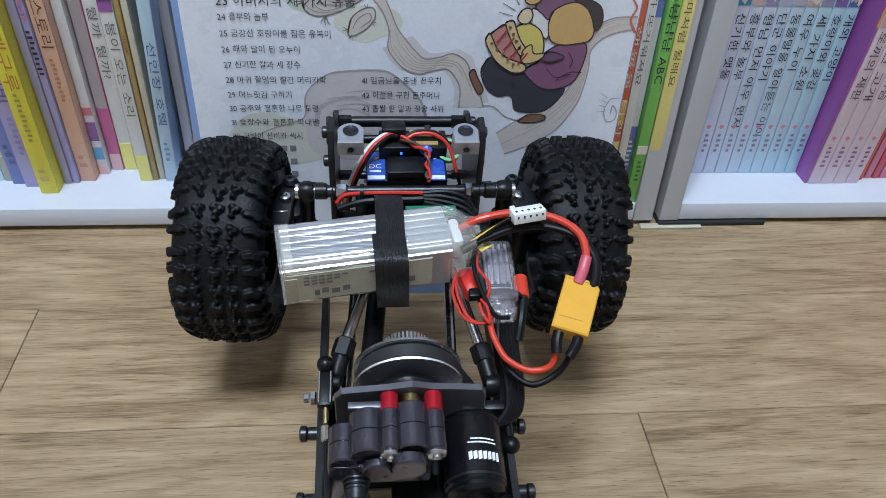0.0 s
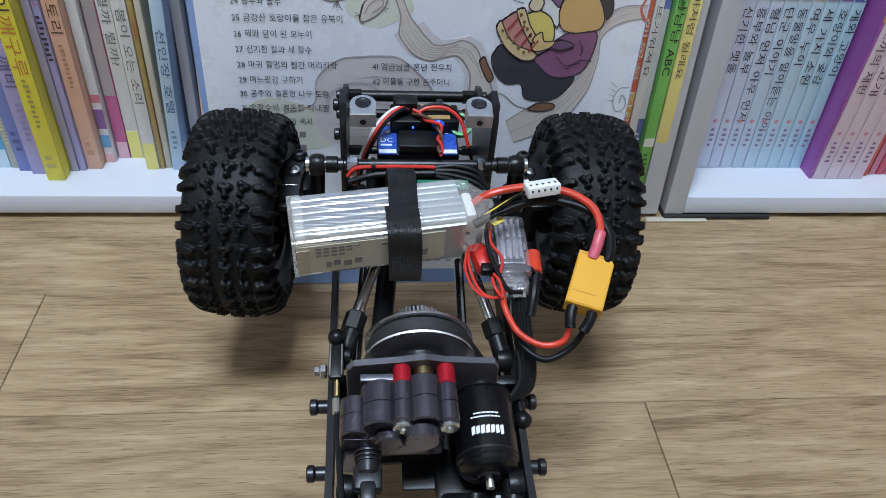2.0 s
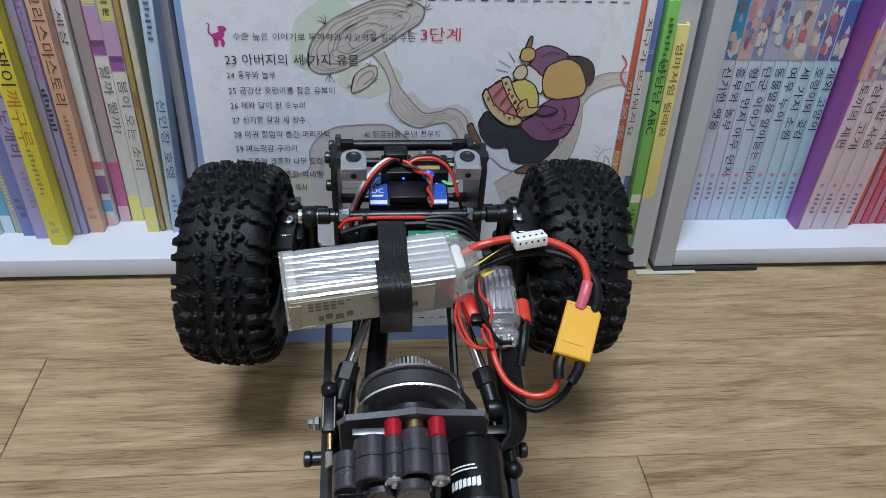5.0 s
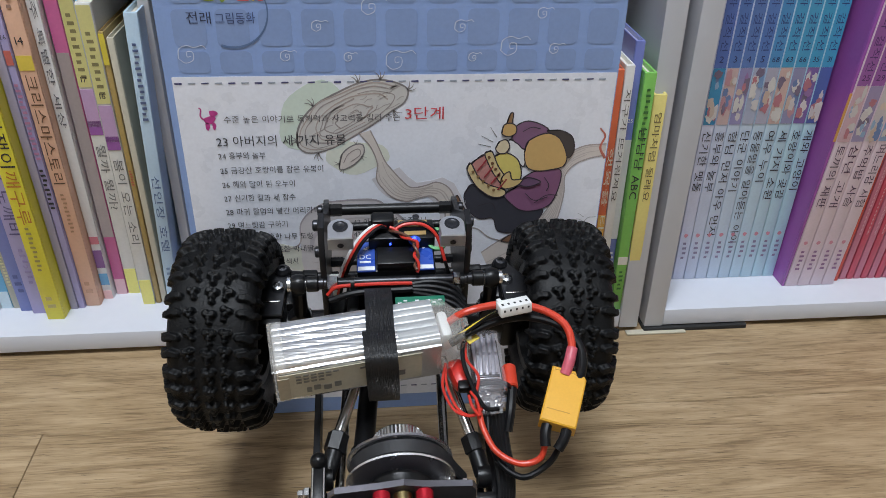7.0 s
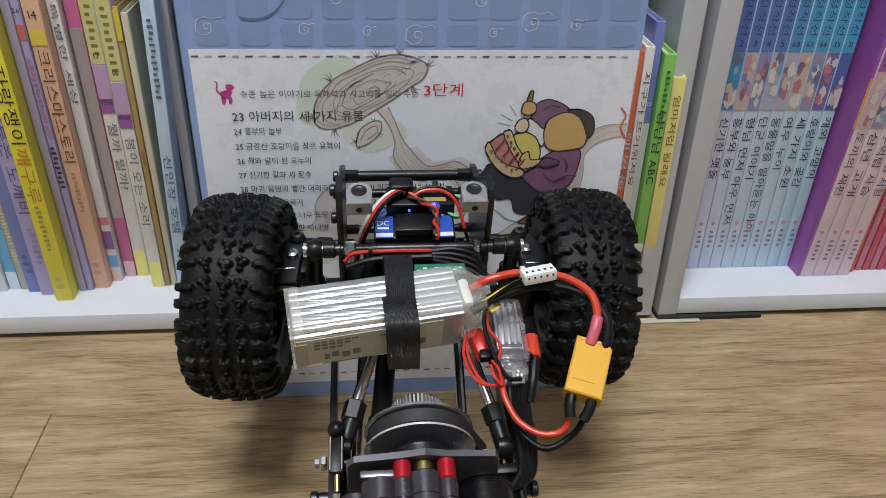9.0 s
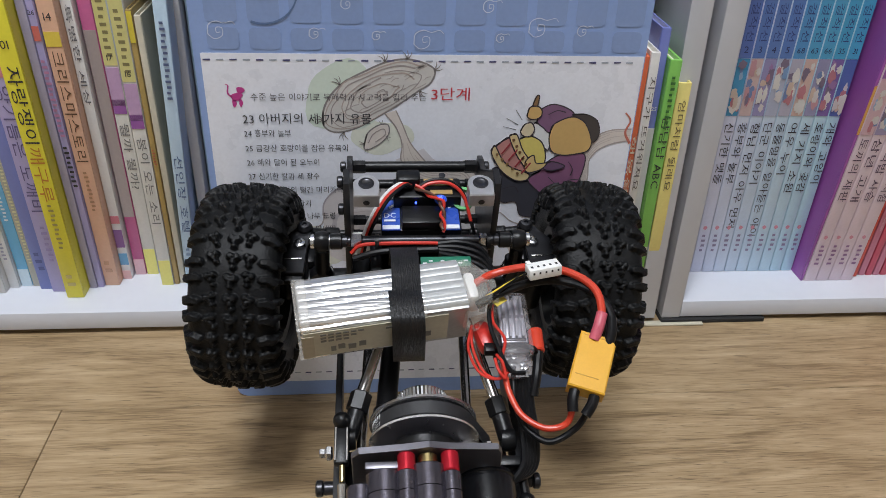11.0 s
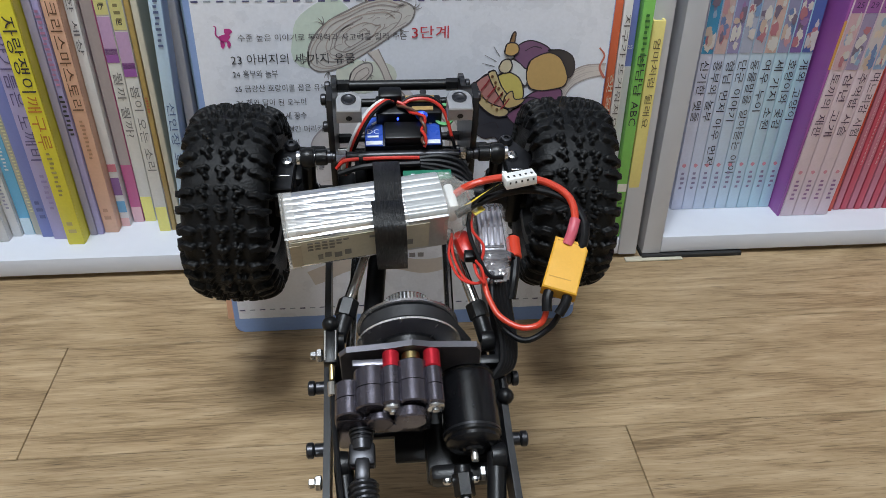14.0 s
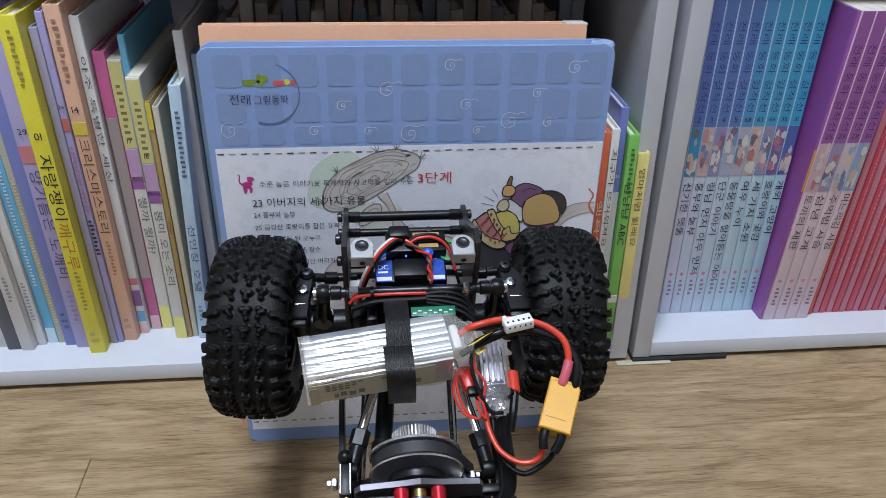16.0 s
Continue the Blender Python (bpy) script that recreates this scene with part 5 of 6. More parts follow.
# steering servo, receiver and their leads
sv = c("servo", box((0.0006, 0.0055, 0.0300), (0.0400, 0.0230, 0.0360), 0.0012), M_BLACK, "black and blue steering servo")
for x0, x1 in ((-0.0190, -0.0100), (0.0112, 0.0196)):
    xm = (x0 + x1) / 2
    part("servo_label", box((xm, 0.0040, 0.0483), (x1 - x0, 0.0205, 0.0006)), M_BLUE, sv, "glossy blue label")
    part("label_stripe", box((xm, -0.0045, 0.0488), (x1 - x0 - 0.0006, 0.0026, 0.0004)), M_SILVERPR, sv)
    part("label_stripe", box((xm, -0.0075, 0.0430), (x1 - x0 - 0.0006, 0.0006, 0.0050)), M_BLUE, sv)
    part("label_stripe", box((xm + 0.001, 0.0100, 0.0488), (0.0044, 0.0012, 0.0004), m=Matrix.Rotation(0.6, 4, "Z")), M_SILVERPR, sv)
letter("DC", Matrix.Translation((-0.0178, 0.0020, 0.0489)), 0.0046, M_SILVERPR, sv, width=0.0058)
part("label_stripe", box((-0.0150, 0.0000, 0.0488), (0.0056, 0.0012, 0.0004)), M_SILVERPR, sv)
part("servo_bridge", box((0.0005, 0.0000, 0.0505), (0.0195, 0.0120, 0.0060), 0.0008), M_BLACK, sv)
rx = c("receiver", box((0.0040, 0.0160, 0.0500), (0.0340, 0.0140, 0.0120), 0.001), M_BLACK, "black radio receiver with gold labels")
part("receiver_label", box((0.0100, 0.0195, 0.0563), (0.0150, 0.0045, 0.0006)), M_GOLD, rx)
part("receiver_label", box((0.0110, 0.0122, 0.0563), (0.0110, 0.0028, 0.0006)), M_GOLD, rx)
for k in range(6):
    part("label_bar", box((0.0042 + 0.0022 * k, 0.0198, 0.05675), (0.0013, 0.0020, 0.0002)), M_INK, rx)
part("receiver_cap", box((-0.0055, 0.0190, 0.0585), (0.0120, 0.0080, 0.0080), 0.0016), M_BLACK, rx)
part("cap_screw", lathe([(0, 0), (0.0016, 0), (0.0018, 0.001), (0, 0.0014)], (0.0120, 0.0240, 0.0560), "z", 12), M_DARKBOLT, rx)
part("signal_lamp", lathe([(0, 0), (0.0011, 0), (0.0011, 0.0006), (0.0007, 0.0010), (0, 0.0011)], (0.0102, 0.0078, 0.0562), "z", 16), M_LED, rx, "small glowing blue light")
part("lamp_socket", lathe([(0.0017, 0), (0.0030, 0), (0.0032, 0.001), (0.0024, 0.0014), (0.0017, 0.0010)], (0.0102, 0.0073, 0.0554), "z", 18), mat("translucent_blue_plastic", (0.03, 0.10, 0.55), 0.25), rx)
part("signal_lamp", box((-0.0020, 0.0066, 0.0545), (0.0010, 0.0010, 0.0010), 0.0002), M_LED, rx)
for y, col, lab, dx in ((0.0000, M_REDWIRE, "red signal lead", 0.0), (0.0006, M_WHTWIRE, "white signal lead", -0.0014), (-0.0008, M_BLKWIRE, "black signal lead", 0.0012)):
    c("servo_lead", tube([(-0.0040, 0.0150 + y, 0.0585), (-0.0085 + dx, 0.0140 + y, 0.0600), (-0.0165 + dx, 0.0075 + y, 0.0575), (-0.0235 + dx, 0.0000 + y, 0.0490), (-0.0280 + dx, -0.0055, 0.0390), (-0.0300 + dx, -0.0085, 0.0300)], 0.00095, 8), col, lab)
tw = []
for s in (0, math.pi):
    tw.append([(-0.0020 + 0.0125 * min(1, i / 9) + 0.0010 * math.sin(i * 0.75 + s), 0.0140 - 0.0012 * i, 0.0585 + 0.0010 * math.cos(i * 0.75 + s) - (0.0005 * max(0, i - 10))) for i in range(22)])
c("twisted_lead", tube(tw[0], 0.0008, 8, 3), M_REDWIRE, "twisted red and brown lead")
c("twisted_lead", tube(tw[1], 0.0008, 8, 3), mat("brown_wire", (0.12, 0.05, 0.03), 0.4), "twisted red and brown lead")
for k in range(2):
    c("red_lead", tube([(0.0000, 0.0130 + 0.002 * k, 0.0580), (0.0060, 0.0150 + 0.002 * k, 0.0600), (0.0150, 0.0150 + 0.002 * k, 0.0595), (0.0220, 0.0110 + 0.002 * k, 0.0550), (0.0260, 0.0030, 0.0450), (0.0300, -0.0080, 0.0340), (0.0330, -0.0260, 0.0300), (0.0350, -0.0400, 0.0300)], 0.0009, 8), (M_REDWIRE, M_BLKWIRE)[k])
gt = c("green_tape_loop", lathe([(0.0045, -0.002), (0.0060, -0.002), (0.0060, 0.002), (0.0045, 0.002), (0.0045, -0.002)], m=Matrix.Translation((0.0222, 0.0130, 0.0505)) @ Matrix.Rotation(0.5, 4, "X"), n=24), M_GREEN, "bright green tape loop")
c("connector_block", box((-0.0310, 0.0040, 0.0300), (0.0060, 0.0050, 0.0080), 0.0006), M_WHITEPL)
c("loom", tube([(-0.0340, -0.0160, 0.0430), (-0.0290, -0.0150, 0.0475), (-0.0150, -0.0145, 0.0480), (0.0000, -0.0145, 0.0480), (0.0120, -0.0145, 0.0475)], 0.0010, 8), M_REDWIRE, "red lead along the cross bar")
c("loom", tube([(-0.0330, -0.0190, 0.0420), (-0.0200, -0.0175, 0.0455), (0.0000, -0.0170, 0.0460), (0.0200, -0.0175, 0.0460), (0.0340, -0.0220, 0.0420)], 0.0016, 8), M_BLKWIRE)
for k in range(4):
    c("loom", tube([(0.0080, -0.0150 - 0.002 * k, 0.0480), (0.0180, -0.0150 - 0.0025 * k, 0.0490 - 0.001 * k), (0.0280, -0.0170 - 0.003 * k, 0.0470 - 0.001 * k), (0.0340, -0.0220 - 0.003 * k, 0.0410)], 0.0013, 8), M_BLKWIRE)
for x in (-0.0215, 0.0330):
    c("cable_tie", lathe([(0.0030, -0.001), (0.0042, -0.001), (0.0042, 0.001), (0.0030, 0.001), (0.0030, -0.001)], (x, -0.0125, 0.0465), "x", 16), M_BLACK)
pcb = c("circuit_board", box((0.0110, -0.0270, 0.0480), (0.0240, 0.0060, 0.0016), 0.0002), M_PCB, "green circuit board")
for k in range(8):
    part("board_print", box((0.0010 + 0.0028 * k, -0.0282 + 0.0014 * (k % 2), 0.0489), (0.0018, 0.0008, 0.0002)), M_WHITEINK, pcb)
c("battery_tray", box((-0.0120, -0.0430, 0.0385), (0.0360, 0.0260, 0.0040), 0.001), M_BLACK)
bm = bmesh.new()
add_box(bm, (-0.0220, -0.0120, 0.0220), (0.0060, 0.0200, 0.0260), 0.001)
add_box(bm, (0.0260, -0.0120, 0.0220), (0.0060, 0.0200, 0.0260), 0.001)
add_box(bm, (0.0000, -0.0200, 0.0180), (0.0560, 0.0080, 0.0180), 0.001)
c("servo_mount", bm, M_BLACK)

# battery pack, strap and leads
BM = pose(-0.0200, -0.0580, 0.0, 0, 0, 8.6)
BL, BW, BZ0, BZ1 = 0.0725, 0.0270, 0.0420, 0.0662
sec = [(-BW / 2 + 0.001, BZ0), (BW / 2 - 0.001, BZ0), (BW / 2, BZ0 + 0.001), (BW / 2, BZ1 - 0.0025)]
for k in range(89):
    u = 1 - k / 88
    y = (u - 0.5) * (BW - 0.002)
    sec.append((y, BZ1 + (abs(math.sin(u * math.pi * 8 + 1.1 * math.sin(u * 6.1))) ** 0.4 - 1) * 0.0006 * (0.55 + 0.45 * math.sin(u * 19)) + 0.0004 - 0.0022 * (2 * abs(u - 0.5)) ** 8))
sec += [(-BW / 2, BZ1 - 0.0025), (-BW / 2, BZ0 + 0.001)]
bm = bmesh.new()
cuts = [(-0.5, 0.90), (-0.494, 0.97), (-0.48, 1.0), (-0.2, 1.0), (0.1, 1.0), (0.30, 1.0), (0.46, 1.0), (0.49, 0.97), (0.5, 0.92)]
zc = (BZ0 + BZ1) / 2
rings = [[bm.verts.new((u * BL, y * k, zc + (z - zc) * k)) for y, z in sec] for u, k in cuts]
for a, b in zip(rings, rings[1:]):
    for k in range(len(sec)):
        bm.faces.new((a[k], a[(k + 1) % len(sec)], b[(k + 1) % len(sec)], b[k]))
bm.faces.new(list(reversed(rings[0])))
bm.faces.new(rings[-1])
bmesh.ops.transform(bm, matrix=BM, verts=bm.verts)
bat = c("battery", bm, M_FOIL, "silver foil-wrapped battery pack with ribbed top")


def on_bat(nm, cc, s, material, bevel=0.0, label=""):
    bm = box(cc, s, bevel)
    bmesh.ops.transform(bm, matrix=BM, verts=bm.verts)
    return part(nm, bm, material, bat, label)




def sleeve(u0, u1, k, material, label):
    """A snug wrap round the pack between two stations, following its ribs."""
    bm = bmesh.new()
    rr = [[bm.verts.new((u, y * q, zc + (z - zc) * q)) for y, z in sec] for u, q in ((u0, k), ((u0 + u1) / 2, k * 1.002), (u1, k))]
    for a, b in zip(rr, rr[1:]):
        for j in range(len(sec)):
            bm.faces.new((a[j], a[(j + 1) % len(sec)], b[(j + 1) % len(sec)], b[j]))
    bmesh.ops.transform(bm, matrix=BM, verts=bm.verts)
    return part("wrap", bm, material, bat, label)


sleeve(0.0175, 0.0358, 1.014, M_TAPE, "frosted white tape")
sleeve(-0.0376, -0.0318, 1.025, M_FILM, "clear shrink film over the closed end")
on_bat("label", (-0.004, -BW / 2 - 0.0004, zc - 0.001), (0.0620, 0.0004, 0.0170), M_LABEL, 0, "cream printed label on the long side")
on_bat("label", (-0.0335, -BW / 2 - 0.0008, zc - 0.002), (0.0050, 0.0004, 0.0150), mat("beige_label", (0.46, 0.40, 0.30), 0.45), 0, "beige label edge")
for r in range(3):
    for k in range(6 - r):
        on_bat("label_bar", (-0.0270 + 0.0032 * k, -BW / 2 - 0.0008, zc + 0.0055 - 0.0022 * r), (0.0024, 0.0002, 0.0011), M_PRINT)
for k, (x, w) in enumerate(((-0.0230, 0.0022), (-0.0195, 0.0030), (-0.0150, 0.0034), (-0.0105, 0.0030), (0.0110, 0.0060), (0.0180, 0.0030))):
    on_bat("label_bar", (x, -BW / 2 - 0.0008, zc - 0.0050 + 0.0010 * (k % 2)), (w, 0.0002, 0.0034), M_PRINT)
for k in range(4):
    on_bat("label_bar", (0.0010 + 0.0042 * k, -BW / 2 - 0.0008, zc + 0.0045), (0.0030, 0.0002, 0.0013), M_PRINT)
# clear end film, puckered towards the leads
bm = bmesh.new()
rs = random.Random(5)
ring_list = []
for u, k in ((0.0340, 1.03), (0.0385, 1.05), (0.0420, 0.96), (0.0455, 0.74), (0.0490, 0.62), (0.0510, 0.66)):
    ring = []
    for j in range(28):
        a = 2 * math.pi * j / 28
        ca, sa = math.cos(a), math.sin(a)
        q = min(1 / max(abs(ca), 1e-6), 1 / max(abs(sa), 1e-6), 1.22) * (1 + (0.10 if u > 0.04 else 0.01) * math.sin(j * 2.6 + u * 900) * rs.uniform(0.4, 1))
        ring.append(bm.verts.new((u, BW / 2 * k * ca * q, zc + (BZ1 - BZ0) / 2 * k * sa * q)))
    ring_list.append(ring)
for a, b in zip(ring_list, ring_list[1:]):
    for k in range(28):
        bm.faces.new((a[k], a[(k + 1) % 28], b[(k + 1) % 28], b[k]))
bmesh.ops.transform(bm, matrix=BM, verts=bm.verts)
part("end_film", bm, M_FILM, bat, "puckered clear shrink film")
on_bat("end_cap", (0.0405, 0.001, zc + 0.001), (0.0050, 0.0150, 0.0120), M_WHITEPL, 0.002)


def ribbon(pts, x0, x1, t=0.0009, dx=0.0, flare=()):
    p = smooth_path([(y, z, 0) for y, z in pts], 6)
    bm = bmesh.new()
    rings = []
    for i, q in enumerate(p):
        d = (p[min(i + 1, len(p) - 1)] - p[max(i - 1, 0)]).normalized()
        ny, nz = d.y * t / 2, -d.x * t / 2
        s = dx * i / len(p)
        rings.append([bm.verts.new((x, q.x + sg * ny, q.y + sg * nz)) for x, sg in ((x0 + s, 1), (x1 + s, 1), (x1 + s, -1), (x0 + s, -1))])
    for a, b in zip(rings, rings[1:]):
        for k in range(4):
            bm.faces.new((a[k], a[(k + 1) % 4], b[(k + 1) % 4], b[k]))
    bm.faces.new(rings[0])
    bm.faces.new(list(reversed(rings[-1])))
    return bm


st = c("strap", ribbon([(-0.0180, 0.0360), (-0.0200, 0.0480), (-0.0290, 0.0600), (-0.0420, 0.0680), (-0.0560, 0.0682), (-0.0690, 0.0680), (-0.0752, 0.0668), (-0.0768, 0.0600), (-0.0758, 0.0480), (-0.0740, 0.0380)], -0.0160, -0.0036, 0.0012, 0.0012), M_STRAP, "black woven elastic strap over the battery")
part("strap_fold", ribbon([(-0.0610, 0.0690), (-0.0660, 0.0702), (-0.0715, 0.0700), (-0.0764, 0.0682), (-0.0785, 0.0600), (-0.0775, 0.0470), (-0.0745, 0.0370)], -0.0172, -0.0032, 0.0012, 0.0022), M_STRAP, st, "folded strap end")
c("power_lead", tube([(0.0200, -0.0500, 0.0580), (0.0300, -0.0470, 0.0630), (0.0460, -0.0458, 0.0660), (0.0620, -0.0500, 0.0675), (0.0725, -0.0585, 0.0670), (0.0750, -0.0680, 0.0640), (0.0725, -0.0760, 0.0600)], 0.0018, 12), M_ORWIRE, "thick red battery lead")
c("power_lead", tube([(0.0220, -0.0600, 0.0570), (0.0320, -0.0560, 0.0600), (0.0460, -0.0520, 0.0625), (0.0600, -0.0525, 0.0640), (0.0730, -0.0590, 0.0640), (0.0790, -0.0690, 0.0620), (0.0780, -0.0790, 0.0590)], 0.0019, 12), M_BLKWIRE, "thick black battery lead")
c("heat_shrink", tube([(0.0750, -0.0700, 0.0633), (0.0728, -0.0757, 0.0606), (0.0705, -0.0800, 0.0575)], 0.0025, 12), M_PINK, "pink heat-shrink sleeve")
c("heat_shrink", tube([(0.0790, -0.0715, 0.0618), (0.0783, -0.0775, 0.0596), (0.0766, -0.0820, 0.0565)], 0.0024, 12), M_BLKWIRE)
X60 = Matrix.Translation((0.0682, -0.0905, 0.0535)) @ Matrix.Rotation(radians(-22), 4, "Z") @ Matrix.Rotation(radians(6), 4, "X")
xt = prism([(-0.0078, -0.0135), (0.0078, -0.0135), (0.0078, 0.0105), (0.0055, 0.0135), (-0.0078, 0.0135)], -0.0040, 0.0040, X60, 0.0006)
xt = c("power_connector", xt, M_YELLOW, "yellow two-pin power connector")
for yy, w in ((0.0118, 0.0110), (-0.0075, 0.0100)):
    bm = box((-0.0010, yy, 0.00405), (w, 0.0004, 0.0002))
    bmesh.ops.transform(bm, matrix=X60, verts=bm.verts)
    part("moulded_seam", bm, mat("dull_yellow_recess", (0.52, 0.27, 0.03), 0.6), xt)
for s in (-1, 1):
    bm = bmesh.new()
    add_tube(bm, [tuple(X60 @ Vector((s * 0.0042, -0.0130, 0))), tuple(X60 @ Vector((s * 0.0040, -0.0170, -0.001))), tuple(X60 @ Vector((s * 0.0026, -0.0215, -0.003)))], 0.0023, 12)
    part("lead_boot", bm, M_BLKWIRE, xt, "black heat-shrink boot")
c("power_lead", tube([tuple(X60 @ Vector((-0.0030, -0.0190, -0.002))), (0.0560, -0.1110, 0.0420), (0.0475, -0.1115, 0.0395), (0.0390, -0.1050, 0.0385), (0.0350, -0.0960, 0.0390), (0.0335, -0.0880, 0.0400), (0.0335, -0.0780, 0.0400)], 0.0014, 12), M_ORWIRE, "thick red controller lead")
c("power_lead", tube([tuple(X60 @ Vector((0.0035, -0.0190, -0.002))), (0.0600, -0.1120, 0.0390), (0.0495, -0.1150, 0.0340), (0.0410, -0.1080, 0.0330), (0.0375, -0.0980, 0.0340), (0.0370, -0.0900, 0.0370), (0.0380, -0.0800, 0.0380)], 0.0014, 12), M_BLKWIRE, "thick black controller lead")
bal_m = Matrix.Translation((0.0507, -0.0520, 0.0715)) @ Matrix.Rotation(radians(12), 4, "Z") @ Matrix.Rotation(radians(-18), 4, "X")
bm = bmesh.new()
add_box(bm, (0, 0, 0), (0.0150, 0.0068, 0.0052), 0.0006)
add_box(bm, (-0.0058, 0.0032, 0.0010), (0.0022, 0.0030, 0.0040), 0.0004)
bmesh.ops.transform(bm, matrix=bal_m, verts=bm.verts)
bl = c("balance_plug", bm, M_WHITEPL, "white five-pin balance plug")
for k in range(5):
    bm = box((-0.0056 + 0.0028 * k, -0.0008, 0.00255), (0.0010, 0.0014, 0.0003))
    bmesh.ops.transform(bm, matrix=bal_m, verts=bm.verts)
    part("pin_hole", bm, M_INK, bl)
    bm = box((-0.0056 + 0.0028 * k, -0.00345, 0.0008), (0.0008, 0.0003, 0.0010))
    bmesh.ops.transform(bm, matrix=bal_m, verts=bm.verts)
    part("pin_hole", bm, M_INK, bl)
for k in range(3):
    c("balance_lead", tube([(0.0260, -0.0560 - 0.001 * k, 0.0590), (0.0320, -0.0545 - 0.001 * k, 0.0630), (0.0390, -0.0535, 0.0675), (0.0440, -0.0530, 0.0705)], 0.0007, 6), (M_BLKWIRE, mat("yellow_wire", (0.7, 0.5, 0.05), 0.4), M_BLKWIRE)[k])
c("yellow_flag", box((0.0325, -0.0575, 0.0565), (0.0060, 0.0032, 0.0004), 0, Matrix.Rotation(0.6, 4, "Z")), mat("yellow_film", (0.72, 0.56, 0.10), 0.25), "yellow film tab")

# speed controller in clear sleeve
es = c("speed_controller", box((0.0400, -0.0600, 0.0375), (0.0130, 0.0280, 0.0060), 0.0008), M_BLACK, "small speed controller in clear sleeve")
for k in range(4):
    part("heat_sink_fin", box((0.0357 + 0.0028 * k, -0.0520, 0.0432), (0.0012, 0.0110, 0.0056), 0.0002, seg=1), M_HEATSINK, es)
    part("heat_sink_fin", box((0.0352 + 0.0028 * k, -0.0635, 0.0428), (0.0012, 0.0100, 0.0050), 0.0002, Matrix.Rotation(-0.08, 4, "Z"), seg=1), M_HEATSINK, es)
part("heat_sink", box((0.0398, -0.0575, 0.0408), (0.0118, 0.0240, 0.0012), 0.0002), M_HEATSINK, es)
part("heat_sink", box((0.0395, -0.0695, 0.0440), (0.0100, 0.0012, 0.0010), 0.0002), M_DARKBOLT, es)
part("sleeve", box((0.0400, -0.0615, 0.0405), (0.0150, 0.0350, 0.0130), 0.0030), M_SHRINKCLR, es, "clear shrink sleeve")
bm = bmesh.new()
rs = random.Random(8)
for k in range(9):
    add_box(bm, (0.0380 + rs.uniform(-0.004, 0.005), -0.0790 + rs.uniform(-0.006, 0.005), 0.0400 + rs.uniform(-0.001, 0.002)), (rs.uniform(0.001, 0.0035), rs.uniform(0.001, 0.0035), 0.0016), 0.0003, Matrix.Rotation(rs.uniform(0, 1), 4, "Z"))
part("solder_board", bm, M_BOLT, es)
part("solder_board", box((0.0385, -0.0785, 0.0375), (0.0120, 0.0140, 0.0016), 0.0003), mat("grey_board", (0.30, 0.30, 0.30), 0.35), es)
bm = bmesh.new()
bmesh.ops.create_icosphere(bm, subdivisions=3, radius=1)
for v in bm.verts:
    k = 1 + 0.10 * noise.noise(v.co * 3.1)
    v.co = Vector((0.0385 + v.co.x * 0.0078 * k, -0.0790 + v.co.y * 0.0088 * k, 0.0400 + v.co.z * 0.0045 * k))
part("sleeve", bm, M_SHRINKCLR, es, "crinkled clear sleeve end")
c("cable_tie", lathe([(0.0078, -0.0011), (0.0090, -0.0011), (0.0090, 0.0011), (0.0078, 0.0011), (0.0078, -0.0011)], m=Matrix.Translation((0.0395, -0.0745, 0.0400)) @ Matrix.Diagonal((1.15, 1, 0.75, 1)) @ AX["y"], n=28), M_BLACK, "black cable tie")
c("tie_head", box((0.0275, -0.0738, 0.0430), (0.0048, 0.0046, 0.0044), 0.0006), M_BLACK)
c("capacitor", rod((0.0500, -0.0620, 0.0400), (0.0495, -0.0740, 0.0400), 0.0034, 16), M_ORWIRE, "small orange-sleeved capacitor")
c("switch_lead", tube([(0.0500, -0.0740, 0.0400), (0.0480, -0.0840, 0.0380), (0.0460, -0.0920, 0.0330)], 0.0022, 10), M_BLKWIRE)
c("red_wrap", box((0.0262, -0.0655, 0.0400), (0.0080, 0.0150, 0.0090), 0.003, Matrix.Rotation(0.25, 4, "Z")), M_REDTAPE, "red wrapped switch harness")
for k in range(2):
    c("thin_lead", tube([(0.0200, -0.0640, 0.0480 - 0.002 * k), (0.0180 + 0.002 * k, -0.0740, 0.0440), (0.0220 + 0.002 * k, -0.0840, 0.0410), (0.0290 + 0.001 * k, -0.0880, 0.0410), (0.0350, -0.0850, 0.0420)], 0.00065, 8), M_REDWIRE, "thin red lead")
c("thin_lead", tube([(0.0330, -0.0480, 0.0500), (0.0300, -0.0560, 0.0520), (0.0295, -0.0640, 0.0500), (0.0340, -0.0720, 0.0480), (0.0320, -0.0800, 0.0450)], 0.0007, 8), M_REDWIRE, "thin red lead")
c("thin_lead", tube([(0.0320, -0.0500, 0.0520), (0.0280, -0.0590, 0.0530), (0.0285, -0.0700, 0.0500), (0.0350, -0.0850, 0.0440), (0.0420, -0.0860, 0.0420)], 0.0010, 8), M_BLKWIRE)
c("thin_lead", tube([(0.0290, -0.0800, 0.0450), (0.0300, -0.0860, 0.0450), (0.0330, -0.0890, 0.0430), (0.0320, -0.0830, 0.0460), (0.0300, -0.0780, 0.0450)], 0.0007, 8), M_REDWIRE, "looped thin red lead")
for k in range(5):
    c("motor_lead", tube([(0.0380 + 0.0016 * k, -0.0840, 0.0370), (0.0395 + 0.0014 * k, -0.0960, 0.0300), (0.0405 + 0.0014 * k, -0.1080, 0.0250), (0.0400 + 0.0012 * k, -0.1180, 0.0210 - 0.001 * k), (0.0350, -0.1240, 0.0170)], 0.0017, 8), M_BLKWIRE, "braided black motor lead")

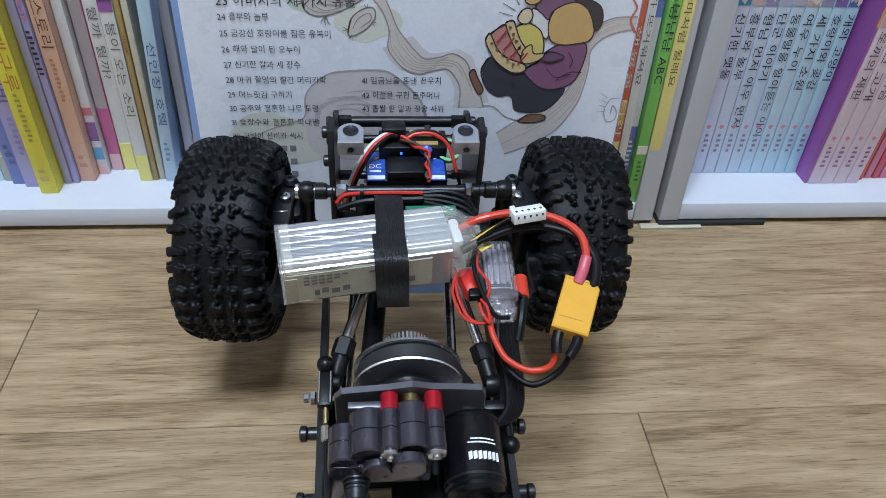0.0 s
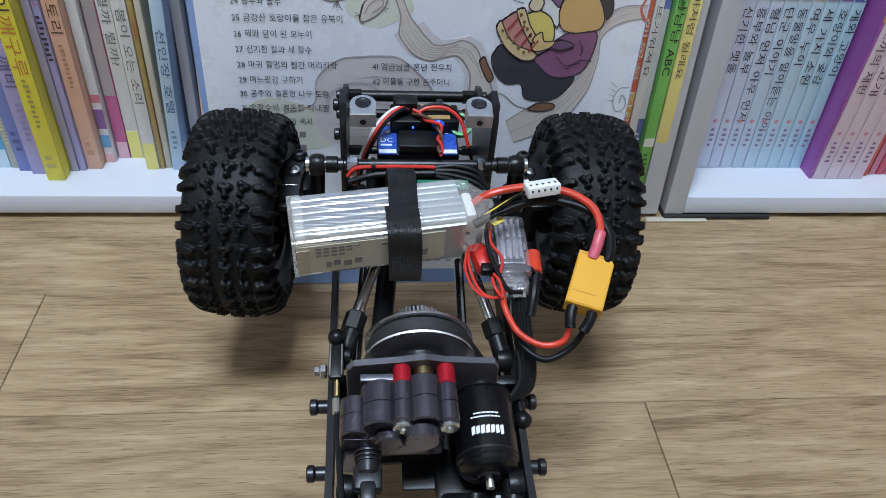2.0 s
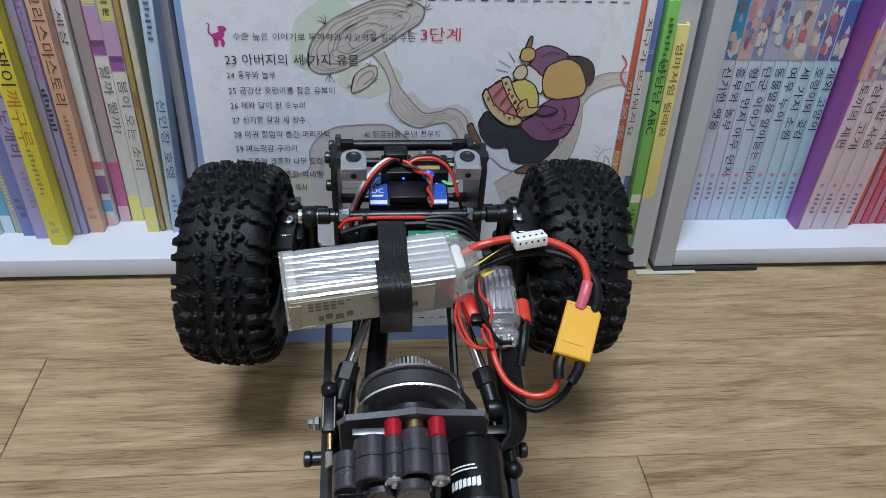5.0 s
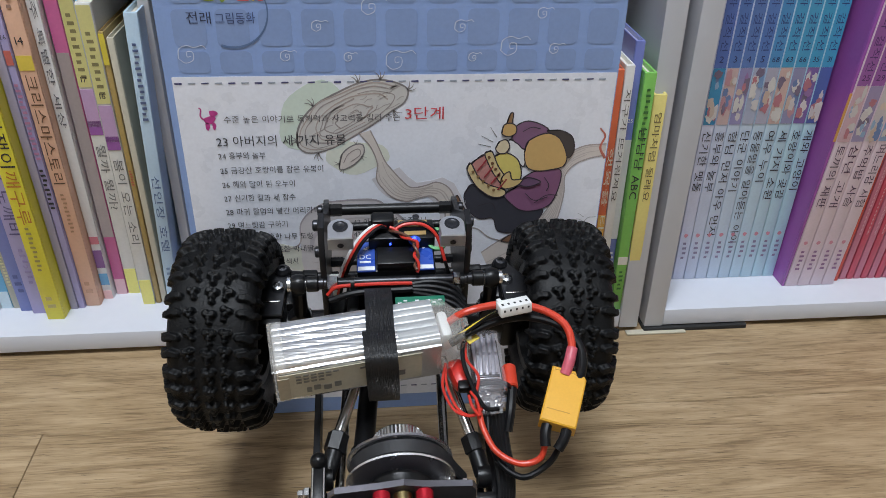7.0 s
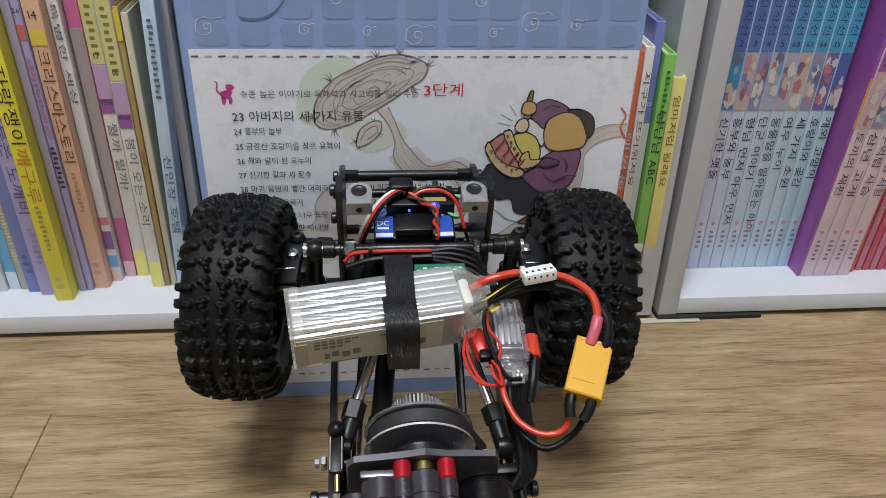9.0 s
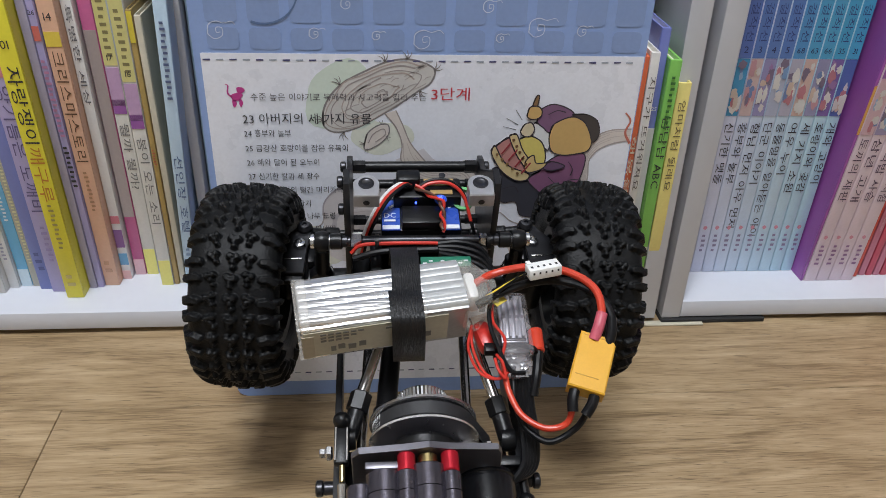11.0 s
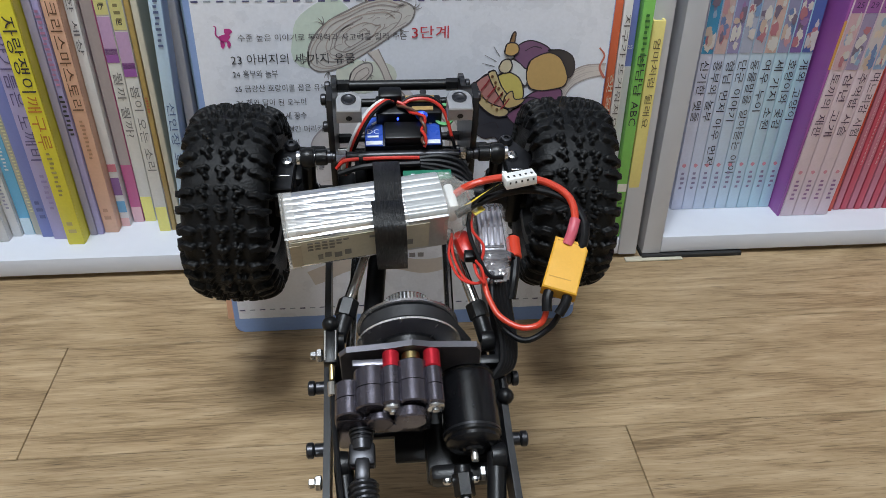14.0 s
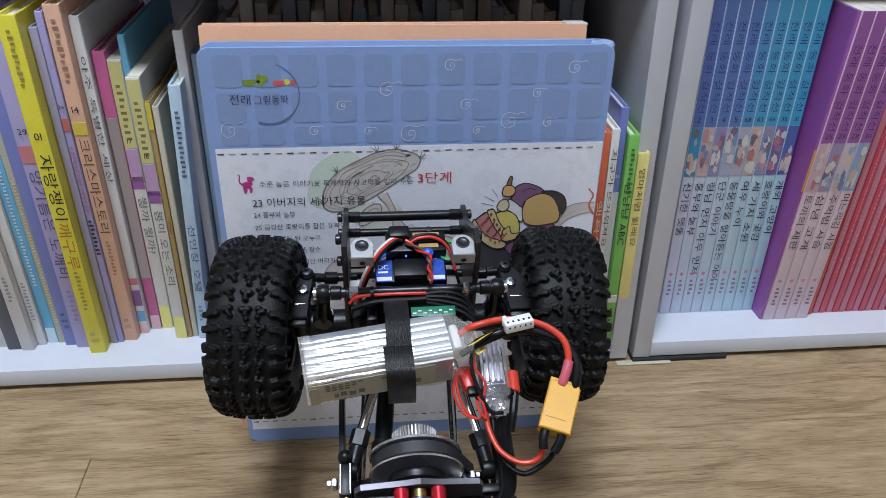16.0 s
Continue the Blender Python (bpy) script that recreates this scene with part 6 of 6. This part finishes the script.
# chassis rails, skid plate and posts
for s in (-1, 1):
    c("chassis_rail", prism([(-0.0200, 0.0080), (-0.1000, 0.0130), (-0.1500, 0.0120), (-0.2300, 0.0200), (-0.3500, 0.0200), (-0.3500, 0.0080), (-0.2300, 0.0050), (-0.1500, -0.0060), (-0.1000, -0.0050), (-0.0200, -0.0020)], s * 0.0400 - 0.0015, s * 0.0400 + 0.0015, YZ, 0.0003), M_CARBON, "black flat chassis rail")
    for y in (-0.1175, -0.1480):
        bm = rod((s * 0.0410, y, 0.003), (s * 0.0462, y, 0.003), 0.0030, 14)
        add_rod(bm, (s * 0.0462, y, 0.003), (s * 0.0495, y, 0.003), 0.0036, 16)
        c("side_post", bm, M_DARKBOLT, "black side post with cap screw")
    for y, z in ((-0.1065, 0.0140), (-0.1655, 0.0100)):
        for q, r in ((0.0420, 0.0034), (0.0448, 0.0022)):
            c("lock_nut", rod((s * q if s < 0 else q - 0.014, y, z), ((s * q) - 0.0030 if s < 0 else q - 0.017, y, z), r, 6), M_BOLT)
    # rear arms and links
    bm = bmesh.new()
    add_rod(bm, (s * 0.0330, -0.1580, 0.0140), (s * 0.0300, -0.1900, 0.0080), 0.0042, 14)
    add_lathe(bm, [(0, -0.003), (0.0056, -0.003), (0.0062, 0), (0.0056, 0.003), (0, 0.003)], (s * 0.0335, -0.1600, 0.0140), "x", 18)
    c("rear_link_end", bm, M_BLACK)
    c("rear_link", rod((s * 0.0300, -0.1900, 0.0080), (s * 0.0200, -0.3050, 0.0160), 0.0028, 12), M_STEEL)
bm = bmesh.new()
add_box(bm, (0.0, -0.1170, -0.0090), (0.0760, 0.0440, 0.0030), 0.0006)
add_box(bm, (0.0080, -0.1440, -0.0088), (0.0370, 0.0150, 0.0026), 0.0010)
c("skid_plate", bm, M_CARBON, "black skid plate under the gearbox")
c("cross_brace", box((0.0, -0.2300, 0.0120), (0.0770, 0.0080, 0.0100), 0.001), M_BLACK)
c("cross_brace", box((0.0, -0.3450, 0.0140), (0.0770, 0.0080, 0.0100), 0.001), M_BLACK)
# forward suspension links and drive shaft
for s, a, b, e in ((-1, (-0.0165, -0.0420, 0.0260), (-0.0300, -0.0830, 0.0200), (-0.0350, -0.1010, 0.0165)), (1, (0.0205, -0.0450, 0.0260), (0.0315, -0.0880, 0.0200), (0.0350, -0.1040, 0.0165))):
    c("upper_link", rod(a, b, 0.0027, 14), M_STEEL, "polished steel suspension link")
    bm = rod(b, e, 0.0040, 14)
    add_rod(bm, tuple(Vector(b).lerp(Vector(a), 0.06)), tuple(Vector(b).lerp(Vector(e), 0.35)), 0.0050, 6)
    add_lathe(bm, [(0, -0.003), (0.0048, -0.003), (0.0054, 0), (0.0048, 0.003), (0, 0.003)], e, "x", 18)
    c("rod_end", bm, M_BLACK)
c("lower_link", rod((-0.0260, -0.0300, -0.0040), (-0.0300, -0.1000, 0.0000), 0.0024, 12), M_STEEL, "polished steel suspension link")
c("lower_link", rod((0.0225, -0.0300, -0.0040), (0.0195, -0.1000, 0.0000), 0.0024, 12), M_STEEL, "polished steel suspension link")
bm = rod((-0.0120, -0.0160, 0.0040), (-0.0195, -0.0960, 0.0110), 0.0048, 18)
add_rod(bm, (-0.0184, -0.0840, 0.0100), (-0.0190, -0.0900, 0.0105), 0.0060, 18)
c("drive_shaft", bm, M_BLACK, "black front drive shaft")
lv = c("shift_lever", box((-0.0376, -0.1090, 0.0265), (0.0062, 0.0190, 0.0050), 0.0010), M_BLACK, "black shift lever with ball knob")
bm = bmesh.new()
bmesh.ops.create_icosphere(bm, subdivisions=3, radius=0.0038, matrix=Matrix.Translation((-0.0376, -0.0990, 0.0290)))
part("ball_knob", bm, M_BLACK, lv)
for q in (-0.0024, 0.0024):
    part("lever_edge", box((-0.0376 + q, -0.1100, 0.0292), (0.0006, 0.0150, 0.0006)), M_STEEL, lv)
part("threaded_rod", rod((-0.0372, -0.1180, 0.0262), (-0.0370, -0.1260, 0.0255), 0.0012, 10), M_BRASS, lv)
part("shift_cable", tube([(-0.0370, -0.1240, 0.0255), (-0.0365, -0.1400, 0.0230), (-0.0350, -0.1600, 0.0200), (-0.0320, -0.1900, 0.0150)], 0.0013, 8), M_BLKWIRE, lv)
part("cable_ferrule", rod((-0.0370, -0.1260, 0.0255), (-0.0368, -0.1330, 0.0245), 0.0020, 12), M_STEEL, lv)
bm = rod((0.0400, -0.1150, 0.0130), (0.0405, -0.1300, 0.0130), 0.0020, 12)
bmesh.ops.create_icosphere(bm, subdivisions=2, radius=0.0040, matrix=Matrix.Translation((0.0405, -0.1315, 0.0130)))
add_box(bm, (0.0360, -0.1145, 0.0150), (0.0130, 0.0050, 0.0060), 0.001)
c("motor_brace", bm, M_BLACK)

# gearbox between its plates
PY = -0.1210
XZ = Matrix(((1, 0, 0, 0), (0, 0, -1, 0), (0, 1, 0, 0), (0, 0, 0, 1)))
c("motor_plate", prism([(-0.0330, 0.0400), (-0.0300, 0.0440), (-0.0120, 0.0452), (-0.0020, 0.0480), (0.0060, 0.0450), (0.0260, 0.0440), (0.0280, 0.0400), (0.0300, -0.0040), (-0.0330, -0.0040)], -PY - 0.0014, -PY + 0.0014, XZ, 0.0004), M_GREY, "grey anodised motor plate")
c("plate_strip", box((-0.0190, -0.1268, 0.0410), (0.0170, 0.0030, 0.0030), 0.0004), M_GREY)
gb = bmesh.new()
add_box(gb, (-0.0135, -0.1395, 0.0260), (0.0380, 0.0150, 0.0240), 0.002)
add_box(gb, (-0.0285, -0.1412, 0.0180), (0.0140, 0.0150, 0.0300), 0.002)
gearbox = c("gearbox", gb, M_GUN, "gunmetal machined gearbox housing")
for x, z, r, y0, y1 in ((-0.0292, 0.0330, 0.0060, -0.1320, -0.1480), (-0.0195, 0.0365, 0.0078, -0.1285, -0.1470), (-0.0112, 0.0420, 0.0042, -0.1300, -0.1470), (-0.0026, 0.0395, 0.0074, -0.1275, -0.1470), (0.0062, 0.0420, 0.0040, -0.1310, -0.1475)):
    ym = (y0 + y1) / 2
    tower = lathe([(0, y1), (r - 0.0006, y1), (r, y1 + 0.0006), (r, ym - 0.00025), (r - 0.0005, ym - 0.0001), (r - 0.0005, ym + 0.0001), (r, ym + 0.00025), (r, y0 - 0.0006), (r - 0.0006, y0), (0, y0)], (x, 0, z), "y", 28)
    part("gear_tower", tower, M_GUN, gearbox)
for x in (-0.0112, 0.0062):
    c("standoff", rod((x, -0.1224, 0.0420), (x, -0.1310, 0.0420), 0.0036, 20), M_REDALU, "red anodised standoff")
    part("housing_screw", lathe([(0, 0.0016), (0.0014, 0.0016), (0.0014, 0.0008), (0.0034, 0.0006), (0.0040, 0.0), (0.0040, -0.0016), (0, -0.0016)], m=Matrix.Translation((x, -0.1482, 0.0405)) @ Matrix.Rotation(radians(90), 4, "X"), n=20), M_BOLT, gearbox)
part("end_boss", lathe([(0, -0.1525), (0.0062, -0.1525), (0.0068, -0.1518), (0.0068, -0.1480), (0, -0.1480)], (-0.0040, 0, 0.0372), "y", 28), M_GUN, gearbox)
part("end_boss", lathe([(0, -0.1512), (0.0052, -0.1512), (0.0058, -0.1506), (0.0058, -0.1480), (0, -0.1480)], (-0.0165, 0, 0.0330), "y", 28), M_GUN, gearbox)
part("end_boss", lathe([(0, -0.1512), (0.0034, -0.1512), (0.0037, -0.1508), (0.0037, -0.1485), (0, -0.1485)], (-0.0105, 0, 0.0290), "y", 20), M_GUN, gearbox)
c("input_bushing", rod((-0.0026, -0.1224, 0.0400), (-0.0026, -0.1280, 0.0400), 0.0040, 24), M_BRASS, "brass input bushing")
ob_ = c("output_boss", lathe([(0, -0.1500), (0.0070, -0.1500), (0.0096, -0.1490), (0.0106, -0.1470), (0.0106, -0.1430), (0.0090, -0.1420), (0, -0.1420)], (-0.0246, 0.0035, 0.0225), "y", 32), M_GUN, "gunmetal output boss")
bm = bmesh.new()
for k in range(4):
    add_lathe(bm, [(0, -0.0006), (0.0058 - 0.0004 * k, -0.0006), (0.0060 - 0.0004 * k, 0), (0.0058 - 0.0004 * k, 0.0006), (0, 0.0006)], (-0.0246, -0.1475 - 0.0017 * k, 0.0225), "y", 24)
c("shaft_collar", bm, M_DARKBOLT, "ribbed steel output collar")
bm = rod((-0.0246, -0.1465, 0.0225), (-0.0246, -0.1575, 0.0215), 0.0046, 18)
add_box(bm, (-0.0246, -0.1590, 0.0210), (0.0110, 0.0100, 0.0060), 0.0015)
add_box(bm, (-0.0246, -0.1660, 0.0200), (0.0060, 0.0100, 0.0110), 0.0015)
add_rod(bm, (-0.0300, -0.1625, 0.0205), (-0.0192, -0.1625, 0.0205), 0.0022, 12)
add_rod(bm, (-0.0246, -0.1700, 0.0195), (-0.0130, -0.2980, 0.0190), 0.0058, 18)
for k in range(5):
    add_rod(bm, (-0.0244, -0.1715 - 0.0022 * k, 0.0195), (-0.0243, -0.1727 - 0.0022 * k, 0.0195), 0.0066, 18)
c("rear_drive_shaft", bm, M_DARKBOLT, "black jointed rear drive shaft")

# drive pulley, belt and motor
PX, PZ = -0.0022, 0.0190
pul = bmesh.new()
add_lathe(pul, [(0, 0.0150), (0.0075, 0.0150), (0.0080, 0.0146), (0.0100, 0.0146), (0.0112, 0.0142), (0.0112, 0.0040), (0.0225, 0.0030), (0.0238, 0.0022), (0.0238, 0.0010), (0.0205, 0.0000), (0.0205, -0.0064), (0.0234, -0.0070), (0.0241, -0.0078), (0.0238, -0.0086), (0.0175, -0.0112), (0.0150, -0.0116), (0.0142, -0.0100), (0, -0.0100)], (0, 0, 0), "y", 64)
pulley = c("drive_pulley", pul, M_TURNED, "turned aluminium flanged drive pulley")
pulley.matrix_basis = pose(PX, -0.0975, PZ)
ridge = None
for k in range(40):
    if ridge is None:
        ob = part("ridge", box((0, 0.0092, 0.0112), (0.0007, 0.0090, 0.0008)), M_ALU, pulley)
        ridge = ob.data
    else:
        ob = new("ridge", ridge)
        ob.parent = pulley
    ob.matrix_basis = pose(0, 0, 0, 0, 9 * k, 0)
part("pulley_boss", lathe([(0, -0.0160), (0.0130, -0.0160), (0.0146, -0.0146), (0.0150, -0.0100), (0, -0.0100)], (0, 0, 0), "y", 36), M_BLACK, pulley, "black pulley boss")
MX, MZ = 0.0232, 0.0165
# belt round the pulley and the small motor pinion
d = Vector((MX - PX, MZ + -0.010 - PZ))
R1, R2 = 0.0212, 0.0042
base = math.atan2(d.y, d.x)
off = math.acos((R1 - R2) / d.length)
loop = []
for k in range(49):
    a = base + off + (2 * math.pi - 2 * off) * k / 48
    loop.append((PX + R1 * math.cos(a), PZ + R1 * math.sin(a)))
for k in range(13):
    a = base - off + 2 * off * k / 12
    loop.append((MX + R2 * math.cos(a), MZ - 0.010 + R2 * math.sin(a)))
bm = bmesh.new()
ring = []
n = len(loop)
for i in range(n):
    p, q, r = Vector(loop[i - 1]), Vector(loop[i]), Vector(loop[(i + 1) % n])
    t = (r - p).normalized()
    nx, nz = t.y, -t.x
    ring.append([bm.verts.new((q.x + nx * o, y, q.y + nz * o)) for o, y in ((0, -0.0978), (0.0013, -0.0978), (0.0013, -0.1036), (0, -0.1036))])
for i in range(n):
    a, b = ring[i], ring[(i + 1) % n]
    for k in range(4):
        bm.faces.new((a[k], a[(k + 1) % 4], b[(k + 1) % 4], b[k]))
c("drive_belt", bm, mat("black_belt_rubber", (0.022, 0.022, 0.024), 0.5, vary=0.2, scale=300, bump=0.3, bump_scale=1500), "black toothed drive belt")
c("pinion", rod((MX, -0.0965, MZ - 0.010), (MX, -0.1220, MZ - 0.010), 0.0040, 20), M_STEEL)
# the belt's white print, which travels round with it
bm = bmesh.new()
for row, (words, wd) in enumerate((("142-2GT", 0.0105), ("142-2GT", 0.0105))):
    t = text_mesh(words, 0.0022, wd, centre=True)
    for f in t.faces:
        vs = []
        for v in f.verts:
            a = v.co.x / 0.0226
            rr = 0.0227
            vs.append(bm.verts.new((rr * math.sin(a), -0.1006 - 0.0025 * row + v.co.y, rr * math.cos(a))))
        bm.faces.new(vs)
    t.free()
for k in range(6):
    a = (-0.0046 + 0.0018 * k) / 0.0226
    t = Matrix.Rotation(a, 4, "Y") @ Matrix.Translation((0, -0.0984, 0.0226))
    add_box(bm, tuple(t @ Vector((0, 0, 0))), (0.0010, 0.0011, 0.0001), 0, Matrix.Rotation(a, 4, "Y"))
belt_print = c("belt_print", bm, M_WHITEINK, "white printed belt marking")
belt_print.matrix_basis = pose(PX, 0, PZ)
# motor: fixed mount and a turning can
MR = 0.0126
can = c("motor_can", lathe([(0, -0.0205), (0.0045, -0.0205), (0.0050, -0.0195), (0.0090, -0.0190), (MR - 0.0020, -0.0180), (MR - 0.0008, -0.0165), (MR - 0.0008, -0.0150), (MR, -0.0142), (MR, 0.0125), (MR - 0.0006, 0.0130), (MR - 0.0006, 0.0140), (MR, 0.0145), (MR - 0.0005, 0.0165), (0.0070, 0.0170), (0, 0.0170)], (0, 0, 0), "y", 56), M_CAN, "glossy black turning motor can")
can.matrix_basis = pose(MX, -0.1380, MZ)
rs = random.Random(4)
for y0, hgt, n, a0, step, fill in ((-0.0052, 0.0046, 7, -0.56, 0.155, 0.80), (0.0004, 0.0007, 9, -0.56, 0.11, 0.86), (0.0020, 0.0007, 6, -0.46, 0.14, 0.86)):
    for k in range(n):
        a = a0 + step * k
        bm = bmesh.new()
        h = hgt * (0.85 + 0.15 * rs.random()) if hgt > 0.002 else hgt
        pts = [(a, y0 - h / 2), (a + step * fill, y0 - h / 2 + (0.0006 if hgt > 0.002 else 0)), (a + step * fill, y0 + h / 2), (a, y0 + h / 2 - (0.0006 if hgt > 0.002 else 0))]
        lo = [bm.verts.new(((MR + 0.00015) * math.sin(q), y, (MR + 0.00015) * math.cos(q))) for q, y in pts]
        bm.faces.new(lo)
        link("wordmark_bar", bm, M_WHITEINK, can, smooth=0)
part("can_ring", lathe([(MR - 0.0004, -0.0128), (MR + 0.0002, -0.0128), (MR + 0.0002, -0.0118), (MR - 0.0004, -0.0118), (MR - 0.0004, -0.0128)], (0, 0, 0), "y", 56), M_DARKBOLT, can)
part("shaft_end", lathe([(0, -0.0245), (0.0016, -0.0245), (0.0018, -0.0240), (0.0018, -0.0200), (0, -0.0200)], (0, 0, 0), "y", 16), M_STEEL, can)
bm = bmesh.new()
add_box(bm, (MX - 0.002, -0.1620, 0.0000), (0.0340, 0.0080, 0.0120), 0.003)
add_box(bm, (MX - 0.002, -0.1500, -0.0040), (0.0360, 0.0280, 0.0060), 0.002)
c("motor_cradle", bm, M_BLACK, "black motor cradle")
bm = bmesh.new()
for x, z in ((-0.012, 0.006), (0.010, 0.005), (0.0, 0.0065)):
    add_rod(bm, (MX + x, -0.1655, z), (MX + x, -0.1680, z), 0.0020, 10)
c("cradle_screw", bm, M_BOLT)
bm = rod((0.0180, -0.1640, 0.0080), (0.0185, -0.1740, 0.0060), 0.0046, 6)
add_rod(bm, (0.0180, -0.1610, 0.0085), (0.0180, -0.1650, 0.0080), 0.0036, 14)
c("rod_end", bm, M_BLACK)
c("rear_upper_link", rod((0.0185, -0.1740, 0.0060), (0.0180, -0.3000, 0.0260), 0.0030, 14), M_STEEL, "polished steel rear link")

# ---- floor planks ----
plank_mesh = None
for row in range(-4, 27):
    y0 = SEAM - (row + 1) * PITCH
    first = {0: -0.2795, 1: 0.0863, -1: 0.39}.get(row, ((row * 37) % 11) / 11 * 0.8 - 0.4)
    for k in range(-3, 4):
        x0 = first + k * 0.80
        if x0 > 1.58 or x0 + 0.8 < -1.58 or y0 > 0.46 or y0 < -2.6:
            continue
        if x0 < -1.6 or x0 + 0.8 > 1.6:
            a, b = max(x0, -1.6), min(x0 + 0.8, 1.6)
            cut = link("plank", box(((b - a) / 2, PITCH / 2, -0.0032), (b - a - 0.0004, PITCH - 0.0004, 0.0064), 0.0005, seg=1), M_WOOD, floor, smooth=0)
            cut.matrix_basis = pose(a, y0, 0)
            continue
        if plank_mesh is None:
            bm = box((0.40, PITCH / 2, -0.0032), (0.80 - 0.0004, PITCH - 0.0004, 0.0064), 0.0005, seg=1)
            first_ob = link("plank", bm, M_WOOD, floor, smooth=0)
            plank_mesh = first_ob.data
            first_ob.matrix_basis = pose(x0, y0, 0)
        else:
            ob = new("plank", plank_mesh)
            ob.parent = floor
            ob.matrix_basis = pose(x0, y0, 0)


def motions():
    """The crawler climbs the book: it rises and pitches up, its wheels roll, motor, pulley and belt turn."""
    def pitch(t):
        return 10.13 + 0.556 * t + 0.0080 * t * t

    times = [0.5 * k for k in range(33)]
    walk(car, [(t, pose(-0.0499, 0.0205, climb(t), pitch(t))) for t in times])
    for w, nm, x, y in wheels:
        rows = []
        for t in times:
            p = radians(pitch(t))
            roll = -math.degrees((climb(t) - climb(0)) / TYRE_R) - (pitch(t) - pitch(0))
            z = 0.0 if nm == "front" else (TYRE_R - climb(t) - y * math.sin(p)) / math.cos(p)
            rows.append((t, pose(x, y, z, roll + (7 if x > 0 else 0), 0, (-2.5 if x > 0 else -4.5) if nm == "front" else 0)))
        walk(w, rows)
    fine = [0.2 * k for k in range(81)]
    walk(can, [(t, pose(MX, -0.1380, MZ, 0, -360 / 0.976 * (t - 0.03) + 6, 0)) for t in fine])
    walk(pulley, [(t, pose(PX, -0.0975, PZ, 0, -109 * t, 0)) for t in fine])

    def belt_angle(t):
        u = (t - 1.02 + 1.0) % 4.67
        return 109 * (u - 1.0) if u < 2.0 else 109 + (u - 2.0) * 142 / 2.67

    walk(belt_print, [(t, pose(PX, 0, PZ, 0, -belt_angle(t), 0)) for t in fine])


def climb(t):
    return float(np.interp(t, CLIMB_T, CLIMB_Z))


CLIMB_T = [0.0, 2.0, 5.5, 7.0, 9.0, 11.5, 13.0, 14.5, 16.0]
CLIMB_Z = [0.0930, 0.0997, 0.1115, 0.1164, 0.1230, 0.1313, 0.1364, 0.1417, 0.1475]
motions()
